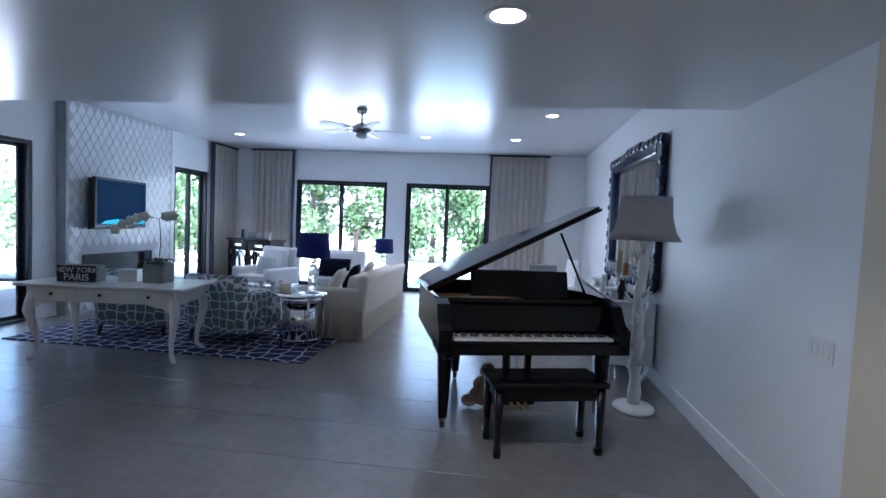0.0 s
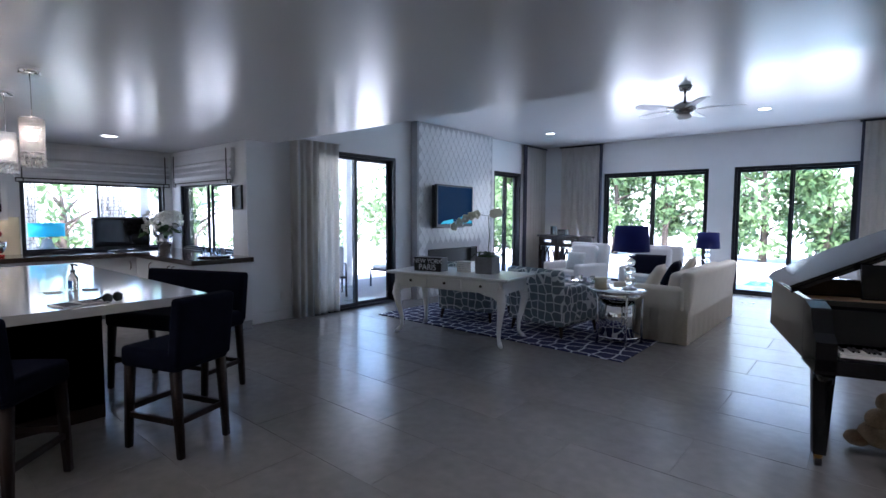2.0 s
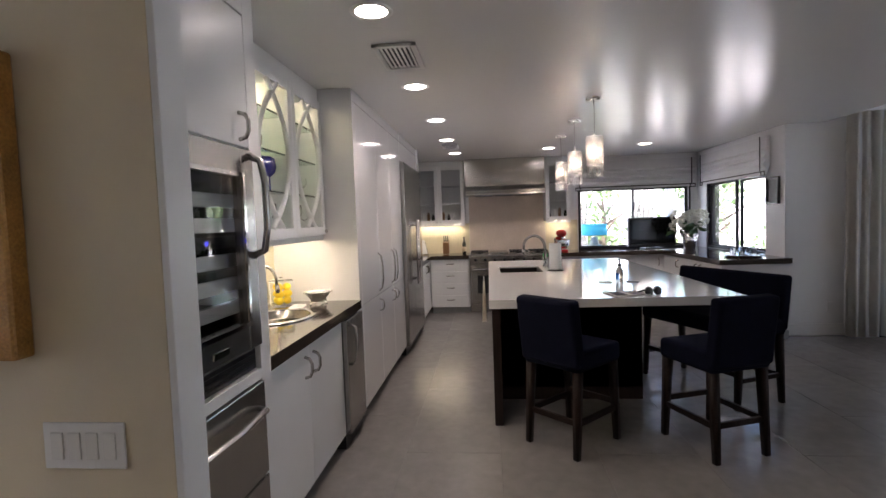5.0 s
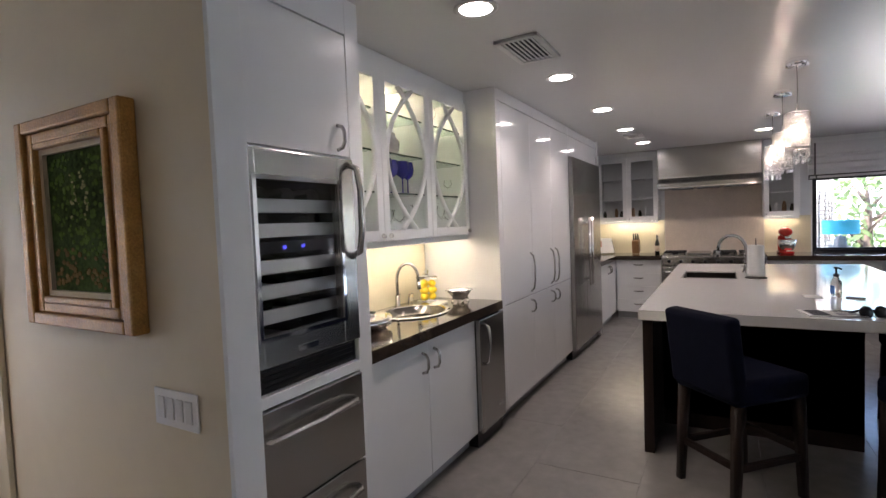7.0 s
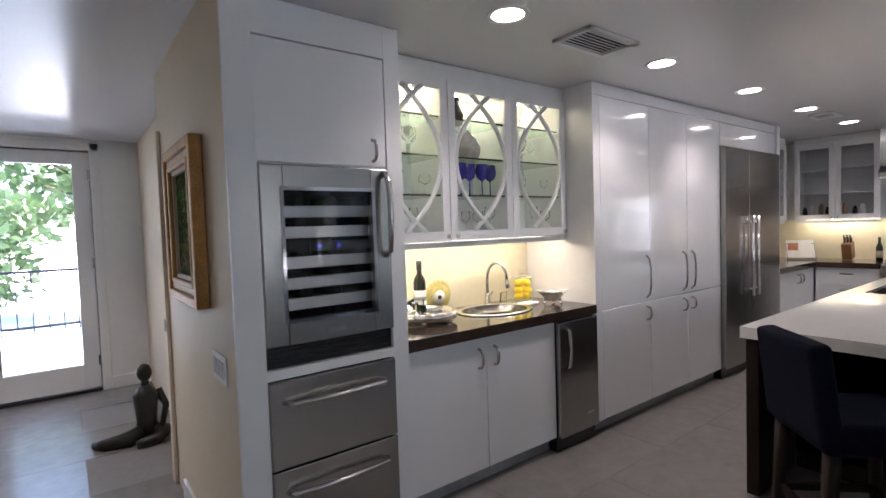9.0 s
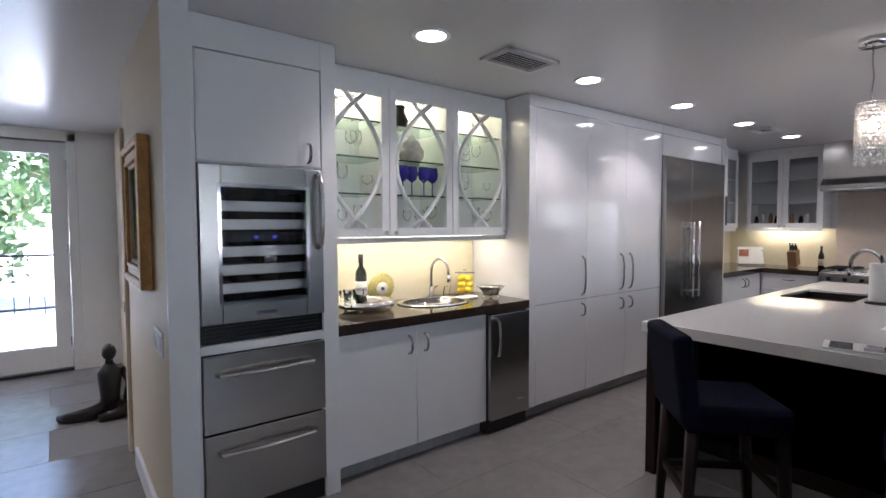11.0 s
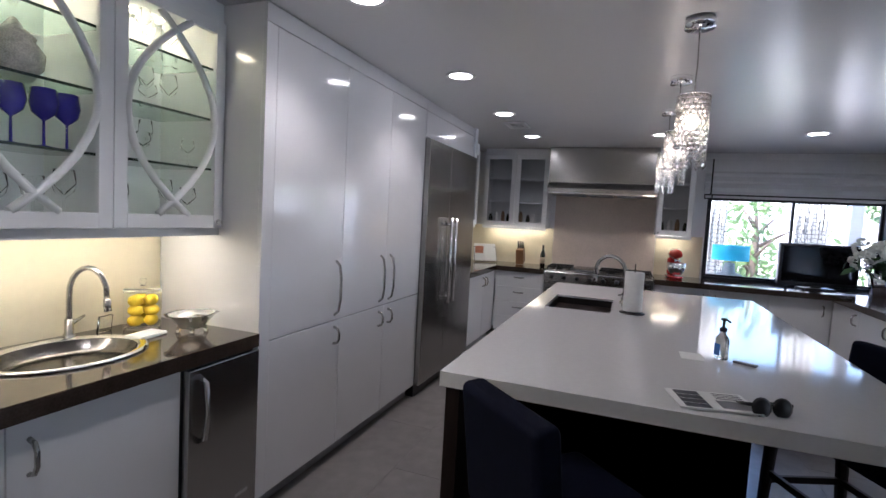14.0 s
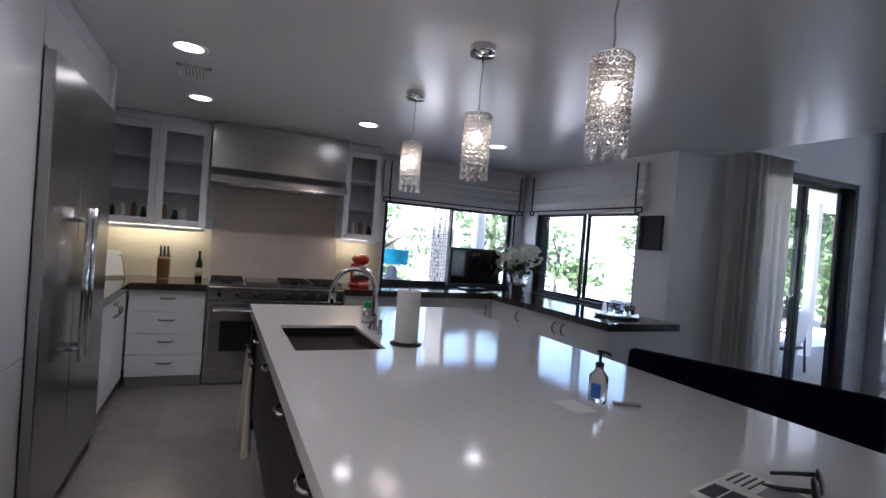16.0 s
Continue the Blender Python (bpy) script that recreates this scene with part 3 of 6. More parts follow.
part("badge", B((0.06, 0.14, 0.035, 0.038, 0.2, 0.215)), M_CHROME, d)

top = thing("bar_counter", "polished dark brown stone bar counter", "countertop", pose(-3.335, -1.62, 0.862))
rim = [(0, 0), (1.547, 0), (1.547, 0.65), (0, 0.65)]
oval = [(0.615 + 0.245 * math.cos(k * math.pi / 20), 0.29 + 0.194 * math.sin(k * math.pi / 20)) for k in range(40)]
bm = bmesh.new()
loops = [[bm.verts.new((x, y, 0.06)) for x, y in ring] for ring in (rim, oval)]
bmesh.ops.triangle_fill(bm, use_beauty=True, edges=[bm.edges.new((l[i], l[(i + 1) % len(l)])) for l in loops for i in range(len(l))])
ext = bmesh.ops.extrude_face_region(bm, geom=bm.faces[:])
bmesh.ops.translate(bm, verts=[v for v in ext["geom"] if isinstance(v, bmesh.types.BMVert)], vec=(0, 0, -0.06))
part("stone", bm, M_COUNTER, top)
part("backsplash", B((0, 1.547, 0.0, 0.012, 0.06, 0.54)), M_SPLASH, top, "cream glazed backsplash")

bsink = thing("bar_sink", "oval polished steel bar sink set into dark stone", "sink", pose(-2.72, -1.33, 0.922) @ Matrix.Diagonal((1.2, 0.95, 1, 1)))
part("rim", lathe([(0.205, 0.0), (0.225, 0.0), (0.235, 0.006), (0.225, 0.012), (0.21, 0.01), (0.2, 0.004)], 40), M_CHROME, bsink)
# Basin steel coloured darker to carry the dark reflections inside the bowl.
part("basin", lathe([(0.206, 0.006), (0.2, -0.002), (0.19, -0.04), (0.17, -0.052), (0.0, -0.055)], 40), mat("steel_with_dark_reflection", (0.2, 0.19, 0.18), 0.2, 1.0, vary=0.05), bsink)


def faucet(name, label, m, h, reach, r, material=M_STEEL):
    f = thing(name, label, "faucet", m)
    part("base", lathe([(0, 0), (r * 2.2, 0), (r * 2.2, 0.012), (r * 1.5, 0.025), (r * 1.5, 0.08), (0, 0.085)], 20), material, f)
    arc = [(0, 0, 0.05), (0, 0, h * 0.6)] + [(0, reach / 2 - reach / 2 * math.cos(a), h * 0.62 + h * 0.38 * math.sin(a)) for a in [k * math.pi / 10 for k in range(1, 10)]] + [(0, reach, h * 0.55)]
    part("spout", T(arc, r, 12), material, f)
    part("spray_head", T([(0, reach, h * 0.57), (0, reach + 0.005, h * 0.4)], r * 1.35, 12), material, f)
    part("lever", T([(-0.01, 0, 0.06), (-0.05, 0, 0.065), (-0.1, 0.0, 0.075)], [r, r * 0.7, r * 0.5], 10), material, f)
    return f


faucet("faucet", "brushed nickel gooseneck bar faucet", pose(-2.86, -1.55, 0.922, 0, 0, 25), 0.3, 0.15, 0.011)

# glass-front upper cabinets above the bar
ucab = thing("display_cabinet", "white glass-front upper cabinet full of glassware", "cabinet", pose(-3.335, -1.23, 1.40), "kitchen cabinets")
part("carcass", B((0, 0.02, -0.38, 0, 0, 1.036), (1.527, 1.547, -0.38, 0, 0, 1.036), (0.02, 1.527, -0.38, 0, 0, 0.02), (0.02, 1.527, -0.38, 0, 0.95, 1.036), (0.02, 1.527, -0.38, -0.365, 0.02, 0.95), (0.525, 0.545, -0.365, 0, 0.02, 0.95), (1.045, 1.065, -0.365, 0, 0.02, 0.95)), M_CABSATIN, ucab)
part("light_strip", B((0.1, 0.5, -0.3, -0.26, 0.943, 0.949), (0.6, 1.0, -0.3, -0.26, 0.943, 0.949), (1.1, 1.5, -0.3, -0.26, 0.943, 0.949)), M_STRIP, ucab)
part("under_light", B((0.1, 1.45, -0.16, -0.12, -0.012, -0.002)), M_UNDER, ucab)
part("valance", B((0, 1.547, -0.02, 0.0, -0.035, -0.001)), M_CABSATIN, ucab)
for i in range(3):
    for z in (0.27, 0.5, 0.73):
        part("glass_shelf", B((0.03 + 0.52 * i, 0.52 + 0.49 * i, -0.36, -0.03, z, z + 0.008)), M_SHELFGLASS, ucab)
        part("shelf_edge", B((0.03 + 0.52 * i, 0.52 + 0.49 * i, -0.029, -0.026, z - 0.001, z + 0.009)), M_SHELFEDGE, ucab)
for a, b, knob in ((0.0, 0.535, 0.04), (0.535, 1.055, 1.02), (1.055, 1.547, 1.09)):
    d = part("door", B((a + 0.002, a + 0.055, 0, 0.022, 0.004, 0.945), (b - 0.055, b - 0.002, 0, 0.022, 0.004, 0.945), (a + 0.055, b - 0.055, 0, 0.022, 0.004, 0.06), (a + 0.055, b - 0.055, 0, 0.022, 0.885, 0.945), bevel=0.002), M_CABSATIN, ucab)
    g = part("pane", B((a + 0.05, b - 0.05, 0.006, 0.01, 0.055, 0.89)), M_PANE, d)
    g.visible_shadow = False
    mid, hw = (a + b) / 2, (b - a) / 2 - 0.055
    bm = bmesh.new()
    for sgn in (1, -1):
        # two crossing bows make the pointed oval
        pts = [(mid + sgn * hw * (1.0 - 1.5 * ((k / 12 - 0.5) * 2) ** 2 * 0.9), 0.014, 0.06 + 0.825 * k / 12) for k in range(13)]
        pts = [(min(max(x, a + 0.05), b - 0.05), y, z) for x, y, z in pts]
        tube(bm, pts, 0.015, 8)
    part("fretwork", bm, M_CABSATIN, d, "curved oval fretwork")
    part("knob", ball(bmesh.new(), (knob, 0.04, 0.03), 0.014), M_CRYSTAL, d)
part("cornice", B((0, 1.547, -0.02, 0.004, 0.95, 1.036), bevel=0.002), M_CABSATIN, ucab)


def goblet(m, label="clear stemmed wine glass", material=None, h=0.17, r=0.035):
    g = tagged(part("wine_glass", lathe([(0, 0), (r * 0.9, 0.002), (0.005, 0.008), (0.004, h * 0.45), (r * 0.8, h * 0.58), (r, h * 0.75), (r * 0.85, h), (r * 0.82, h), (r * 0.95, h * 0.75), (0, h * 0.5)], 12), material or M_THIN), label, "glass", "glassware in the display cabinet")
    g.matrix_basis = m
    return g


rng = random.Random(3)
for bay in range(3):
    for s, z in enumerate((0.02, 0.278, 0.508, 0.738)):
        for k in range(4):
            x, y = -3.335 + 0.1 + bay * 0.53 + k * 0.11 + rng.uniform(-0.01, 0.01), -1.23 - rng.choice((0.1, 0.22))
            if bay == 1 and s in (1, 2, 3):
                continue
            goblet(pose(x, y, 1.40 + z + 0.001), h=rng.choice((0.12, 0.16, 0.19)), r=rng.choice((0.03, 0.038)))
for k in range(5):
    goblet(pose(-2.71 + k * 0.088, -1.23 - (0.08 if k % 2 else 0.1), 1.40 + 0.279), "cobalt blue glass goblet", M_BLUEGLASS, 0.2, 0.043)
urn = tagged(part("lidded_jar", lathe([(0, 0), (0.05, 0), (0.085, 0.04), (0.09, 0.09), (0.06, 0.13), (0.065, 0.14), (0.03, 0.17), (0.01, 0.2), (0, 0.205)], 24), mat("patterned_porcelain", (0.55, 0.5, 0.45), 0.25, vary=0.5, scale=25)), "patterned porcelain jar on a glass shelf", "jar")
urn.matrix_basis = pose(-2.58, -1.4, 1.40 + 0.509)
pit = tagged(part("pitcher", tube(lathe([(0, 0), (0.045, 0), (0.06, 0.06), (0.03, 0.13), (0.04, 0.17), (0.036, 0.17), (0, 0.05)], 20), [(0.035, 0, 0.15), (0.08, 0, 0.13), (0.08, 0, 0.08), (0.055, 0, 0.05)], 0.007, 8), M_BRONZE), "dark metal pitcher on a glass shelf", "pitcher")
pit.matrix_basis = pose(-2.5, -1.42, 1.40 + 0.739)

# things on the bar counter
bot = thing("wine_bottle", "dark red wine bottle with a white label", "bottle", pose(-2.17, -1.4, 0.968))
part("glass", lathe([(0, 0), (0.037, 0), (0.038, 0.01), (0.038, 0.19), (0.03, 0.215), (0.015, 0.24), (0.014, 0.3), (0.016, 0.302), (0.016, 0.315), (0, 0.315)], 24), M_BOTTLE, bot)
part("label", lathe([(0.0385, 0.05), (0.0388, 0.05), (0.0388, 0.14), (0.0385, 0.14)], 24), M_PAPER, bot)
part("print", lathe([(0.0389, 0.075), (0.0391, 0.075), (0.0391, 0.1), (0.0389, 0.1)], 24), M_GREYINK, bot)
part("capsule", lathe([(0.0145, 0.26), (0.0165, 0.262), (0.017, 0.318), (0, 0.318)], 20), M_BLACKPLASTIC, bot)
tray = thing("mirror_tray", "round mirrored tray with a pierced chrome rim", "tray", pose(-2.17, -1.33, 0.922))
part("plate", lathe([(0, 0.03), (0.17, 0.03), (0.17, 0.045), (0, 0.045)], 40), M_MIRROR, tray)
part("rim", lathe([(0.168, 0.028), (0.18, 0.028), (0.18, 0.07), (0.168, 0.07), (0.168, 0.028)], 40), M_CHROME, tray)
for k in range(4):
    part("foot", ball(bmesh.new(), (0.14 * math.cos(k * 1.57 + 0.8), 0.14 * math.sin(k * 1.57 + 0.8), 0.015), 0.015), M_CRYSTAL, tray)
for k, (x, y) in enumerate(((-0.09, 0.03), (-0.03, -0.08), (0.09, 0.03), (0.07, -0.07))):
    t = tagged(part("tumbler", lathe([(0, 0), (0.034, 0), (0.04, 0.09), (0.037, 0.09), (0.032, 0.012), (0, 0.012)], 16), M_THIN), "clear cut-glass tumbler on the mirrored tray", "glass", "tumblers on the tray")
    t.matrix_basis = pose(-2.11 + x, -1.3 + y, 0.968) if k else pose(-2.08, -1.4, 0.968)
pl = thing("decorative_plate", "yellow-green ruffled plate on a stand", "plate", pose(-2.4, -1.545, 0.922, -8))
bm = bmesh.new()
for k in range(20):
    a = k * math.pi / 10
    ball(bm, (0.085 * math.cos(a), 0, 0.11 + 0.085 * math.sin(a)), 0.025, 1, 0.4, 1, 8, 6)
part("ruffle", bm, M_GREENGLAZE, pl)
part("dish", moved(lathe([(0, 0.004), (0.085, 0.01), (0.085, 0.016), (0.05, 0.012), (0, 0.012)], 28), pose(0, 0, 0.11, -90)), M_GREENGLAZE, pl)
part("centre", moved(lathe([(0.0, 0.02), (0.045, 0.018), (0.045, 0.012), (0, 0.01)], 24), pose(0, 0, 0.11, -90)), M_WHITE, pl)
part("boss", ball(bmesh.new(), (0, 0.022, 0.11), 0.014), M_BRONZE, pl)
part("stand", B((-0.05, 0.05, -0.05, 0.04, 0, 0.02), bevel=0.004), M_WOOD, pl)
jar = thing("lemon_jar", "clear glass jar filled with yellow lemons", "jar", pose(-3.14, -1.48, 0.922))
part("jar_glass", lathe([(0.0, 0.001), (0.07, 0.001), (0.075, 0.01), (0.078, 0.17)], 28), M_CLEAR, jar)
part("lid", lathe([(0.0, 0.172), (0.08, 0.172), (0.078, 0.18), (0.03, 0.195), (0.008, 0.2), (0.016, 0.215), (0.012, 0.23), (0, 0.232)], 24), M_THIN, jar)
for i in range(9):
    a, z = i * 2.1, 0.04 + (i // 3) * 0.046
    l = part("lemon", moved(ball(bmesh.new(), (0, 0, 0), 0.028, 1, 1, 1.25), pose(0.036 * math.cos(a), 0.036 * math.sin(a), z, i * 40, 90, i * 70)), M_LEMON, jar)
bowl = thing("glass_bowl", "clear cut-glass footed bowl with flared square rim", "bowl", pose(-3.2, -1.24, 0.922))
part("bowl", moved(lathe([(0, 0.02), (0.045, 0.02), (0.07, 0.05), (0.105, 0.09), (0.115, 0.088), (0.1, 0.085), (0.06, 0.055), (0.035, 0.032), (0, 0.03)], 8), Matrix.Diagonal((1.15, 0.9, 1, 1))), M_GLASS, bowl)
for k in range(4):
    part("foot", T([(0.05 * math.cos(k * 1.57 + 0.785), 0.05 * math.sin(k * 1.57 + 0.785), 0.03), (0.06 * math.cos(k * 1.57 + 0.785), 0.06 * math.sin(k * 1.57 + 0.785), 0.0)], 0.009, 8), M_GLASS, bowl)
dish = tagged(part("soap_dish", B((-0.075, 0.075, -0.045, 0.045, 0, 0.016), bevel=0.006), M_WHITE), "small white rectangular ceramic dish", "dish")
dish.matrix_basis = pose(-3.04, -1.33, 0.922, 0, 0, 8)
cardh = tagged(part("photo_holder", B((-0.035, 0.035, -0.006, 0.006, 0, 0.075), bevel=0.002), M_GLASS), "small clear photo holder on the bar counter", "frame")
cardh.matrix_basis = pose(-3.0, -1.54, 0.922, -8, 0, 10)

# tall pantry wall
pan = cabinet("pantry_cabinet", "glossy white tall pantry cabinet with chrome pulls", pose(-5.205, -0.98, 0), 1.865, 0.63, 0.1, KC - 0.004,
              [(0.0, 0.6, 0.87, 2.35, (0.54, 1.06, 0.32, True)), (0.6, 1.17, 0.87, 2.35, (0.68, 1.06, 0.32, True)), (1.17, 1.79, 0.87, 2.35, (1.23, 1.06, 0.32, True)),
               (0.0, 0.6, 0.1, 0.868, (0.54, 0.78, 0.1, True)), (0.6, 1.17, 0.1, 0.868, (0.68, 0.78, 0.1, True)), (1.17, 1.79, 0.1, 0.868, (1.23, 0.78, 0.1, True))], M_CAB)
part("stile", B((1.79, 1.865, -0.022, 0.0, 0.1, 2.35), bevel=0.0015), M_CAB, pan)
part("cornice", B((0, 1.865, -0.022, 0.0, 2.352, KC - 0.004), bevel=0.0015), M_CAB, pan)

fr = thing("refrigerator", "tall built-in stainless refrigerator with twin bar handles", "fridge", pose(-6.47, -0.98, 0))
part("body", B((0, 1.26, -0.62, -0.005, 0.0, 2.13)), M_BLACKPLASTIC, fr)
for a, b, hx in ((0.003, 0.748, 0.69), (0.752, 1.257, 0.81)):
    d = part("door", B((a, b, 0, 0.045, 0.1, 2.128), bevel=0.004), M_STEEL, fr)
    part("handle", T([(hx, 0.1, 0.74), (hx, 0.1, 1.5)], 0.014, 12), M_CHROME, d)
    part("handle_mount", T([(hx, 0.04, 0.8), (hx, 0.1, 0.8)], 0.011, 10), M_CHROME, d)
    part("handle_mount", T([(hx, 0.04, 1.44), (hx, 0.1, 1.44)], 0.011, 10), M_CHROME, d)
ot = cabinet("over_fridge_cabinet", "white panel above the refrigerator", pose(-6.47, -0.98, 0), 1.26, 0.6, 2.14, KC - 0.004, [(0, 1.26, 2.14, 2.35, None), (0, 1.26, 2.35, KC - 0.004, None)], M_CAB, 0)
tagged(part("end_panel", B((-6.55, -6.475, -1.62, -0.96, 0, KC - 0.004), bevel=0.002), M_CAB), "white end panel beside the refrigerator", "cabinet", "kitchen cabinets")

# corner beyond the fridge
cabinet("base_cabinet", "white base cabinet beside the refrigerator", pose(-7.66, -0.98, 0), 1.105, 0.63, 0.1, 0.86, [(0.0, 0.5, 0.1, 0.86, (0.45, 0.76, 0.1, True)), (0.5, 1.105, 0.1, 0.86, (0.55, 0.76, 0.1, True))])
cabinet("drawer_cabinet", "white four-drawer base cabinet beside the range", pose(-7.66, -0.365, 0, 0, 0, -90), 0.6, 0.6, 0.1, 0.86,
        [(0.0, 0.6, 0.1 + i * 0.19, 0.29 + i * 0.19, (0.3, 0.22 + i * 0.19, 0.12, False)) for i in range(4)])
counter = thing("corner_counter", "dark stone counter with corner by the range", "countertop", pose(0, 0, 0.862))
part("stone", slab([(-8.29, -1.61), (-6.555, -1.61), (-6.555, -0.955), (-7.63, -0.955), (-7.63, -0.365), (-8.29, -0.365)], 0, 0.06), M_COUNTER, counter)
sp = thing("backsplash", "pale cream backsplash lit from under the cabinets", "backsplash", kind="structure")
part("splash_panel", B((-8.298, -8.285, -1.6, -0.365, 0.922, 1.42)), M_SPLASH, sp)
part("splash_panel", B((-8.285, -6.56, -1.618, -1.605, 0.922, 1.42)), M_SPLASH, sp)
part("splash_panel", B((-8.298, -8.285, -0.36, 0.9, 0.93, 1.86)), M_STONESPLASH, sp, "pale stone slab behind the range")
part("splash_panel", B((-8.298, -8.285, 0.905, 1.43, 0.922, 1.42)), M_SPLASH, sp)


def glass_cabinet(label, m, w, doors, h=0.94, d=0.34, fill=True):
    c = thing("glass_cabinet", label, "cabinet", m, "kitchen cabinets")
    part("carcass", B((0, 0.02, -d, 0, 0, h), (w - 0.02, w, -d, 0, 0, h), (0.02, w - 0.02, -d, 0, 0, 0.02), (0.02, w - 0.02, -d, 0, h - 0.02, h), (0.02, w - 0.02, -d, -d + 0.015, 0.02, h - 0.02)), M_CABSATIN, c)
    part("cornice", B((0, w, -d, 0.01, h, KC - 0.004 - 1.42), bevel=0.003), M_CABSATIN, c)
    part("under_light", B((0.05, w - 0.05, -d + 0.12, -d + 0.15, -0.012, -0.002)), M_UNDER, c)
    part("valance", B((0, w, -0.02, 0.0, -0.035, -0.001)), M_CABSATIN, c)
    for z in (0.32, 0.62):
        part("shelf", B((0.02, w - 0.02, -d + 0.015, -0.01, z, z + 0.018)), M_CABSATIN, c)
    s = w / doors
    for i in range(doors):
        a, b = i * s, (i + 1) * s
        dd = part("door", B((a + 0.002, a + 0.06, 0, 0.02, 0.003, h - 0.003), (b - 0.06, b - 0.002, 0, 0.02, 0.003, h - 0.003), (a + 0.06, b - 0.06, 0, 0.02, 0.003, 0.065), (a + 0.06, b - 0.06, 0, 0.02, h - 0.065, h - 0.003), bevel=0.002), M_CABSATIN, c)
        part("pane", B((a + 0.055, b - 0.055, 0.005, 0.009, 0.06, h - 0.06)), M_SMOKE, dd)
        kx = b - 0.03 if (doors == 1 or i == 0) else a + 0.03
        part("knob", ball(bmesh.new(), (kx, 0.032, 0.03), 0.012), M_CHROME, dd)
    return c


glass_cabinet("white double-door glass cabinet beside the hood", pose(-7.95, -0.42, 1.42, 0, 0, -90), 0.85, 2)
glass_cabinet("white single-door glass cabinet beside the hood", pose(-7.95, 1.27, 1.42, 0, 0, -90), 0.39, 1)
glass_cabinet("narrow white glass cabinet in the kitchen corner", pose(-7.62, -1.27, 1.42), 0.45, 1)
for m0, n in ((pose(-8.1, 0.95, 1.441), 4), (pose(-8.1, -1.2, 1.441), 8)):
    for k in range(n):
        b = tagged(part("spice_jar", lathe([(0, 0), (0.025, 0), (0.027, 0.09 + 0.02 * (k % 3)), (0.018, 0.12 + 0.02 * (k % 3)), (0.018, 0.14 + 0.02 * (k % 3)), (0, 0.14 + 0.02 * (k % 3))], 12), (M_BOTTLE, M_WHITE, M_WOOD)[k % 3]), "small jar on a cabinet shelf", "jar", "jars in the glass cabinet")
        b.matrix_basis = m0 @ pose(0.05 * (k % 2), 0.085 * k, 0)

hood = thing("range_hood", "wide stainless steel range hood under the ceiling", "range hood", pose(-8.285, -0.4, 0))
part("canopy", moved(slab([(0, 1.86), (0.56, 1.86), (0.56, 1.93), (0.48, 2.0), (0, 2.0)], 0, 1.26), Matrix(((1, 0, 0, 0), (0, 0, 1, 0), (0, 1, 0, 0), (0, 0, 0, 1)))), M_STEEL, hood)
part("chimney", B((0, 0.48, 0.0, 1.26, 2.002, KC - 0.004), bevel=0.003), M_STEEL, hood)
part("lip", B((0.555, 0.57, 0.0, 1.26, 1.86, 1.88), bevel=0.003), M_CHROME, hood)
for y in (0.3, 0.63, 0.96):
    part("filter", B((0.06, 0.48, y - 0.14, y + 0.14, 1.852, 1.859)), M_MARBLE, hood)

rg = thing("range", "wide stainless range with black burners and oven doors", "stove", pose(-7.66, 0.895, 0, 0, 0, -90))
part("body", B((0, 1.25, -0.6, 0.0, 0.1, 0.915), bevel=0.003), M_STEEL, rg)
part("cooktop", B((0.01, 1.24, -0.6, 0.01, 0.916, 0.93), bevel=0.003), M_STEEL, rg)
part("control_panel", B((0, 1.25, 0, 0.04, 0.78, 0.915), bevel=0.012), M_STEEL, rg)
part("kick_panel", B((0, 1.25, -0.05, 0.01, 0.015, 0.15), bevel=0.006), M_STEEL, rg)
for i in range(4):
    x = 0.16 + 0.31 * i
    if i != 2:
        part("grate", B(*[(x - 0.14, x + 0.14, -0.5 + 0.1 * k, -0.485 + 0.1 * k, 0.95, 0.965) for k in range(5)], *[(x - 0.14 + 0.09 * k, x - 0.128 + 0.09 * k, -0.5, -0.08, 0.935, 0.952) for k in range(4)]), M_BLACKPLASTIC, rg)
        for y in (-0.4, -0.18):
            part("burner", lathe([(0, 0), (0.045, 0), (0.04, 0.015), (0, 0.018)], 16, at=(x, y, 0.93)), M_BLACKPLASTIC, rg)
    else:
        part("griddle", B((x - 0.14, x + 0.14, -0.5, -0.06, 0.93, 0.955), bevel=0.005), M_STEEL, rg)
for i in range(8):
    part("knob", moved(lathe([(0, 0.035), (0.022, 0.032), (0.026, 0.0), (0, 0)], 16), pose(0.1 + 0.15 * i, 0.04, 0.845, -90)), M_BLACKPLASTIC, rg)
for a, b in ((0.02, 0.46), (0.48, 1.23)):
    d = part("oven_door", B((a, b, 0, 0.04, 0.17, 0.76), bevel=0.004), M_STEEL, rg)
    part("oven_window", B((a + 0.1, b - 0.1, 0.04, 0.044, 0.32, 0.6), bevel=0.001), M_BLACKPLASTIC, d)
    part("handle", T([(a + 0.04, 0.04, 0.7), (a + 0.04, 0.085, 0.7), (b - 0.04, 0.085, 0.7), (b - 0.04, 0.04, 0.7)], 0.012, 10), M_CHROME, d)
tw = tagged(part("tea_towel", B((-7.575, -7.555, 0.62, 0.88, 0.36, 0.715), bevel=0.008), M_WHITEFAB), "white towel hanging on the oven handle", "towel")

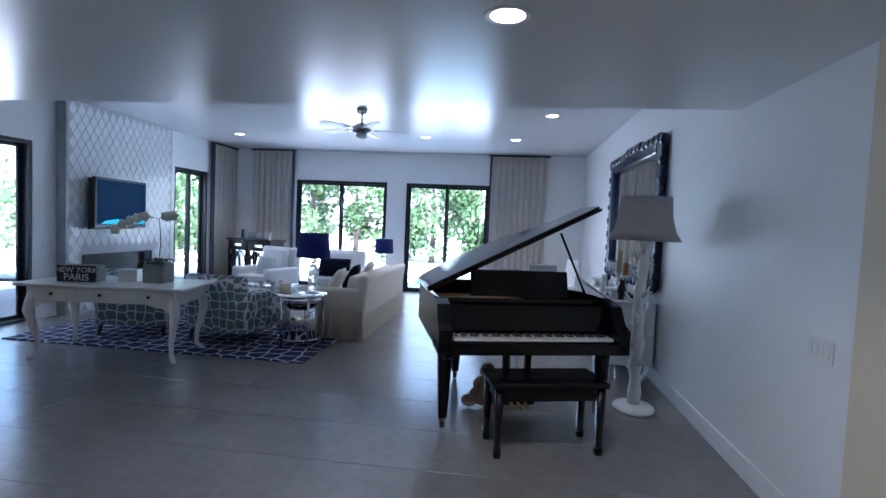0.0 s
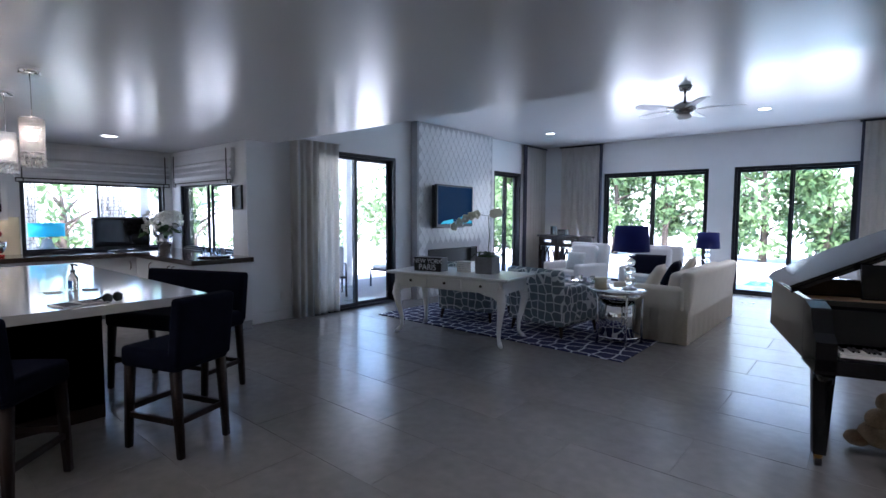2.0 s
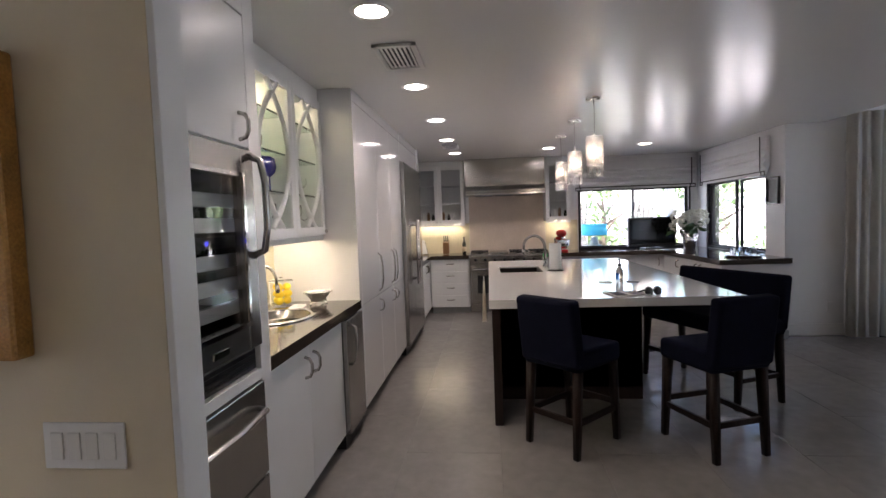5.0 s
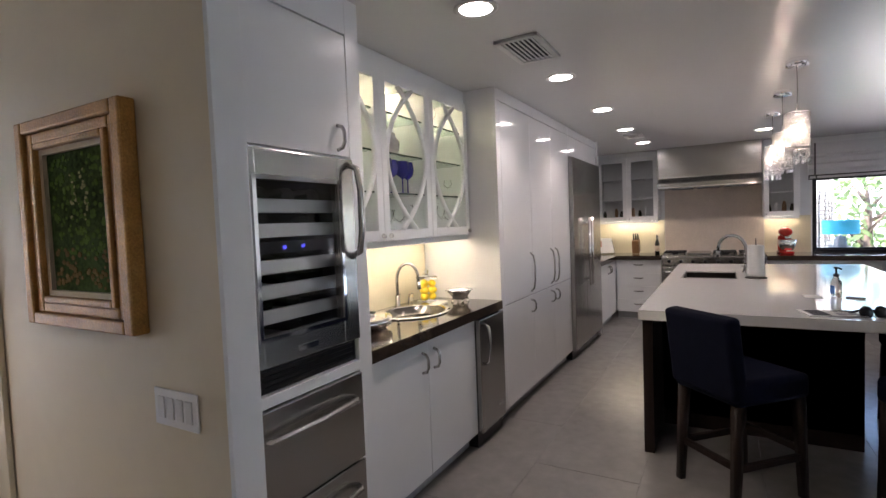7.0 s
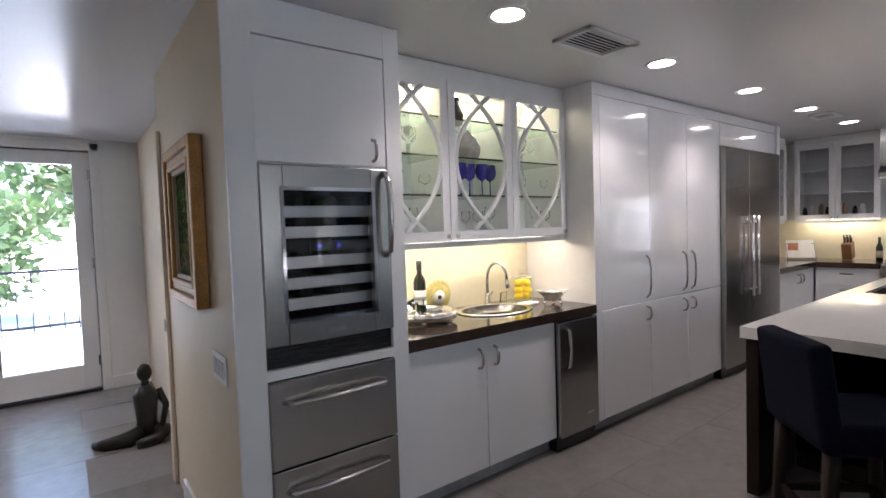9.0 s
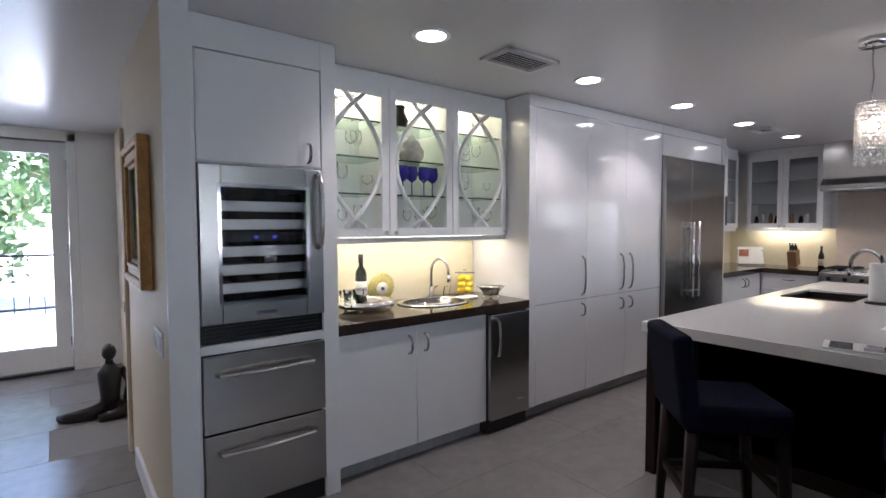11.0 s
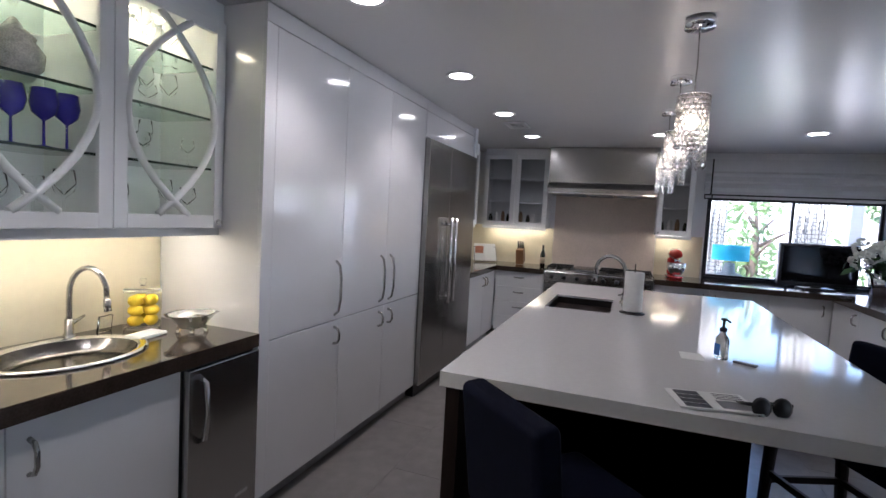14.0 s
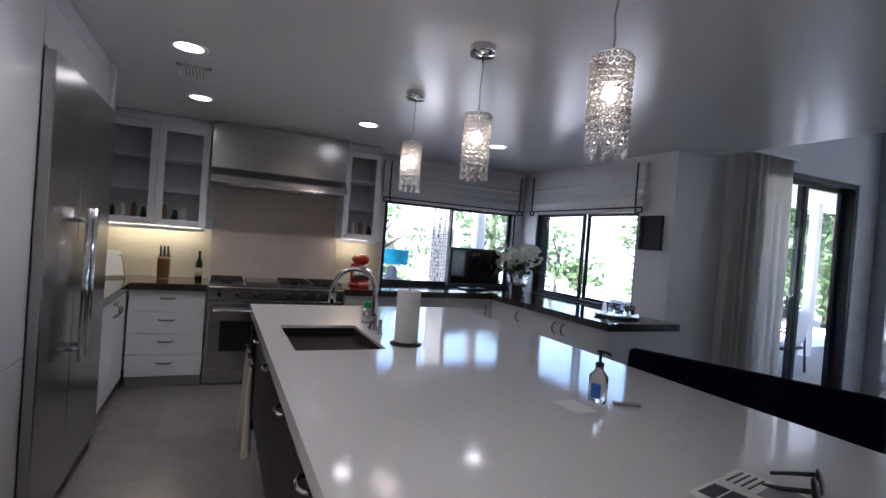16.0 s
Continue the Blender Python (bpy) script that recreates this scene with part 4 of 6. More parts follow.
# base run and peninsula
cabinet("base_cabinet", "white base cabinets under the kitchen window", pose(-7.66, 2.6, 0, 0, 0, -90), 1.695, 0.6, 0.1, 0.86,
        [(0.0, 0.56, 0.1, 0.86, (0.08, 0.74, 0.11, True)), (0.56, 1.13, 0.1, 0.86, (1.07, 0.74, 0.11, True)), (1.13, 1.695, 0.1, 0.86, (1.19, 0.74, 0.11, True))])
cabinet("peninsula_cabinet", "white peninsula base cabinets beside the pier", pose(-5.75, 2.6, 0, 0, 0, 180), 1.9, 0.72, 0.1, 0.86,
        [(0.0, 0.63, 0.1, 0.86, (0.57, 0.76, 0.1, True)), (0.63, 1.26, 0.1, 0.86, (0.7, 0.76, 0.1, True)), (1.26, 1.9, 0.1, 0.86, (1.32, 0.76, 0.1, True))])
c2 = thing("window_counter", "dark polished stone counter below the kitchen windows", "countertop", pose(0, 0, 0.862))
part("stone", slab([(-8.29, 0.9), (-7.61, 0.9), (-7.61, 2.56), (-5.72, 2.56), (-5.72, 3.34), (-8.29, 3.34)], 0, 0.06), M_COUNTER, c2)

# roman blinds
def blind(label, m, w):
    b = thing("roman_blind", label, "blind", m, "roman blinds")
    prof = [(0.0, 2.36), (0.05, 2.36), (0.05, 2.22), (0.075, 2.19), (0.05, 2.16), (0.08, 2.1), (0.05, 2.08), (0.085, 2.02), (0.055, 1.98), (0.055, 1.9), (0.045, 1.9), (0.0, 2.0)]
    part("fabric", moved(slab(prof, 0, w), Matrix(((0, 0, 1, 0), (1, 0, 0, 0), (0, 1, 0, 0), (0, 0, 0, 1)))), M_WHITEFAB, b)
    part("trim", B((0, w, 0.058, 0.064, 1.93, 1.945), (0.06, 0.075, 0.08, 0.088, 1.945, 2.36), (w - 0.075, w - 0.06, 0.08, 0.088, 1.945, 2.36), (0.0, 0.09, 0.058, 0.066, 1.885, 1.897), (w - 0.09, w, 0.058, 0.066, 1.885, 1.897), (0, 0.012, 0.058, 0.066, 1.897, 1.945), (0.078, 0.09, 0.058, 0.066, 1.897, 1.945), (w - 0.012, w, 0.058, 0.066, 1.897, 1.945), (w - 0.09, w - 0.078, 0.058, 0.066, 1.897, 1.945)), M_BLACKPLASTIC, b, "black ribbon trim")
    return b


blind("white roman blind with black ribbon trim", pose(-8.295, 3.3, 0, 0, 0, -90), 1.9)
blind("white roman blind with black trim over the peninsula", pose(-6.2, 3.355, 0, 0, 0, 180), 1.85)

# island
isl = thing("kitchen_island", "kitchen island with espresso base and white quartz top", "island", pose(-3.3, -0.05, 0))
part("base", B((-3.22, -0.55, 0.08, 1.2, 0.1, 0.84)), M_ESPRESSO, isl)
part("plinth", B((-3.18, -0.6, 0.14, 1.15, 0, 0.1)), M_BLACKPLASTIC, isl)
part("end_panel", B((-0.55, -0.02, 0.02, 0.08, 0, 0.84), bevel=0.003), M_ESPRESSO, isl)
part("end_panel", B((-0.62, -0.55, 0.08, 1.2, 0, 0.84), bevel=0.003), M_ESPRESSO, isl)
part("end_panel", B((-3.28, -3.22, 0.02, 1.6, 0, 0.84), bevel=0.003), M_ESPRESSO, isl)
for a, b in ((-1.2, -0.56), (-1.85, -1.2), (-2.55, -1.85), (-3.2, -2.55)):
    d = part("door", B((a + 0.003, b - 0.003, 0.055, 0.079, 0.11, 0.83), bevel=0.002), M_ESPRESSO, isl)
    part("handle", moved(pull(0, 0.72, 0.12, 0, False), pose((a + b) / 2, 0.055, 0, 0, 0, 180)), M_CHROME, d)
sx0, sx1, sy0, sy1 = -2.45, -1.79, 0.12, 0.57
bm = bmesh.new()
grid = [[bm.verts.new((x, y, 0.905)) for y in (0, sy0, sy1, 1.72)] for x in (-3.3, sx0, sx1, 0)]
for i in range(3):
    for j in range(3):
        if (i, j) != (1, 1):
            bm.faces.new((grid[i][j], grid[i + 1][j], grid[i + 1][j + 1], grid[i][j + 1]))
ext = bmesh.ops.extrude_face_region(bm, geom=bm.faces[:])
bmesh.ops.translate(bm, verts=[v for v in ext["geom"] if isinstance(v, bmesh.types.BMVert)], vec=(0, 0, -0.06))
part("worktop", bm, M_QUARTZ, isl, "polished white quartz worktop")
part("sink_basin", B((sx0, sx0 + 0.01, sy0, sy1, 0.68, 0.89), (sx1 - 0.01, sx1, sy0, sy1, 0.68, 0.89), (sx0, sx1, sy0, sy0 + 0.01, 0.68, 0.89), (sx0, sx1, sy1 - 0.01, sy1, 0.68, 0.89), (sx0, sx1, sy0, sy1, 0.67, 0.68)), M_BRONZE, isl, "dark brown sink basin")
faucet("faucet", "brushed nickel arched island faucet", pose(-5.62, 0.6, 0.905, 0, 0, 155), 0.36, 0.26, 0.016)
part("dispenser", lathe([(0, 0), (0.018, 0), (0.012, 0.02), (0.01, 0.08), (0, 0.085)], 12), M_STEEL, None)
disp = bpy.data.objects["dispenser"]
disp.name = "soap_pump"
tagged(disp, "small brushed steel soap pump beside the sink", "soap dispenser").matrix_basis = pose(-5.48, 0.6, 0.905)

cup = thing("brush_cup", "steel cup holding a green scrubbing sponge", "cup", pose(-5.85, 0.63, 0.905))
part("cup", lathe([(0, 0), (0.042, 0), (0.045, 0.1), (0.042, 0.1), (0.039, 0.006), (0, 0.006)], 20), M_STEEL, cup)
part("sponge", moved(B((-0.03, 0.03, -0.014, 0.014, 0, 0.13), bevel=0.006), pose(0, 0, 0.01, 6, 4, 40)), mat("green_sponge", (0.03, 0.32, 0.1), 0.9, vary=0.2, scale=30, bump=0.4, bscale=200), cup)
roll = thing("paper_towel_holder", "white paper towel roll on a dark metal stand", "paper towel", pose(-5.2, 0.66, 0.905))
part("base", lathe([(0, 0), (0.085, 0), (0.085, 0.008), (0.02, 0.014), (0, 0.014)], 28), M_BRONZE, roll)
part("roll", lathe([(0.02, 0.016), (0.062, 0.016), (0.064, 0.02), (0.064, 0.286), (0.062, 0.29), (0.02, 0.29)], 28), M_PAPER, roll)
part("rod", tube(T([(0, 0, 0.01), (0, 0, 0.31)], 0.005, 8), [(0.018 * math.cos(a), 0, 0.328 + 0.018 * math.sin(a)) for a in [k * math.pi / 6 for k in range(12)]], 0.004, 6, True), M_BRONZE, roll)
soap = thing("soap_bottle", "clear hand soap pump bottle with blue label", "bottle", pose(-4.16, 1.06, 0.905, 0, 0, 30))
part("bottle", moved(lathe([(0, 0), (0.03, 0), (0.033, 0.01), (0.033, 0.1), (0.014, 0.125), (0.014, 0.135), (0, 0.135)], 20), Matrix.Diagonal((1.1, 0.75, 1, 1))), M_GLASS, soap)
part("label", B((-0.018, 0.018, -0.0262, -0.0248, 0.02, 0.075)), M_BRICKBLUE, soap)
part("pump", tube(lathe([(0.016, 0.135), (0.017, 0.15), (0.006, 0.155), (0.006, 0.185), (0.014, 0.188), (0.014, 0.197), (0, 0.2)], 14), [(0, 0, 0.192), (0.02, 0, 0.194), (0.042, 0, 0.186)], 0.005, 8), M_BLACKPLASTIC, soap)
tagged(part("paper_sheet", B((-4.2, -4.06, 0.88, 0.98, 0.906, 0.9075)), M_PAPER), "loose white paper sheet on the island", "paper")
tagged(part("pen_case", B((-0.05, 0.05, -0.012, 0.012, 0, 0.01), bevel=0.003), M_GREYINK), "small grey metal case on the island", "case").matrix_basis = pose(-4.1, 1.15, 0.906, 0, 0, 60)
br = thing("brochure", "stack of printed property brochures with small photos", "brochure", pose(-3.46, 0.93, 0.906, 0, 0, -78) @ Matrix.Diagonal((0.95, 0.95, 1, 1)))
part("sheets", B((-0.14, 0.14, -0.1, 0.1, 0, 0.004), (-0.135, 0.145, -0.096, 0.104, 0.004, 0.008)), M_PAPER, br)
part("photo", B((-0.12, -0.01, 0.0, 0.08, 0.008, 0.0088)), M_GREYINK, br)
for k in range(4):
    part("photo", B((0.03, 0.12, -0.085 + 0.046 * k, -0.045 + 0.046 * k, 0.008, 0.0088)), M_INK, br)
for k in range(4):
    part("text_line", B((-0.12, -0.02, -0.08 + 0.018 * k, -0.074 + 0.018 * k, 0.008, 0.0086)), M_INK, br)
sg = thing("sunglasses", "black sunglasses lying on the island", "sunglasses", pose(-3.42, 1.1, 0.906, 0, 0, 112) @ Matrix.Diagonal((1.05, 1.05, 1.0, 1)))
for s in (-1, 1):
    part("lens", moved(lathe([(0, 0), (0.032, 0.001), (0.034, 0.004), (0.024, 0.01), (0, 0.012)], 16), pose(s * 0.034, 0, 0.026, 78)), M_BLACKPLASTIC, sg)
    part("temple", T([(s * 0.066, 0, 0.035), (s * 0.064, 0.05, 0.02), (s * 0.05, 0.1, 0.006)], [0.007, 0.006, 0.005], 6), M_BLACKPLASTIC, sg)
part("bridge", T([(-0.012, 0, 0.034), (0, -0.003, 0.037), (0.012, 0, 0.034)], 0.004, 6), M_BLACKPLASTIC, sg)
for k in range(2):
    tow = thing("dish_towel", "cream dish towel hanging from the island rail", "towel", pose(-5.3 - 0.22 * k, -0.09, 0.07))
    bm = bmesh.new()
    g = [[bm.verts.new(((i / 12 - 0.5) * 0.17 * (0.7 + 0.5 * j / 6), -0.02 - 0.018 * math.sin(i * 1.7 + k) * (0.4 + j / 6), 0.74 - j * 0.075)) for j in range(7)] for i in range(13)]
    for i in range(12):
        for j in range(6):
            bm.faces.new((g[i][j], g[i + 1][j], g[i + 1][j + 1], g[i][j + 1])).smooth = True
    bmesh.ops.solidify(bm, geom=bm.faces[:], thickness=0.006)
    part("cloth", bm, M_SLIP, tow)
    part("rail", T([(-0.12, -0.02, 0.745), (0.12, -0.02, 0.745)], 0.008, 8), M_CHROME, tow)


def stool(label, m, w, d=0.46, back=0.98, splay=0.03):
    s = thing("counter_stool" if w < 0.7 else "counter_bench", label, "stool" if w < 0.7 else "bench", m, "counter seats round the island")
    h = w / 2
    part("seat", B((-h, h, -d / 2, d / 2, 0.53, 0.66), bevel=0.03, seg=3), M_NAVY, s)
    part("backrest", moved(B((-h, h, -0.045, 0.045, 0.0, back - 0.56), bevel=0.025, seg=3), pose(0, -d / 2 + 0.03, 0.56, 7)), M_NAVY, s)
    for sx in (-1, 1):
        for sy in (-1, 1):
            x, y = sx * (h - 0.04), sy * (d / 2 - 0.04)
            part("leg", T([(x, y, 0.54), (x + sx * 0.005, y + sy * splay, 0.0)], [0.034, 0.024], 4), M_ESPRESSO, s)
        part("stretcher", B((sx * (h - 0.035) - 0.012, sx * (h - 0.035) + 0.012, -d / 2 + 0.03, d / 2 - 0.03, 0.2, 0.235), bevel=0.003), M_ESPRESSO, s)
    for sy in (-1, 1):
        part("stretcher", B((-h + 0.05, h - 0.05, sy * (d / 2 - 0.03) - 0.012, sy * (d / 2 - 0.03) + 0.012, 0.2 if sy < 0 else 0.24, 0.235 if sy < 0 else 0.275), bevel=0.003), M_ESPRESSO, s)
    return s


stool("dark navy counter stool turned toward the island corner", pose(-3.1, 0.48, 0, 0, 0, 45), 0.44)
stool("dark navy counter stool angled at the island end", pose(-3.05, 1.34, 0, 0, 0, 110), 0.43)
stool("wide dark navy counter bench along the island side", pose(-4.14, 1.76, 0, 0, 0, 203), 1.05)


def pendant(x):
    p = thing("pendant_lamp", "cylindrical crystal bead pendant lamp with warm bulb", "pendant lamp", pose(x, 0.83, KC), "pendant lamps over the island")
    part("canopy", lathe([(0, 0), (0.062, 0), (0.062, -0.045), (0, -0.045)], 28), M_CHROME, p)
    part("cord", T([(0, 0, -0.045), (0.012, 0, -0.12), (-0.01, 0.004, -0.2), (0.004, 0, -0.27), (0, 0, -0.32)], 0.0035, 6), M_STEEL, p)
    for z in (-0.333, -0.56):
        part("ring", T([(0.061 * math.cos(a), 0.061 * math.sin(a), z) for a in [k * math.pi / 12 for k in range(24)]], 0.005, 6, True), M_CHROME, p)
    bm = bmesh.new()
    for row in range(15):
        for k in range(20):
            a = (k + 0.5 * (row % 2)) * math.pi / 10
            if row > 11 and k % 2:
                continue
            bmesh.ops.create_icosphere(bm, subdivisions=1, radius=0.0095, matrix=Matrix.Translation((0.063 * math.cos(a), 0.063 * math.sin(a), -0.345 - row * 0.0195)))
    for k in range(10):
        a = k * math.pi / 5
        bmesh.ops.create_icosphere(bm, subdivisions=1, radius=0.009, matrix=Matrix.Translation((0.063 * math.cos(a), 0.063 * math.sin(a), -0.642)) @ Matrix.Diagonal((1, 1, 2, 1)))
    part("crystal_strands", bm, M_CRYSTAL, p, "strings of clear crystal beads", "stuff")
    part("bulb", ball(bmesh.new(), (0, 0, -0.45), 0.024, 1, 1, 1.5), M_BULB, p)
    l = new("pendant_light", bpy.data.lights.new("pendant_light", "POINT"))
    l.data.energy, l.data.color, l.data.shadow_soft_size = 0.6, (1, 0.84, 0.66), 0.034
    l.matrix_basis = pose(x, 0.83, KC - 0.45)


for x in (-3.965, -4.885, -5.81):
    pendant(x)


def downlight(x, y, z, power):
    d = thing("downlight", "round white recessed ceiling light, switched on", "ceiling light", pose(x, y, z), "recessed ceiling lights")
    part("trim_ring", lathe([(0.075, 0), (0.1, 0), (0.1, -0.004), (0.092, -0.007), (0.075, -0.004)], 32), M_TRIM, d)
    part("diffuser", lathe([(0, -0.003), (0.076, -0.003), (0.076, -0.0015), (0, -0.0015)], 32), M_LAMPON, d)
    l = new("downlight_beam", bpy.data.lights.new("downlight_beam", "SPOT"))
    l.data.energy, l.data.color, l.data.spot_size, l.data.spot_blend, l.data.shadow_soft_size = power, (1, 0.9, 0.78), radians(125), 0.6, 0.05
    l.matrix_basis = pose(x, y, z - 0.02)


for x, y in ((-2.12, -0.54), (-3.42, -0.53), (-4.64, -0.51), (-5.84, -0.51), (-7.03, -0.49), (-6.97, 0.83), (-6.96, 2.13), (0.52, 2.15), (0.3, -2.9)):
    downlight(x, y, KC, 9 if x > -1 else 3.2)
for x, y in ((-4.55, 8.96), (-0.96, 8.9), (0.64, 8.98), (1.1, 7.0)):
    downlight(x, y, LC, 7)


def vent(x, y, w, d):
    v = thing("ceiling_vent", "white louvred ceiling air vent", "vent", pose(x, y, KC), "ceiling vents")
    part("frame", B((-w / 2, w / 2, -d / 2, -d / 2 + 0.03, -0.018, 0), (-w / 2, w / 2, d / 2 - 0.03, d / 2, -0.018, 0), (-w / 2, -w / 2 + 0.03, -d / 2, d / 2, -0.018, 0), (w / 2 - 0.03, w / 2, -d / 2, d / 2, -0.018, 0), bevel=0.002), M_VENT, v)
    # Dark sheet painted as the shade in the duct behind the slats.
    part("duct_shade", B((-w / 2, w / 2, -d / 2, d / 2, -0.002, -0.001)), M_INK, v)
    n = 7
    for k in range(n):
        s = part("slat", moved(B((-w / 2 + 0.03, w / 2 - 0.03, -0.008, 0.008, -0.001, 0.001)), pose(0, -d / 2 + 0.03 + (d - 0.06) * (k + 0.5) / n, -0.013, -20)), M_TRIM, v)


vent(-2.75, -0.52, 0.42, 0.24)
vent(-6.33, -0.5, 0.3, 0.2)

# things on the kitchen counters
mx = thing("stand_mixer", "red enamel stand mixer with steel bowl", "mixer", pose(-7.98, 1.12, 0.922, 0, 0, -75))
part("foot", B((-0.06, 0.06, -0.14, 0.14, 0, 0.035), bevel=0.015), M_RED, mx)
part("column", B((-0.045, 0.045, -0.14, -0.06, 0.03, 0.24), bevel=0.02), M_RED, mx)
part("head", ball(bmesh.new(), (0, 0.0, 0.29), 0.075, 0.85, 2.2, 0.85, 20, 12), M_RED, mx)
part("bowl", lathe([(0, 0.05), (0.06, 0.05), (0.095, 0.11), (0.105, 0.19), (0.1, 0.19), (0.09, 0.11), (0, 0.06)], 24, at=(0, 0.06, 0)), M_CHROME, mx)
part("band", lathe([(0.03, 0), (0.034, 0), (0.034, 0.03), (0, 0.03)], 16, at=(0, 0.08, 0.2)), M_CHROME, mx)
kb = thing("knife_block", "wooden knife block with black handled knives", "knife block", pose(-8.1, -0.75, 0.922, 0, 0, -90))
part("block", moved(B((-0.05, 0.05, -0.07, 0.07, 0, 0.2), bevel=0.005), pose(0, 0, 0.02, -15)), M_WOOD, kb)
for i in range(3):
    for j in range(2):
        part("knife", T([(-0.03 + 0.03 * i, 0.05 - 0.05 * j, 0.2), (-0.03 + 0.03 * i, 0.08 - 0.05 * j, 0.31 - 0.03 * j)], 0.009, 6), M_BLACKPLASTIC, kb)
bk = thing("cookbook", "open cookbook on a wire stand", "book", pose(-7.98, -1.22, 0.922, 0, 0, -62))
part("stand", T([(-0.15, 0.1, 0.01), (0.15, 0.1, 0.01), (0.15, -0.02, 0.2), (-0.15, -0.02, 0.2)], 0.004, 6, True), M_BRONZE, bk)
for s in (-1, 1):
    pg = part("page_block", moved(B((-0.16, 0.0, -0.012, 0.012, 0, 0.24) if s < 0 else (0.0, 0.16, -0.012, 0.012, 0, 0.24), bevel=0.004), pose(0, 0.06, 0.02, 22, 0, -8 * s)), M_PAPER, bk)
part("photo", moved(B((0.03, 0.14, 0.0122, 0.013, 0.1, 0.2)), pose(0, 0.06, 0.02, 22, 0, -8)), mat("food_photo", (0.5, 0.2, 0.12), 0.5, vary=0.6, scale=30), bk)
ob = thing("olive_oil_bottle", "dark green oil bottle beside the range", "bottle", pose(-8.05, -0.45, 0.922))
part("bottle", lathe([(0, 0), (0.032, 0), (0.032, 0.16), (0.013, 0.22), (0.013, 0.28), (0, 0.28)], 18), M_BOTTLE, ob)
part("label", lathe([(0.0325, 0.04), (0.033, 0.04), (0.033, 0.12), (0.0325, 0.12)], 18), M_CREAM, ob)
cm = thing("coffee_machine", "black and steel coffee machine on the counter", "coffee machine", pose(-6.85, -1.33, 0.922))
part("body", B((-0.13, 0.13, -0.2, 0.15, 0, 0.36), bevel=0.015), M_BLACKPLASTIC, cm)
part("panel", B((-0.12, 0.12, 0.15, 0.165, 0.24, 0.34), bevel=0.004), M_STEEL, cm)
part("drip_tray", B((-0.11, 0.11, 0.15, 0.2, 0, 0.04), bevel=0.006), M_STEEL, cm)
mw = thing("microwave", "built-in steel microwave in a white cabinet", "microwave", pose(-6.88, -1.2, 1.42))
part("cabinet_shell", B((-0.3, 0.3, -0.4, -0.01, 0.0, 0.04), (-0.3, -0.27, -0.4, 0, 0.04, 0.4), (0.27, 0.3, -0.4, 0, 0.04, 0.4), (-0.3, 0.3, -0.4, 0, 0.4, KC - 1.424)), M_CABSATIN, mw)
part("body", B((-0.27, 0.27, -0.38, 0.02, 0.04, 0.4), bevel=0.004), M_STEEL, mw)
part("door_window", B((-0.24, 0.1, 0.02, 0.026, 0.09, 0.35), bevel=0.001), M_BLACKPLASTIC, mw)
part("handle", T([(0.14, 0.02, 0.08), (0.14, 0.06, 0.1), (0.14, 0.06, 0.34), (0.14, 0.02, 0.36)], 0.01, 8), M_CHROME, mw)

ktv = thing("television", "small black television on the kitchen counter", "television", pose(-8.05, 2.55, 0.922, 0, 0, -78))
part("screen", B((-0.4, 0.4, -0.03, 0.03, 0.04, 0.5), bevel=0.008), M_BLACKPLASTIC, ktv)
part("display", B((-0.37, 0.37, 0.03, 0.032, 0.08, 0.47)), M_PIANO, ktv)
part("base", B((-0.16, 0.16, -0.09, 0.09, 0, 0.02), (-0.05, 0.05, -0.02, 0.02, 0.02, 0.06), bevel=0.004), M_BLACKPLASTIC, ktv)
fl = thing("flower_vase", "white hydrangeas in a mirrored square vase", "flowers", pose(-7.85, 3.05, 0.922) @ Matrix.Diagonal((1.3, 1.3, 1.2, 1)))
part("vase", moved(lathe([(0, 0), (0.07, 0), (0.11, 0.2), (0.1, 0.2), (0, 0.02)], 4), pose(0, 0, 0, 0, 0, 45)), M_CHROME, fl)
bm = bmesh.new()
rr = random.Random(8)
for k in range(9):
    a, r0 = k * 0.78, 0.12 if k else 0
    c = (r0 * math.cos(a) * 1.15, r0 * math.sin(a) * 1.15, 0.3 + 0.06 * (k % 3) + (0.1 if k == 0 else 0))
    for q in range(42):
        u, v = rr.uniform(0, 6.28), rr.uniform(-1, 1)
        w = math.sqrt(1 - v * v)
        p = Vector((c[0] + 0.075 * w * math.cos(u), c[1] + 0.075 * w * math.sin(u), c[2] + 0.07 * v))
        bmesh.ops.create_icosphere(bm, subdivisions=1, radius=0.019, matrix=Matrix.Translation(p) @ Euler((u, v, u)).to_matrix().to_4x4() @ Matrix.Diagonal((1, 1, 0.4, 1)))
part("blossoms", bm, M_PETAL, fl, "round white hydrangea heads", "stuff")
me = leaves(60, lambda g: (g.normal(0, 0.1), g.normal(0, 0.1), g.uniform(0.2, 0.32)), 0.05, 4)
me.materials.append(M_DARKLEAF)
lv = new("foliage", me)
lv.parent = fl
tr = thing("glass_tray", "round steel tray of glasses on the peninsula", "tray", pose(-6.1, 3.0, 0.922))
part("tray", lathe([(0, 0.003), (0.19, 0.003), (0.21, 0.03), (0.2, 0.03), (0.185, 0.01), (0, 0.01)], 32), M_CHROME, tr)
for k in range(6):
    g = tagged(part("tumbler", lathe([(0, 0), (0.03, 0), (0.035, 0.1), (0.032, 0.1), (0.028, 0.01), (0, 0.01)], 14), M_THIN), "clear tumbler on the peninsula tray", "glass", "tumblers on the peninsula")
    g.matrix_basis = pose(-6.1 + 0.11 * math.cos(k), 3.0 + 0.11 * math.sin(k), 0.934)
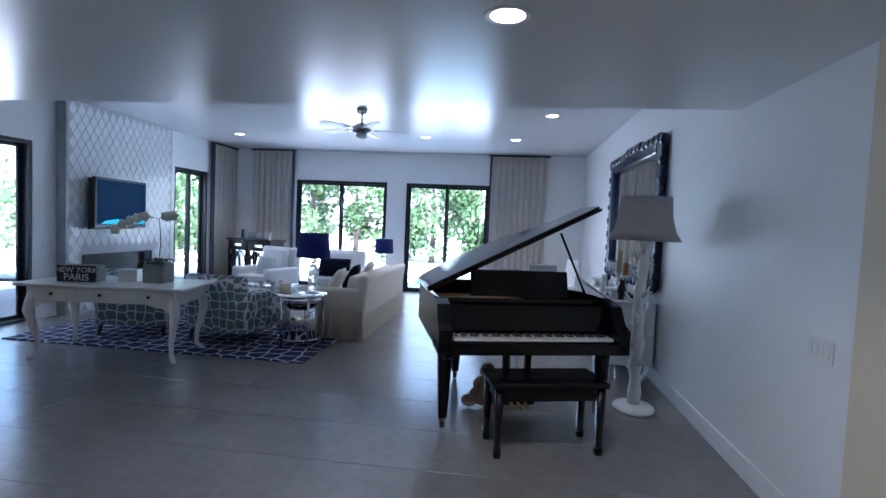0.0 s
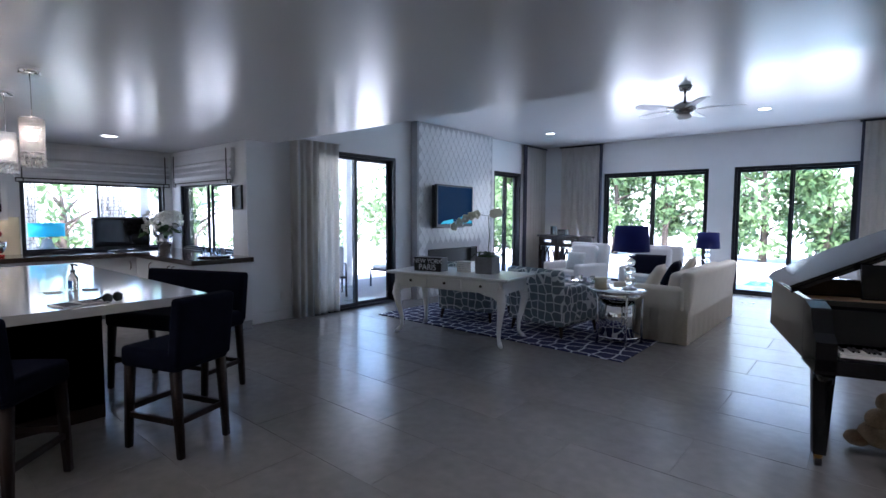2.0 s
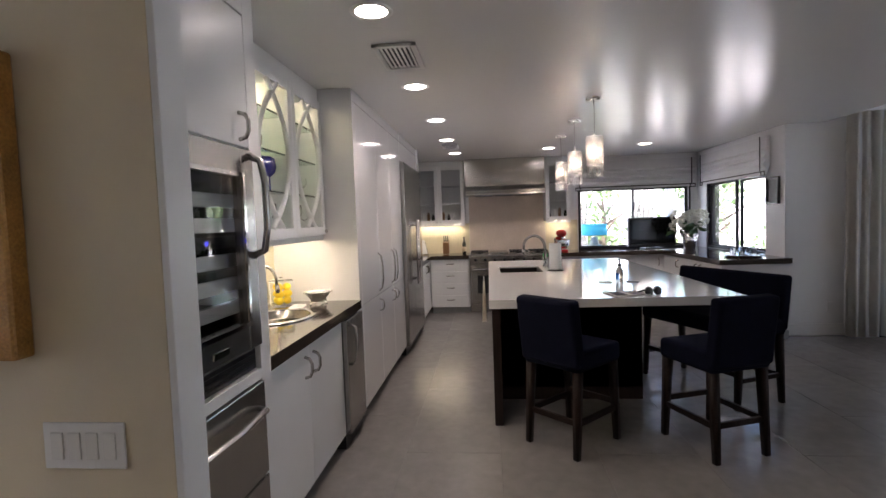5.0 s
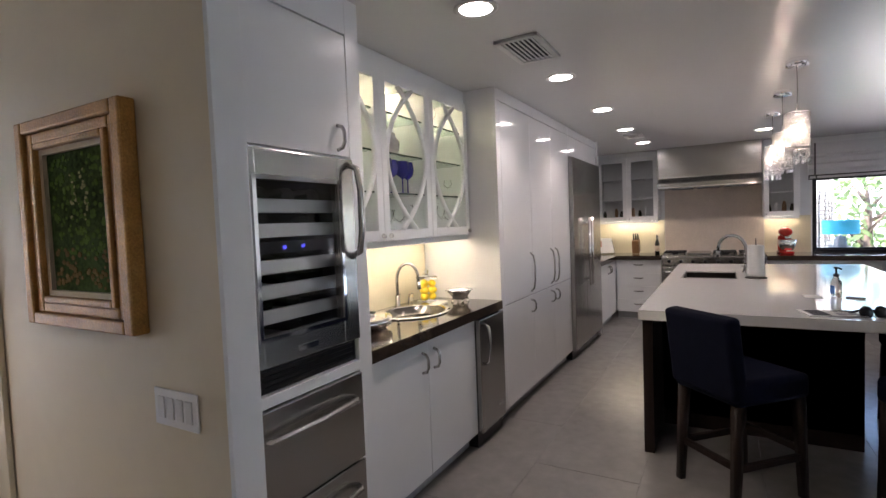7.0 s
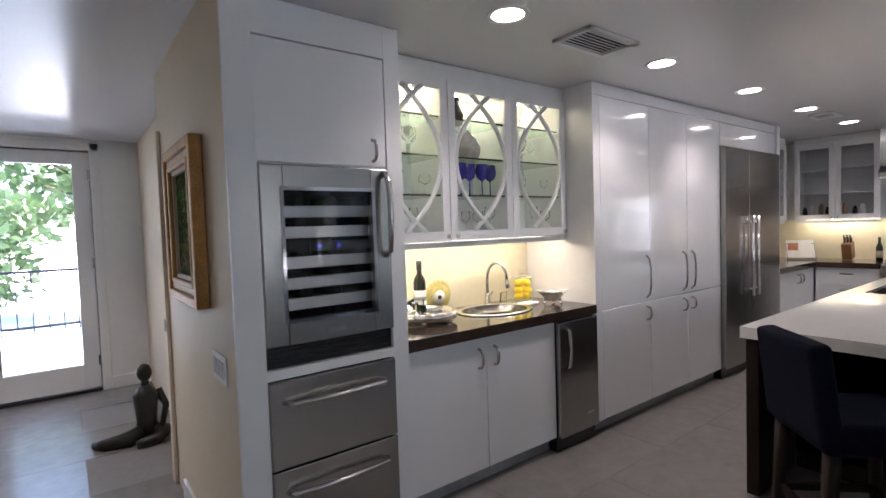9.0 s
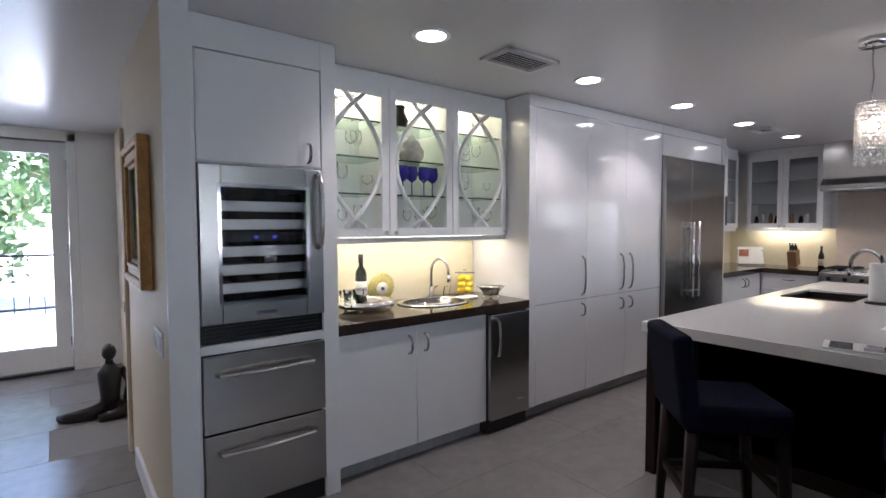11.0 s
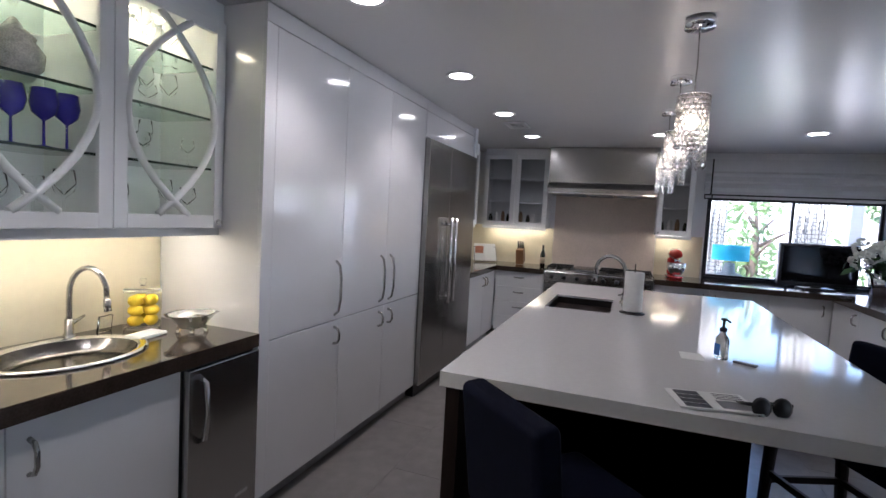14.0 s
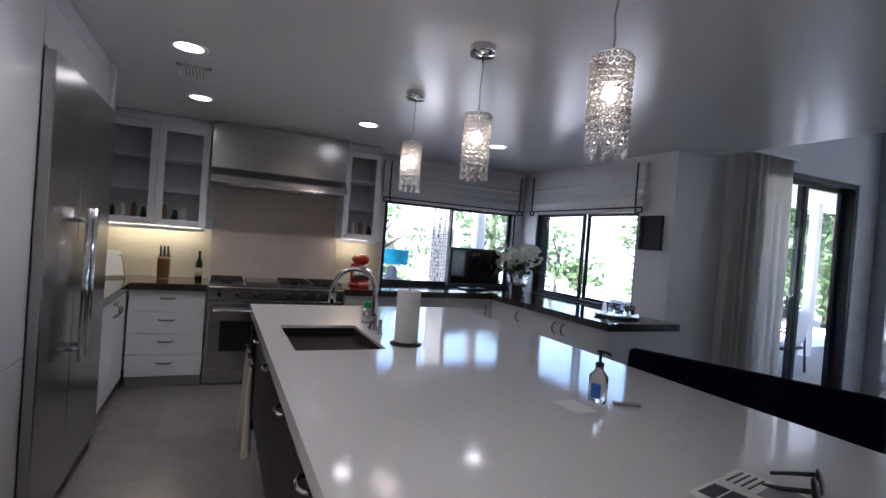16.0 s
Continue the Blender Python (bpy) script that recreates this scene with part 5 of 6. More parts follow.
pf = thing("picture_frame", "small square black framed picture on the wall", "picture", pose(-6.12, 3.355, 1.7, 0, 0, 180))
part("frame", B((-0.13, -0.1, 0, 0.03, -0.16, 0.16), (0.1, 0.13, 0, 0.03, -0.16, 0.16), (-0.1, 0.1, 0, 0.03, 0.13, 0.16), (-0.1, 0.1, 0, 0.03, -0.16, -0.13), bevel=0.003), M_BLACK, pf)
part("print", B((-0.1, 0.1, 0.002, 0.012, -0.13, 0.13)), M_BRONZE, pf)

hd = thing("door_casing", "beige door casing with a dark strike plate", "door frame", pose(-0.938, -2.23, 0, 0, 0, -90), kind="structure")
part("casing", B((0, 0.07, 0, 0.022, 0, 2.1), (0.071, 0.092, -0.1, 0.014, 0, 2.1), bevel=0.004), M_BEIGE, hd)
part("strike_plate", B((0.02, 0.05, 0.022, 0.026, 0.92, 0.99), bevel=0.001), M_BRONZE, hd)
# hall side: painting, switches, seated figure
pt = thing("painting", "dark green landscape painting in a carved gilt frame", "painting", pose(-0.938, -1.5, 1.54, 0, 0, -90) @ Matrix.Diagonal((1.12, 1, 0.95, 1)))
hw, hh = 0.31, 0.385
for k, (o, i, y) in enumerate(((0.0, 0.045, 0.055), (0.045, 0.085, 0.04), (0.085, 0.11, 0.05))):
    a, b, c, d = hw - o, hw - i, hh - o, hh - i
    part("moulding", B((-a, -b, 0, y, -c, c), (b, a, 0, y, -c, c), (-b, b, 0, y, d, c), (-b, b, 0, y, -c, -d), bevel=0.007), M_GOLD, pt)
part("liner", B((-0.2, -0.18, 0, 0.03, -0.275, 0.275), (0.18, 0.2, 0, 0.03, -0.275, 0.275), (-0.18, 0.18, 0, 0.03, 0.255, 0.275), (-0.18, 0.18, 0, 0.03, -0.275, -0.255)), M_CREAM, pt)
part("canvas", B((-0.18, 0.18, 0.004, 0.016, -0.255, 0.255)), M_PAINTING, pt)
rr = random.Random(21)
for mt, n, zlo, zhi, rad in ((mat("paint_leaf_green", (0.1, 0.16, 0.03), 0.9, vary=0.5, scale=20, spec=0.08), 170, -0.12, 0.24, 0.011), (mat("paint_pale_glow", (0.34, 0.33, 0.13), 0.9, vary=0.4, scale=20, spec=0.08), 34, 0.0, 0.2, 0.008), (mat("paint_brown_path", (0.2, 0.13, 0.05), 0.9, vary=0.4, scale=20, spec=0.08), 60, -0.24, -0.1, 0.012)):
    bm = bmesh.new()
    for _ in range(n):
        ball(bm, (rr.uniform(-0.14, 0.14) * (0.4 if rad < 0.01 else 1.15), 0.016, rr.uniform(zlo, zhi)), rad * rr.uniform(0.6, 1.2), 1, 0.06, 0.8, 8, 6)
    part("brushwork", bm, mt, pt, kind="stuff")


def switches(m, n):
    s = thing("light_switch", "white wall plate with rocker switches", "light switch", m, "light switches")
    w = 0.046 * n + 0.03
    part("plate", B((-w / 2, w / 2, 0, 0.006, -0.058, 0.058), bevel=0.002), M_TRIM, s)
    for k in range(n):
        x = (k - (n - 1) / 2) * 0.046
        part("rocker", B((x - 0.016, x + 0.016, 0.006, 0.01, -0.034, 0.034), bevel=0.002), M_WHITE, s)


switches(pose(-0.938, -1.04, 0.95, 0, 0, -90), 4)
switches(pose(2.148, 2.68, 1.0, 0, 0, 90), 4)
switches(pose(-5.778, 6.13, 1.0, 0, 0, -90), 1)
tagged(part("outlet", B((-5.898, -5.892, 3.82, 3.89, 0.28, 0.39), bevel=0.002), M_TRIM), "white wall outlet near the floor", "outlet")
bm = bmesh.new()
ball(bm, (0, 0, 0.53), 0.062, 0.9, 1, 1.15, 16, 12)
tube(bm, [(0, 0, 0.46), (0, 0, 0.42)], 0.03, 10)
tube(bm, [(0, 0, 0.43), (0, 0, 0.36), (0.0, 0, 0.26), (0, 0, 0.14), (0, 0, 0.05)], [0.04, 0.095, 0.085, 0.075, 0.1], 14)
tube(bm, [(0.02, 0, 0.06), (0.14, 0.09, 0.055), (0.3, 0.05, 0.04), (0.36, -0.02, 0.03)], [0.07, 0.06, 0.045, 0.03], 10)
tube(bm, [(-0.02, 0, 0.06), (-0.12, 0.1, 0.06), (-0.05, 0.2, 0.05), (0.1, 0.2, 0.03)], [0.07, 0.055, 0.045, 0.03], 10)
tube(bm, [(-0.09, 0, 0.38), (-0.14, 0.04, 0.25), (-0.1, 0.1, 0.12)], [0.03, 0.026, 0.022], 8)
st = tagged(part("statue", bm, M_BRONZE), "dark bronze seated figure statue on the floor", "statue")
st.matrix_basis = pose(-0.88, -3.15, 0.0) @ Matrix.Diagonal((0.9, 0.9, 0.92, 1))


# ---- living room ----
tagged(part("rug", B((-5.15, -1.52, 4.98, 8.3, 0.0, 0.012), bevel=0.004), M_RUG), "navy rug with a pale trellis pattern", "rug")

tv = thing("television", "wall-mounted television showing blue sea, tilted outward", "television", pose(-5.52, 7.2, 1.64, 0, 0, -83))
part("wall_plate", B((-0.6, 0.6, -0.1, -0.06, -0.4, 0.36), bevel=0.004), M_BLACKPLASTIC, tv)
part("casing", B((-0.62, 0.62, -0.03, 0.02, -0.38, 0.38), bevel=0.008), M_BLACKPLASTIC, tv)
part("display", B((-0.585, 0.585, 0.02, 0.023, -0.33, 0.345)), M_WATERPIC, tv)
part("picture_shallows", slab([(-0.58, -0.32), (0.05, -0.32), (-0.1, -0.22), (-0.35, -0.16), (-0.58, -0.2)], 0.0, 0.001), M_WATERLIT, tv).matrix_basis = pose(0, 0.025, 0, 90, 0, 0)
part("picture_shallows", slab([(0.05, -0.32), (0.5, -0.32), (0.4, -0.27), (0.1, -0.24)], 0.0, 0.001), M_WATERLIT, tv).matrix_basis = pose(0, 0.025, 0, 90, 0, 0)

desk = thing("writing_desk", "white writing desk with three drawers and cabriole legs", "desk", pose(-3.5, 4.82, 0, 0, 0, 8) @ Matrix.Diagonal((1.1, 1.05, 1, 1)))
part("desktop", B((-0.76, 0.76, -0.38, 0.38, 0.75, 0.785), bevel=0.012, seg=3), M_WHITE, desk)
part("apron", B((-0.68, 0.68, -0.31, 0.31, 0.6, 0.75), bevel=0.004), M_WHITE, desk)
for s in (-1, 1):
    bm = slab([(s * 0.66, 0.6), (s * 0.42, 0.6), (s * 0.48, 0.575), (s * 0.56, 0.565), (s * 0.6, 0.53), (s * 0.66, 0.52)][::s], -0.312, -0.296)
    part("scroll", moved(bm, Matrix(((1, 0, 0, 0), (0, 0, 1, 0), (0, 1, 0, 0), (0, 0, 0, 1)))), M_WHITE, desk)
for k in range(3):
    x = -0.44 + 0.44 * k
    d = part("drawer", B((x - 0.2, x + 0.2, -0.322, -0.31, 0.625, 0.735), bevel=0.004), M_WHITE, desk)
    part("knob", ball(bmesh.new(), (x, -0.335, 0.68), 0.016), M_BRONZE, d)
for sx in (-1, 1):
    for sy in (-1, 1):
        path = [(0.0, 0.7), (0.02, 0.6), (0.035, 0.5), (0.015, 0.36), (-0.012, 0.2), (-0.012, 0.09), (0.02, 0.03), (0.045, 0.012)]
        part("leg", T([(sx * (0.63 + o), sy * (0.27 + o), z) for o, z in path], [0.045, 0.05, 0.048, 0.034, 0.024, 0.02, 0.026, 0.014], 10), M_WHITE, desk)
DM = pose(-3.5, 4.82, 0.786, 0, 0, 8)
sgn = thing("sign_box", "black lettered box sign with white city names", "sign", DM @ pose(-0.34, -0.12, 0, 0, 0, 4))
part("box", B((-0.19, 0.19, -0.09, 0.09, 0, 0.17), bevel=0.003), M_BLACKPLASTIC, sgn)


lettering("NEW YORK", 0.078, 0, 0.1, sgn, M_WHITE)
lettering("PARIS", 0.1, 0, 0.018, sgn, M_WHITE)
sk = thing("striped_box", "white box with rows of silver studs", "box", DM @ pose(0.08, 0.02, 0, 0, 0, 10))
part("box", B((-0.09, 0.09, -0.07, 0.07, 0, 0.13), bevel=0.003), M_WHITE, sk)
for k in range(5):
    part("stud_band", B((-0.092, 0.092, -0.072, 0.072, 0.012 + 0.025 * k, 0.022 + 0.025 * k), bevel=0.002), M_SILVERFAB, sk)
orch = thing("orchid", "white orchid in a square slate pot", "plant", DM @ pose(0.38, 0.02, 0))
part("pot", B((-0.11, 0.11, -0.11, 0.11, 0, 0.2), bevel=0.008), M_SLATE, orch)
part("moss", moved(cushion(0.2, 0.2, 0.06), pose(0, 0, 0.2)), M_DARKLEAF, orch)
for a, l in ((20, 0.2), (150, 0.22), (215, 0.2), (300, 0.18), (80, 0.14)):
    c, s = math.cos(radians(a)), math.sin(radians(a))
    bm = bmesh.new()
    rows = []
    for k in range(7):
        t = k / 6
        w = 0.035 * math.sin(math.pi * min(1, 0.12 + 0.88 * t)) + 0.002
        p = Vector((c * l * t, s * l * t, 0.2 + 0.2 * t - 0.22 * t * t))
        rows.append([bm.verts.new(p + Vector((-s * w * q, c * w * q, 0.012 * q * q))) for q in (-1, 0, 1)])
    for r0, r1 in zip(rows, rows[1:]):
        for q in (0, 1):
            bm.faces.new((r0[q], r0[q + 1], r1[q + 1], r1[q])).smooth = True
    bmesh.ops.solidify(bm, geom=bm.faces[:], thickness=0.003)
    part("leaf", bm, M_DARKLEAF, orch)
for s, tip in ((-1, (-0.42, -0.02, 0.55)), (1, (0.1, 0.03, 0.72))):
    pts = [(0, 0, 0.2), (0.02, 0, 0.45), (0.0, 0, 0.68), (tip[0] * 0.45, tip[1], max(tip[2], 0.7) + 0.02), tip]
    part("stem", T(pts, [0.005, 0.005, 0.004, 0.003, 0.002], 6), M_DARKLEAF, orch)
    for k in range(5):
        t = 0.25 + 0.75 * k / 4
        base = Vector((tip[0] * t + 0.03 * s, tip[1], 0.71 + (tip[2] - 0.71) * t * t))
        bm = bmesh.new()
        for q in range(5):
            a = q * 1.257 + k
            ball(bm, base + Vector((0.03 * math.cos(a), -0.012, 0.03 * math.sin(a))), 0.027, 1, 0.25, 1, 8, 6)
        part("flower", bm, M_PETAL, orch)


def armchair(name, label, m, w, d, fabric, back=0.95, seat=0.44, arm=0.6, legs=M_ESPRESSO, skirt=False, wing=0.0):
    c = thing(name, label, "chair" if w < 1.3 else "sofa", m)
    h = w / 2
    z0 = 0.02 if skirt else 0.14
    part("base", B((-h + 0.02, h - 0.02, -d / 2 + 0.02, d / 2 - 0.02, z0, seat - 0.12), bevel=0.02), fabric, c)
    n = max(1, round((w - 0.3) / 0.75))
    s = (w - 0.32) / n
    for i in range(n):
        x0 = -h + 0.16 + i * s
        part("seat_cushion", B((x0 + 0.004, x0 + s - 0.004, -d / 2 + 0.16, d / 2, seat - 0.12, seat + 0.03), bevel=0.04, seg=3), fabric, c)
        part("back_cushion", moved(B((x0 + 0.01, x0 + s - 0.01, -0.08, 0.08, 0, back - seat - 0.06), bevel=0.06, seg=3), pose(0, -d / 2 + 0.24, seat + 0.03, 10)), fabric, c)
    part("backrest", moved(B((-h + 0.02, h - 0.02, -0.08, 0.07, 0, back - 0.2), bevel=0.05, seg=3), pose(0, -d / 2 + 0.09, 0.2, 6)), fabric, c)
    for sx in (-1, 1):
        a = sorted((sx * (h - 0.16), sx * h))
        part("arm", B((a[0], a[1], -d / 2 + 0.04, d / 2 - 0.02, z0, arm), bevel=0.05, seg=3), fabric, c)
        if not skirt:
            for sy in (-1, 1):
                part("leg", T([(sx * (h - 0.07), sy * (d / 2 - 0.08), 0.15), (sx * (h - 0.05), sy * (d / 2 - 0.06), 0.0)], [0.028, 0.016], 8), legs, c)
    if skirt:
        bm = bmesh.new()
        ring = []
        per = [(-h, -d / 2), (h, -d / 2), (h, d / 2), (-h, d / 2)]
        for i in range(4):
            (xa, ya), (xb, yb) = per[i], per[(i + 1) % 4]
            k = max(6, int(math.hypot(xb - xa, yb - ya) / 0.05))
            ring += [(xa + (xb - xa) * j / k, ya + (yb - ya) * j / k) for j in range(k)]
        lo = [bm.verts.new((x * (1.015 + 0.012 * math.sin(i * 1.3)), y * (1.015 + 0.012 * math.sin(i * 1.3)), 0.008)) for i, (x, y) in enumerate(ring)]
        hi = [bm.verts.new((x * 1.004, y * 1.004, 0.4)) for x, y in ring]
        for i in range(len(ring)):
            j = (i + 1) % len(ring)
            bm.faces.new((lo[i], lo[j], hi[j], hi[i])).smooth = True
        bmesh.ops.solidify(bm, geom=bm.faces[:], thickness=0.006)
        for f in bm.faces:
            f.smooth = False
        part("skirt", bm, fabric, c, "loose slipcover skirt")
    return c


armchair("sofa", "cream slipcovered sofa with loose back cushions", pose(-1.67, 7.32, 0.0, 0, 0, 90), 2.42, 0.92, M_SLIP, 0.84, 0.44, 0.66, skirt=True)
armchair("armchair", "armchair in teal and white lattice fabric, back to desk", pose(-4.0, 5.85, 0.012, 0, 0, 12), 0.86, 0.86, M_LATTICE, 0.82, 0.44, 0.62)
armchair("armchair", "lattice fabric armchair beside its twin, back to desk", pose(-2.75, 5.85, 0.012, 0, 0, -8), 0.86, 0.86, M_LATTICE, 0.82, 0.44, 0.62)
armchair("armchair", "white upholstered armchair with a sequin cushion", pose(-3.9, 8.85, 0, 0, 0, 165), 0.9, 0.88, M_WHITEFAB, 0.96, 0.44, 0.6)
armchair("armchair", "white upholstered armchair with a navy cushion", pose(-2.62, 9.2, 0, 0, 0, 180), 0.88, 0.88, M_WHITEFAB, 0.94, 0.44, 0.6)


def pillow(label, m, w, h, material):
    p = tagged(part("cushion", cushion(w, h, 0.14), material), label, "cushion")
    p.matrix_basis = m
    return p


pillow("silver sequin cushion on a white armchair", pose(-3.84, 8.72, 0.63, 76, 0, -15), 0.42, 0.34, M_SILVERFAB)
pillow("navy cushion on a white armchair", pose(-2.62, 9.0, 0.63, 74, 0, 0), 0.6, 0.36, M_NAVY)
for k, (y, mt, lb) in enumerate(((6.6, M_SLIP, "cream"), (7.3, M_NAVY, "navy"), (8.1, M_SLIP, "cream"))):
    pillow(lb + " cushion leaning on the sofa back", pose(-1.74, y, 0.68, 62, 0, -80), 0.5, 0.42, mt)

ott = thing("ottoman", "white tufted leather ottoman with dark feet", "ottoman", pose(-3.0, 7.35, 0.012))
part("cushion_top", B((-0.62, 0.62, -0.42, 0.42, 0.26, 0.44), bevel=0.045, seg=3), M_WHITEFAB, ott)
part("base", B((-0.6, 0.6, -0.4, 0.4, 0.13, 0.27), bevel=0.02), M_WHITEFAB, ott)
for i in range(6):
    for j in range(4):
        part("button", ball(bmesh.new(), (-0.5 + 0.2 * i, -0.3 + 0.2 * j, 0.44), 0.014, 1, 1, 0.5, 8, 6), M_WHITEFAB, ott)
for sx in (-1, 1):
    for sy in (-1, 1):
        part("foot", T([(sx * 0.53, sy * 0.33, 0.14), (sx * 0.53, sy * 0.33, 0)], [0.035, 0.025], 8), M_ESPRESSO, ott)
ot = thing("serving_tray", "silver patterned tray on the ottoman", "tray", pose(-3.05, 7.3, 0.453))
part("plate", B((-0.36, 0.36, -0.26, 0.26, 0, 0.015), bevel=0.004), M_SILVERFAB, ot)
part("rim", B((-0.36, -0.345, -0.26, 0.26, 0.015, 0.05), (0.345, 0.36, -0.26, 0.26, 0.015, 0.05), (-0.345, 0.345, -0.26, -0.245, 0.015, 0.05), (-0.345, 0.345, 0.245, 0.26, 0.015, 0.05), bevel=0.003), M_CHROME, ot)
for k in range(4):
    v = tagged(part("votive_holder", lathe([(0, 0), (0.03, 0), (0.036, 0.06 + 0.02 * (k % 2)), (0.032, 0.06 + 0.02 * (k % 2)), (0.026, 0.01), (0, 0.01)], 14), (M_GREYINK, M_GLASS)[k % 2]), "small votive holder on the tray", "candle holder", "votives on the tray")
    v.matrix_basis = pose(-3.2 + 0.1 * k, 7.3 + 0.06 * (k % 2), 0.469)


def lamp_table(x, y, h, label):
    t = thing("side_table", label, "side table", pose(x, y, 0))
    part("tabletop", lathe([(0, h - 0.03), (0.31, h - 0.03), (0.33, h - 0.015), (0.31, h), (0, h)], 40), M_MIRROR, t)
    part("apron", lathe([(0.27, h - 0.1), (0.28, h - 0.1), (0.28, h - 0.03), (0.27, h - 0.03)], 40), M_MIRROR, t)
    part("lower_ring", T([(0.26 * math.cos(a), 0.26 * math.sin(a), 0.1) for a in [k * math.pi / 16 for k in range(32)]], 0.01, 6, True), M_CHROME, t)
    for k in range(5):
        a = k * 1.2566 + 0.4
        part("leg", T([(0.27 * math.cos(a), 0.27 * math.sin(a), 0), (0.27 * math.cos(a), 0.27 * math.sin(a), h - 0.03)], 0.018, 4), M_CHROME, t)
    part("drum", lathe([(0, 0.1), (0.2, 0.1), (0.2, h - 0.1), (0, h - 0.1)], 32), M_MIRROR, t)


def ball_lamp(x, y, z, k, label):
    l = thing("table_lamp", label, "table lamp", pose(x, y, z) @ Matrix.Diagonal((k, k, k, 1)), "navy table lamps")
    part("base", lathe([(0, 0), (0.085, 0), (0.085, 0.015), (0.03, 0.03), (0, 0.03)], 28), M_CHROME, l)
    zz = 0.03
    for r in (0.062, 0.055, 0.048, 0.042):
        part("crystal_ball", ball(bmesh.new(), (0, 0, zz + r), r, u=20, v=14), M_GLASS, l)
        zz += 2 * r
    part("neck", T([(0, 0, zz), (0, 0, zz + 0.12)], 0.01, 8), M_CHROME, l)
    part("shade", lathe([(0.195, zz - 0.01), (0.2, zz - 0.01), (0.175, zz + 0.28), (0.17, zz + 0.28), (0.195, zz - 0.01)], 40), M_COBALT, l)
    part("finial", ball(bmesh.new(), (0, 0, zz + 0.3), 0.014), M_CRYSTAL, l)


lamp_table(-1.88, 5.75, 0.64, "round mirrored side table with chrome legs")
ball_lamp(-1.74, 5.75, 0.641, 1.0, "crystal ball table lamp with navy drum shade")
lamp_table(-1.66, 8.95, 0.58, "round mirrored side table at the sofa end")
ball_lamp(-1.65, 8.9, 0.581, 0.88, "smaller crystal ball lamp with navy shade")
tagged(part("candle", lathe([(0, 0), (0.07, 0), (0.07, 0.11), (0.06, 0.115), (0, 0.1)], 24), M_WAX), "thick cream candle on the side table", "candle").matrix_basis = pose(-2.06, 5.68, 0.641)

con = thing("corner_cabinet", "dark cabinet with circle fretwork doors in the corner", "cabinet", pose(-4.86, 9.95, 0, 0, 0, 160))
part("body", B((-0.62, 0.62, -0.4, 0.0, 0.12, 1.0), bevel=0.004), M_ESPRESSO, con)
part("top", B((-0.66, 0.66, -0.43, 0.03, 1.0, 1.04), bevel=0.005), M_ESPRESSO, con)
for sx in (-1, 1):
    for y in (-0.36, -0.04):
        part("leg", T([(sx * 0.57, y, 0.13), (sx * 0.57, y, 0)], [0.03, 0.02], 4), M_ESPRESSO, con)
    d = part("door", B((sx * 0.31 - 0.27, sx * 0.31 + 0.27, 0, 0.015, 0.16, 0.8), bevel=0.003), M_MIRROR, con, "mirrored door")
    bm = bmesh.new()
    for q in (-0.08, 0.08):
        tube(bm, [(sx * 0.31 + q + 0.15 * math.cos(a), 0.022, 0.48 + 0.3 * math.sin(a)) for a in [k * math.pi / 12 for k in range(24)]], 0.014, 6, True)
    add_box(bm, sx * 0.31 - 0.28, sx * 0.31 - 0.24, 0.012, 0.03, 0.14, 0.82)
    add_box(bm, sx * 0.31 + 0.24, sx * 0.31 + 0.28, 0.012, 0.03, 0.14, 0.82)
    part("fretwork", bm, M_ESPRESSO, d)
    dd = part("drawer", B((sx * 0.31 - 0.28, sx * 0.31 + 0.28, 0, 0.02, 0.84, 0.98), bevel=0.003), M_ESPRESSO, con)
    part("drawer_plate", B((sx * 0.31 - 0.12, sx * 0.31 + 0.12, 0.02, 0.026, 0.88, 0.94), bevel=0.002), M_CHROME, dd)
CM = pose(-4.86, 9.95, 1.041, 0, 0, 160)
for x, w, h in ((0.36, 0.08, 0.2), (0.05, 0.24, 0.13)):
    o = tagged(part("speaker", B((-w / 2, w / 2, -0.06, 0.06, 0, h), bevel=0.012), M_BLACKPLASTIC), "black speaker box on the corner cabinet", "speaker")
    o.matrix_basis = CM @ pose(x, -0.2, 0)
fig = tagged(part("figurine", tube(lathe([(0, 0), (0.05, 0), (0.04, 0.02), (0.015, 0.04), (0.02, 0.12), (0.0, 0.16)], 14), [(0, 0, 0.12), (0.06, 0, 0.18), (0.05, 0, 0.26)], [0.014, 0.01, 0.005], 8), M_WHITE), "small white figurine on the corner cabinet", "figurine")
fig.matrix_basis = CM @ pose(-0.4, -0.2, 0)

# ceiling fan
fan = thing("ceiling_fan", "brushed nickel ceiling fan with pale blades", "ceiling fan", pose(-1.5, 6.75, LC))
part("canopy", lathe([(0, 0), (0.08, 0), (0.06, -0.06), (0, -0.07)], 24), M_STEEL, fan)
part("rod", T([(0, 0, -0.05), (0, 0, -0.2)], 0.014, 10), M_STEEL, fan)
part("motor", lathe([(0, -0.19), (0.06, -0.2), (0.13, -0.25), (0.13, -0.31), (0.06, -0.35), (0, -0.35)], 28), M_STEEL, fan)
part("light_bowl", lathe([(0.07, -0.35), (0.09, -0.37), (0.06, -0.41), (0, -0.42)], 24), M_WHITE, fan)
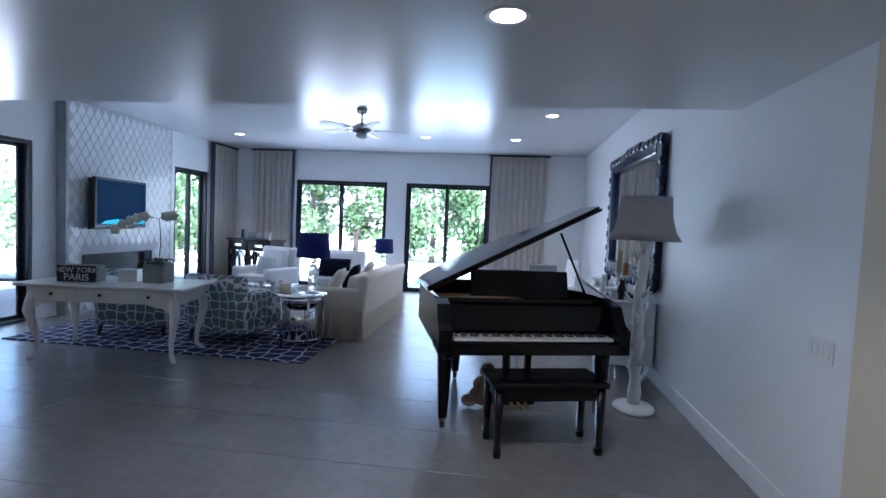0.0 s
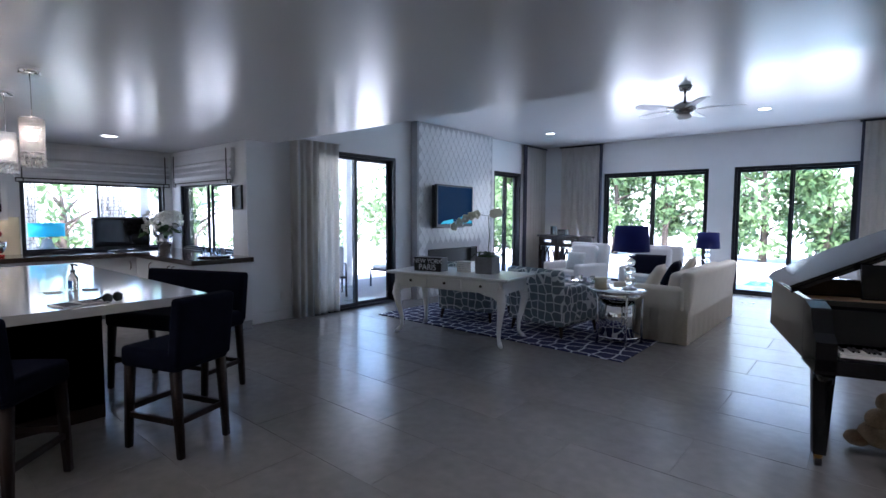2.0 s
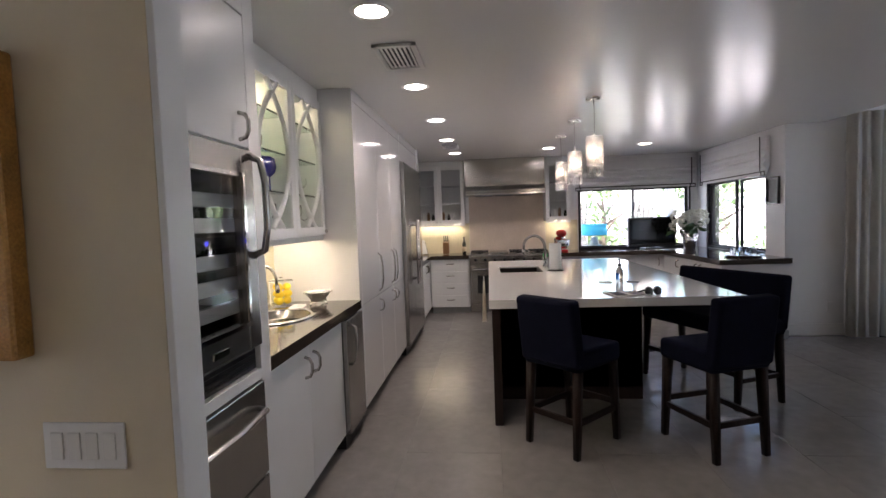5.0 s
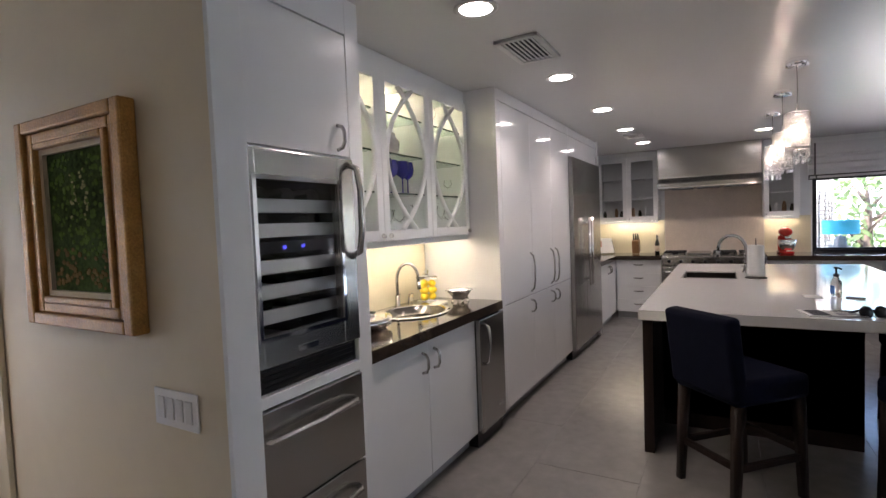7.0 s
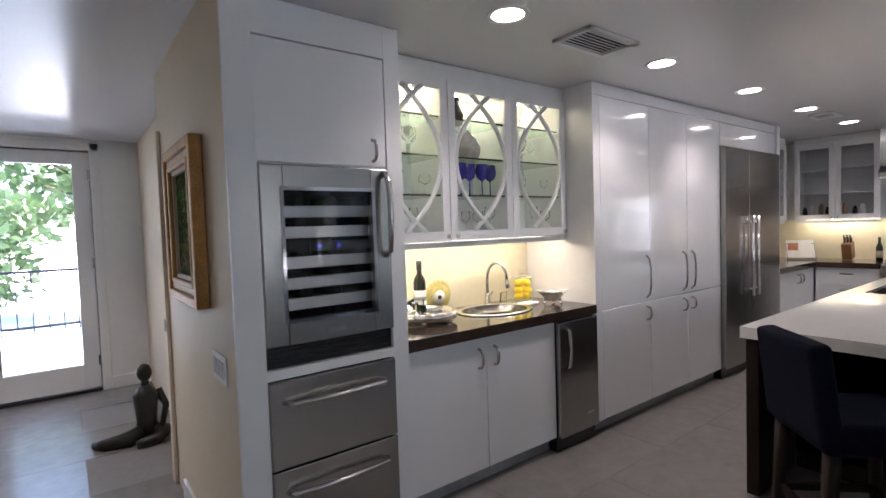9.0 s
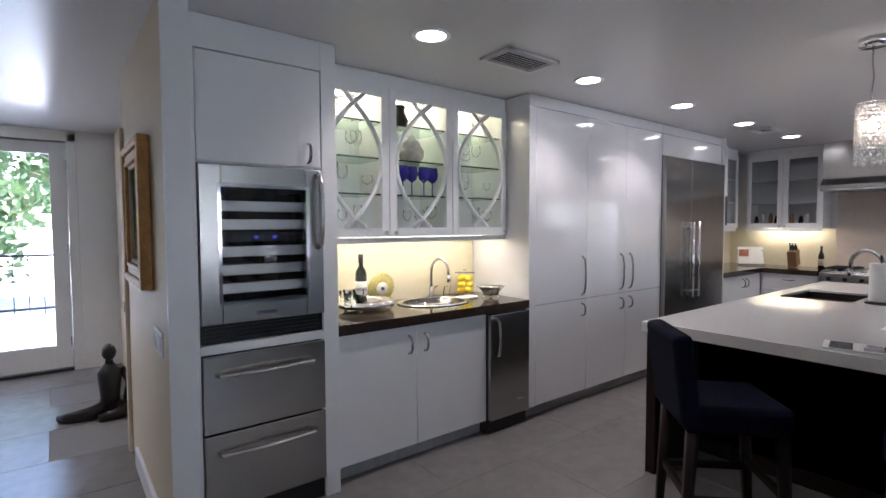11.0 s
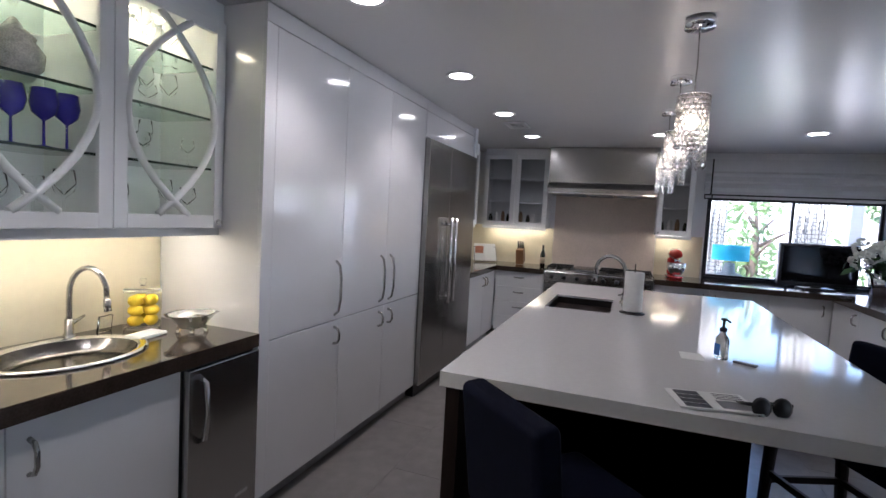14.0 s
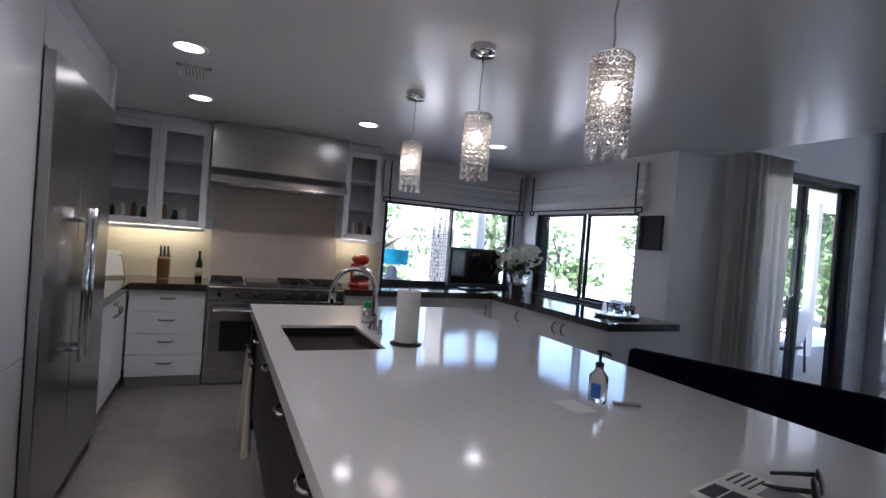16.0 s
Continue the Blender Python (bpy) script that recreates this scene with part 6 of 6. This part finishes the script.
for k in range(5):
    bl = part("blade", slab([(0.18, -0.05), (0.3, -0.065), (0.62, -0.07), (0.66, 0), (0.62, 0.07), (0.3, 0.065), (0.18, 0.05)], -0.006, 0.002), M_TRIM, fan)
    bl.matrix_basis = pose(0, 0, -0.28, 0, 0, 72 * k + 15) @ pose(0, 0, 0, 10)
    part("blade_iron", B((0.1, 0.24, -0.02, 0.02, -0.014, -0.007), bevel=0.003), M_STEEL, bl)

# grand piano
PM = pose(0.82, 3.72, 0, 0, 0, 16)
pi = thing("grand_piano", "glossy black grand piano with its lid raised", "piano", PM)
case = [(-0.74, 0.28), (0.74, 0.28), (0.74, 0.62), (0.71, 0.8), (0.6, 0.98), (0.42, 1.14), (0.26, 1.3), (0.16, 1.44), (0.02, 1.55), (-0.2, 1.6), (-0.5, 1.58), (-0.68, 1.5), (-0.74, 1.36)]
inner = [(x * 0.955, 0.3 + (y - 0.3) * 0.965) for x, y in case]
bm = slab(case, 0.62, 0.7)
n = len(case)
vo = [[bm.verts.new((x, y, z)) for x, y in o] for o, z in ((case, 0.7), (case, 0.98), (inner, 0.98), (inner, 0.7))]
for a, b in zip(vo, vo[1:]):
    for i in range(n):
        j = (i + 1) % n
        bm.faces.new((a[i], a[j], b[j], b[i]))
part("rim", bm, M_PIANO, pi)
part("soundboard", slab(inner, 0.82, 0.84), M_GOLD, pi, "gilded iron frame")
part("key_bed", B((-0.74, 0.74, -0.02, 0.3, 0.6, 0.69), bevel=0.006), M_PIANO, pi)
for sx in (-1, 1):
    a = sorted((sx * 0.64, sx * 0.74))
    part("cheek", moved(slab([(-0.02, 0.62), (0.3, 0.62), (0.3, 0.98), (0.14, 0.95), (0.06, 0.82), (-0.02, 0.78)], a[0], a[1]), Matrix(((0, 0, 1, 0), (1, 0, 0, 0), (0, 1, 0, 0), (0, 0, 0, 1)))), M_PIANO, pi)
part("fallboard", moved(B((-0.64, 0.64, -0.012, 0.012, 0, 0.2), bevel=0.004), pose(0, 0.18, 0.74, -12)), M_PIANO, pi)
for k in range(52):
    part("white_key", B((-0.62 + k * 0.02385, -0.62 + (k + 1) * 0.02385 - 0.001, 0.01, 0.16, 0.7, 0.722)), M_IVORY, pi)
    if k % 7 in (0, 2, 3, 5, 6) and k < 51:
        part("black_key", B((-0.62 + (k + 1) * 0.02385 - 0.006, -0.62 + (k + 1) * 0.02385 + 0.006, 0.065, 0.16, 0.722, 0.734)), M_BLACKPLASTIC, pi)
part("music_desk", moved(B((-0.42, 0.42, -0.01, 0.01, 0, 0.22), bevel=0.005), pose(0, 0.45, 0.97, -14)), M_PIANO, pi)
part("lid", moved(slab([(x, y) for x, y in case if y > 0.5] and [(-0.76, 0.55), (0.76, 0.55)] + [(x * 1.025, y * 1.01) for x, y in case[2:]], 0.0, 0.022), Matrix.Translation((-0.74, 0, 0.985)) @ Matrix.Rotation(radians(-26.5), 4, "Y") @ Matrix.Diagonal((1.1, 1, 1, 1)) @ Matrix.Translation((0.74, 0, 0))), M_PIANO, pi)
part("lid_flap", moved(slab([(-0.75, 0.56), (0.75, 0.56), (0.75, 0.9), (-0.75, 0.9)], 0.026, 0.046), Matrix.Translation((-0.74, 0, 0.985)) @ Matrix.Rotation(radians(-26.5), 4, "Y") @ Matrix.Diagonal((1.1, 1, 1, 1)) @ Matrix.Translation((0.74, 0, 0))), M_PIANO, pi)
part("lid_prop", T([(0.68, 0.66, 0.95), (0.42, 0.68, 1.51)], 0.011, 8), M_PIANO, pi)
for x, y in ((-0.66, 0.16), (0.6, 0.16), (-0.35, 1.35)):
    lg = part("leg", T([(x, y, 0.63), (x, y, 0.5), (x, y, 0.08)], [0.075, 0.068, 0.045], 4), M_PIANO, pi)
    part("caster", moved(lathe([(0, -0.015), (0.03, -0.015), (0.03, 0.015), (0, 0.015)], 16), pose(x, y, 0.032, 0, 90)), M_BRONZE, lg)
    part("ferrule", T([(x, y, 0.1), (x, y, 0.04)], [0.03, 0.02], 10), M_GOLD, lg)
part("pedal_lyre", B((-0.12, -0.07, 0.42, 0.47, 0.16, 0.62), (0.07, 0.12, 0.42, 0.47, 0.16, 0.62), (-0.15, 0.15, 0.38, 0.5, 0.08, 0.16), bevel=0.006), M_PIANO, pi)
for x in (-0.06, 0, 0.06):
    part("pedal", T([(x, 0.4, 0.11), (x, 0.33, 0.1), (x, 0.28, 0.09)], [0.008, 0.012, 0.014], 8), M_GOLD, pi)
    part("pedal_rod", T([(x, 0.44, 0.16), (x, 0.44, 0.62)], 0.004, 6), M_GOLD, pi)

bn = thing("piano_bench", "black lacquered piano bench", "bench", pose(0.87, 3.52, 0, 0, 0, 16))
part("seat", B((-0.41, 0.41, -0.19, 0.19, 0.47, 0.51), bevel=0.012, seg=3), M_PIANO, bn)
part("apron", B((-0.37, 0.37, -0.16, 0.16, 0.38, 0.47), bevel=0.003), M_PIANO, bn)
for sx in (-1, 1):
    for sy in (-1, 1):
        part("leg", T([(sx * 0.36, sy * 0.15, 0.46), (sx * 0.36, sy * 0.15, 0.06), (sx * 0.36, sy * 0.15, 0.05), (sx * 0.36, sy * 0.15, 0.0)], [0.036, 0.028, 0.034, 0.03], 4), M_PIANO, bn)
bm = bmesh.new()
for c, r, sc in (((0, 0, 0.1), 0.13, (1.2, 0.8, 0.72)), ((-0.04, -0.02, 0.2), 0.09, (1, 0.8, 0.8)), ((0.12, 0.03, 0.06), 0.08, (1.2, 1, 0.7)), ((-0.15, 0.02, 0.05), 0.07, (1, 1, 0.7)), ((0.0, 0, 0.3), 0.07, (1, 1, 1))):
    ball(bm, c, r, *sc, 14, 10)
tagged(part("plush_toy", bm, mat("worn_plush", (0.32, 0.22, 0.13), 0.95, vary=0.4, scale=12, bump=0.8, bscale=120)), "worn brown plush toy heap under the piano", "toy").matrix_basis = pose(0.46, 4.2, 0.01, 0, 0, 20)

fl = thing("floor_lamp", "white coral-shaped floor lamp with grey flared shade", "floor lamp", pose(1.73, 4.45, 0))
part("base", lathe([(0, 0), (0.17, 0), (0.18, 0.02), (0.16, 0.045), (0.06, 0.06), (0, 0.06)], 28), M_WHITE, fl)
rr = random.Random(5)
part("stem", T([(0.012 * rr.uniform(-1, 1), 0.012 * rr.uniform(-1, 1), 0.05 + 0.11 * k) for k in range(14)], [0.05, 0.06, 0.042, 0.055, 0.04, 0.058, 0.042, 0.055, 0.04, 0.052, 0.038, 0.045, 0.03, 0.02], 9), M_WHITE, fl)
for k in range(16):
    a, z = k * 2.4, 0.25 + 0.075 * k
    c, s, l = math.cos(a), math.sin(a), rr.uniform(0.07, 0.13)
    part("coral_branch", tube(T([(0.03 * c, 0.03 * s, z), (l * 0.7 * c, l * 0.7 * s, z + 0.04), (l * c, l * s, z + 0.1)], [0.022, 0.016, 0.006], 7), [(l * 0.6 * c, l * 0.6 * s, z + 0.03), (l * c - 0.03 * s, l * s + 0.03 * c, z + 0.05)], [0.013, 0.005], 6), M_WHITE, fl)
part("shade", lathe([(0.29, 1.48), (0.3, 1.48), (0.25, 1.56), (0.22, 1.68), (0.21, 1.85), (0.2, 1.85), (0.21, 1.68), (0.24, 1.56), (0.29, 1.48)], 40), M_SHADE, fl)
part("spider", T([(-0.21, 0, 1.83), (0.21, 0, 1.83)], 0.004, 6), M_CHROME, fl)

mi = thing("wall_mirror", "large wall mirror in a carved navy frame", "mirror", pose(2.148, 6.55, 1.75, 0, 0, 90))
W2, H2 = 1.25, 0.8
part("mirror_glass", B((-W2 + 0.16, W2 - 0.16, 0.01, 0.02, -H2 + 0.16, H2 - 0.16)), M_MIRROR, mi)
for bx in ((-W2, -W2 + 0.18, 0, 0.08, -H2, H2), (W2 - 0.18, W2, 0, 0.08, -H2, H2), (-W2 + 0.18, W2 - 0.18, 0, 0.08, H2 - 0.18, H2), (-W2 + 0.18, W2 - 0.18, 0, 0.08, -H2, -H2 + 0.18)):
    part("frame_bar", B(bx, bevel=0.03, seg=3), M_MIRRORFRAME, mi)
bm = bmesh.new()
for k in range(26):
    x = -W2 + 0.05 + k * (2 * W2 - 0.1) / 25
    for s in (-1, 1):
        ball(bm, (x, 0.05, s * (H2 - 0.02 + (0.03 if abs(x) < 0.35 and s > 0 else 0))), 0.055 + 0.02 * (k % 2), 1, 0.7, 0.9, 8, 6)
for k in range(16):
    z = -H2 + 0.05 + k * (2 * H2 - 0.1) / 15
    for s in (-1, 1):
        ball(bm, (s * (W2 - 0.02), 0.05, z), 0.05 + 0.02 * (k % 2), 0.9, 0.7, 1, 8, 6)
part("carving", bm, M_MIRRORFRAME, mi, "carved leaf scrolls")

sb = thing("sideboard", "white sideboard on clear feet below the mirror", "sideboard", pose(1.9, 6.3, 0, 0, 0, 90))
part("body", B((-1.0, 1.0, -0.22, 0.22, 0.16, 0.82), bevel=0.004), M_CAB, sb)
part("top", B((-1.03, 1.03, -0.23, 0.25, 0.82, 0.85), bevel=0.004), M_MIRROR, sb)
for k in range(4):
    x = -0.75 + 0.5 * k
    d = part("door", B((x - 0.245, x + 0.245, 0.22, 0.24, 0.17, 0.81), bevel=0.003), M_CAB, sb)
    part("knob", ball(bmesh.new(), (x + 0.18, 0.255, 0.5), 0.015), M_CRYSTAL, d)
for sx in (-0.93, 0.93):
    for y in (-0.17, 0.17):
        part("foot", B((sx - 0.03, sx + 0.03, y - 0.03, y + 0.03, 0, 0.16), bevel=0.004), M_GLASS, sb)
rr = random.Random(11)
for k in range(2):
    cs = thing("candlestick", "white turned candlestick with a cream candle", "candlestick", pose(1.86, 5.6 + 0.3 * k, 0.851))
    part("stick", lathe([(0, 0), (0.06, 0), (0.05, 0.02), (0.02, 0.05), (0.04, 0.1), (0.02, 0.15), (0.035, 0.2), (0.045, 0.22), (0, 0.22)], 20), M_WHITE, cs)
    part("candle", lathe([(0, 0.22), (0.03, 0.22), (0.03, 0.36 + 0.12 * k), (0, 0.36 + 0.12 * k)], 16), M_WAX if k else M_GOLD, cs)
for k in range(9):
    y, s = 5.45 + 0.17 * k, rr.uniform(0.05, 0.11)
    kind = k % 3
    if kind == 0:
        o = tagged(part("vase", lathe([(0, 0), (0.03, 0), (0.05, s), (0.02, s * 2), (0.03, s * 2.4), (0.022, s * 2.4), (0, s * 0.5)], 18), (M_BRONZE, M_CHROME, M_WHITE)[k // 3]), "small vase among ornaments on the sideboard", "vase", "ornaments on the sideboard")
    elif kind == 1:
        o = tagged(part("standing_photo", B((-s, s, -0.01, 0.01, 0, s * 2.4), bevel=0.004), M_CHROME), "silver photo frame on the sideboard", "frame", "ornaments on the sideboard")
    else:
        o = tagged(part("ornament_bowl", lathe([(0, 0), (0.03, 0), (s, 0.06), (s * 0.92, 0.06), (0, 0.012)], 20), M_WHITE), "shallow white bowl on the sideboard", "bowl", "ornaments on the sideboard")
    o.matrix_basis = pose(1.8 + 0.08 * (k % 2), y, 0.851, 0, 0, 70)

# dining corner behind the piano
dt = thing("dining_table", "round glass dining table near the patio doors", "table", pose(1.0, 9.35, 0))
part("tabletop", lathe([(0, 0.735), (0.55, 0.735), (0.56, 0.742), (0.55, 0.75), (0, 0.75)], 40), M_GLASS, dt)
part("pedestal", lathe([(0, 0), (0.28, 0), (0.26, 0.03), (0.07, 0.08), (0.06, 0.6), (0.2, 0.73), (0, 0.735)], 28), M_WHITE, dt)


def dining_chair(label, m, fabric):
    c = thing("dining_chair", label, "chair", m, "dining chairs")
    part("seat", B((-0.24, 0.24, -0.24, 0.24, 0.4, 0.48), bevel=0.03, seg=3), fabric, c)
    part("backrest", moved(B((-0.23, 0.23, -0.03, 0.03, 0, 0.5), bevel=0.028, seg=3), pose(0, -0.22, 0.46, 8)), fabric, c)
    for sx in (-1, 1):
        for sy in (-1, 1):
            part("leg", T([(sx * 0.2, sy * 0.2, 0.42), (sx * 0.21, sy * 0.22, 0)], [0.024, 0.015], 8), M_ESPRESSO, c)


dining_chair("white upholstered dining chair at the glass table", pose(0.35, 9.0, 0, 0, 0, -60), M_WHITEFAB)
dining_chair("white upholstered dining chair by the curtain", pose(1.6, 9.7, 0, 0, 0, 110), M_WHITEFAB)
dining_chair("grey upholstered dining chair near the sideboard", pose(1.15, 8.55, 0, 0, 0, 5), M_GREYINK)

# ---- outside ----
tagged(part("ground", B((-400, 400, -400, 400, -0.4, -0.14)), M_PATIO), "pale sunlit ground around the house", "ground", kind="structure")
tagged(part("pavement", B((-40, 30, 11.1, 12.6, -0.13, -0.02), (-40, -8.5, -30, 11.1, -0.13, -0.02), (-8.5, -6.1, 3.57, 11.1, -0.13, -0.02), (-40, -1.9, 12.6, 19, -0.13, -0.02), (6, 30, 12.6, 19, -0.13, -0.02), (-1.9, 6, 14.6, 19, -0.13, -0.02)), M_PATIO), "pale concrete patio", "patio", kind="structure")
tagged(part("water", B((-1.88, 5.98, 12.62, 14.58, -0.13, -0.08)), M_POOL), "bright turquoise swimming pool", "pool", kind="structure")
tagged(part("trim", B((-6.2, 3, 11.1, 11.9, 2.62, 2.78), (-8.6, -6.15, 3.7, 12.3, 2.62, 2.78), (-9.9, -8.62, -3, 4.6, 2.62, 2.78)), M_TRIM), "white eaves above the patio doors", "roof", kind="structure")
tagged(part("pavement", B((-2, 3, -9.5, -5.02, -0.13, -0.03)), M_DECK), "blue-grey boarded porch", "porch", kind="structure")
tagged(part("trim", B((-2.2, 3.2, -7.2, -5.02, 2.7, 2.85)), M_TRIM), "white porch roof", "roof", kind="structure")


def tree(label, x, y, h, r, seed, count=2600, size=0.14):
    t = thing("tree", label, "tree", pose(x, y, -0.1), "garden trees")
    g = np.random.default_rng(seed)
    bm = T([(0, 0, 0), (0.05, 0.02, h * 0.3), (-0.03, 0.05, h * 0.6), (0.02, 0, h * 0.85)], [0.14, 0.11, 0.07, 0.02], 8)
    for k in range(6):
        a = k * 1.05 + seed
        z = h * (0.2 + 0.1 * k)
        tube(bm, [(0, 0, z), (0.5 * r * math.cos(a), 0.5 * r * math.sin(a), z + 0.3), (0.85 * r * math.cos(a), 0.85 * r * math.sin(a), z + 0.5)], [0.05, 0.03, 0.01], 6)
    part("trunk", bm, M_BARK, t)
    centres = [(g.normal(0, 0.45) * r, g.normal(0, 0.45) * r, g.uniform(0.12, 0.95) * h, g.uniform(0.3, 0.55) * r) for _ in range(16)]
    def spot(q):
        c = centres[q.integers(16)]
        v = q.normal(size=3)
        v /= np.linalg.norm(v)
        k = c[3] * q.uniform(0.6, 1.1)
        return c[0] + v[0] * k, c[1] + v[1] * k, max(0.1, c[2] + v[2] * k)
    me = leaves(count, spot, size, seed + 50)
    me.materials.append(M_LEAF)
    o = new("crown", me)
    o.parent = t
    return t


for k in range(13):
    tree("leafy green garden tree beyond the patio", -13 + k * 1.75, 20.5 + 0.7 * (k % 3), 4.6 + 0.9 * ((k * 5) % 4) / 3, 1.5, 20 + k)
for k in range(7):
    tree("leafy green tree beside the house", -13.2 - 0.8 * (k % 2), 0.5 + k * 2.6, 2.0 + 0.5 * (k % 3), 0.9, 60 + k, 900, 0.1)
for k in range(3):
    tree("leafy green tree beyond the kitchen patio", -10.5 - k * 1.6, 14.5 + (k % 2), 4.2, 1.3, 90 + k, 1800)
tree("dense green shrub on the porch", 0.72, -6.3, 2.0, 0.5, 120, 2600, 0.06)
tree("leafy tree beyond the porch", -1.0, -12.0, 4.0, 1.6, 121, 2600)
tree("leafy tree beyond the porch", 1.8, -13.0, 4.4, 1.6, 122, 2600)
# Added white wall, standing in for the overexposed brightness beyond the kitchen windows.
tagged(part("white_view_wall", B((-16.2, -16, -6, 20, -0.14, 1.9), (-16.24, -15.96, -6, 20, 1.9, 1.98)), M_TRIM), "added white wall with a flat coping, standing in for the overexposed view", "garden wall")
rl = thing("porch_railing", "black metal railing at the porch edge", "railing", pose(-2, -9.3, -0.03))
for z in (0.1, 1.0):
    part("rail", B((0, 5, -0.02, 0.02, z, z + 0.04)), M_BLACK, rl)
for k in range(26):
    part("baluster", B((0.2 * k - 0.008, 0.2 * k + 0.008, -0.008, 0.008, 0, 1.0)), M_BLACK, rl)
ol = thing("patio_lamp", "slate-based patio lamp with a turquoise drum shade", "lamp", pose(-9.25, 1.9, 0.72))
part("base", lathe([(0, 0), (0.14, 0), (0.26, 0.06), (0.24, 0.16), (0.08, 0.24), (0.06, 0.36), (0, 0.36)], 28), M_SLATE, ol)
part("shade", lathe([(0.22, 0.4), (0.225, 0.4), (0.225, 0.6), (0.22, 0.6), (0.22, 0.4)], 32), M_CYAN, ol)
part("neck", T([(0, 0, 0.34), (0, 0, 0.5)], 0.015, 8), M_CHROME, ol)
tbl = thing("patio_table", "white patio table outside the kitchen window", "table", pose(-9.25, 1.9, 0))
part("tabletop", B((-0.35, 0.35, -0.7, 0.7, 0.68, 0.718), bevel=0.008), M_TRIM, tbl)
for sx in (-0.3, 0.3):
    for sy in (-0.62, 0.62):
        part("leg", B((sx - 0.03, sx + 0.03, sy - 0.03, sy + 0.03, -0.02, 0.68)), M_TRIM, tbl)
M_PCURT = pattern("grey_scroll_outdoor_fabric", (0.6, 0.6, 0.58), (0.12, 0.12, 0.12), 16, 0.06)
for y in (1.55, 2.85):
    c = thing("patio_curtain", "grey scroll-patterned outdoor curtain on the patio", "curtain", pose(-10.2, y, -0.02))
    bm = bmesh.new()
    g = [[bm.verts.new((0.05 * math.sin(i * 1.2), i / 24 * 0.42, j * 2.6)) for j in (0, 1)] for i in range(25)]
    for i in range(24):
        bm.faces.new((g[i][0], g[i + 1][0], g[i + 1][1], g[i][1])).smooth = True
    bmesh.ops.solidify(bm, geom=bm.faces[:], thickness=0.005)
    part("fabric", bm, M_PCURT, c)
for x, y in ((-9.4, 3.3), (-9.4, -0.2), (-7.9, 6.6), (-7.9, 9.0)):
    tagged(part("patio_post", B((x - 0.07, x + 0.07, y - 0.07, y + 0.07, -0.02, 2.62), bevel=0.006), M_TRIM), "square white patio post", "post", "patio posts")


def patio_chair(m):
    c = thing("patio_chair", "dark framed patio chair with white cushion", "chair", m, "patio chairs")
    part("cushion", B((-0.25, 0.25, -0.25, 0.25, 0.38, 0.46), bevel=0.03), M_WHITEFAB, c)
    part("back_cushion", moved(B((-0.24, 0.24, -0.04, 0.04, 0, 0.5), bevel=0.03), pose(0, -0.24, 0.44, 12)), M_WHITEFAB, c)
    for sx in (-1, 1):
        part("side_frame", T([(sx * 0.28, 0.25, 0), (sx * 0.28, 0.25, 0.6), (sx * 0.28, -0.26, 0.6), (sx * 0.28, -0.3, 0)], 0.018, 8), M_BLACK, c)
    part("seat_frame", B((-0.27, 0.27, -0.26, 0.26, 0.34, 0.38), bevel=0.004), M_BLACK, c)


for m in (pose(-7.2, 5.6, -0.02, 0, 0, 60), pose(-7.3, 7.2, -0.02, 0, 0, 100), pose(-7.5, 4.7, -0.02, 0, 0, 20), pose(-9.5, 5.2, -0.02, 0, 0, 150), pose(-10.4, 6.1, -0.02, 0, 0, -60)):
    patio_chair(m)

# ---- pieces of the setting ----
def tile_mesh(w, d, h, name):
    bm = B((0, w, 0, d, 0, h), bevel=0.0012, seg=1)
    me = bpy.data.meshes.new(name)
    bmesh.ops.recalc_face_normals(bm, faces=bm.faces)
    bm.to_mesh(me)
    bm.free()
    return me


TW, TD, GAP = 1.2, 0.6, 0.003
tm = tile_mesh(TW - GAP, TD - GAP, 0.0028, "tile")
tm.materials.append(M_TILE)
row = 0
y = -4.8
while y < 10.9:
    x = -8.3 - (row % 2) * 0.6
    while x < 2.1:
        inside = (y >= 3.0 and x > -6.6) or (y < 3.3 and y > -1.7) or (y <= -1.6 and x > -1.3)
        if inside:
            o = new("tile", tm)
            o.parent = floor
            o.matrix_basis = pose(x, y, -0.0029)
        x += TW
    y += TD
    row += 1

# arabesque tiles of the fireplace wall, each a small lantern shape
half = [(0.0, -0.115), (0.02, -0.09), (0.03, -0.065), (0.055, -0.045), (0.07, 0.0), (0.055, 0.045), (0.03, 0.065), (0.02, 0.09), (0.0, 0.115)]
shape = [(a * 0.9, b * 0.9) for a, b in half + [(-a, b) for a, b in half[1:-1]][::-1]]
bm = moved(slab(shape, 0, 0.006), Matrix(((0, 0, 1, 0), (1, 0, 0, 0), (0, 1, 0, 0), (0, 0, 0, 1))))
am = bpy.data.meshes.new("wall_tile")
bmesh.ops.recalc_face_normals(bm, faces=bm.faces)
bm.to_mesh(am)
am.materials.append(M_PEARL)
rest = bmesh.new()
count = 0
for r in range(26):
    for k in range(16):
        yy, zz = 6.42 + 0.146 * k + 0.073 * (r % 2), 0.12 + 0.118 * r
        if yy > 8.48 or zz > 2.96 or (6.53 < yy < 8.11 and 0.2 < zz < 0.98):
            continue
        if count < 290:
            o = new("wall_tile", am)
            o.parent = breast
            o.matrix_basis = pose(-5.64, yy, zz)
            count += 1
        else:
            rest.from_mesh(am)
            new_vs = list(rest.verts)[-len(am.vertices):]
            bmesh.ops.translate(rest, verts=new_vs, vec=(-5.64, yy, zz))
part("wall_tiles", rest, M_PEARL, breast, "pearl arabesque tiles", "stuff")
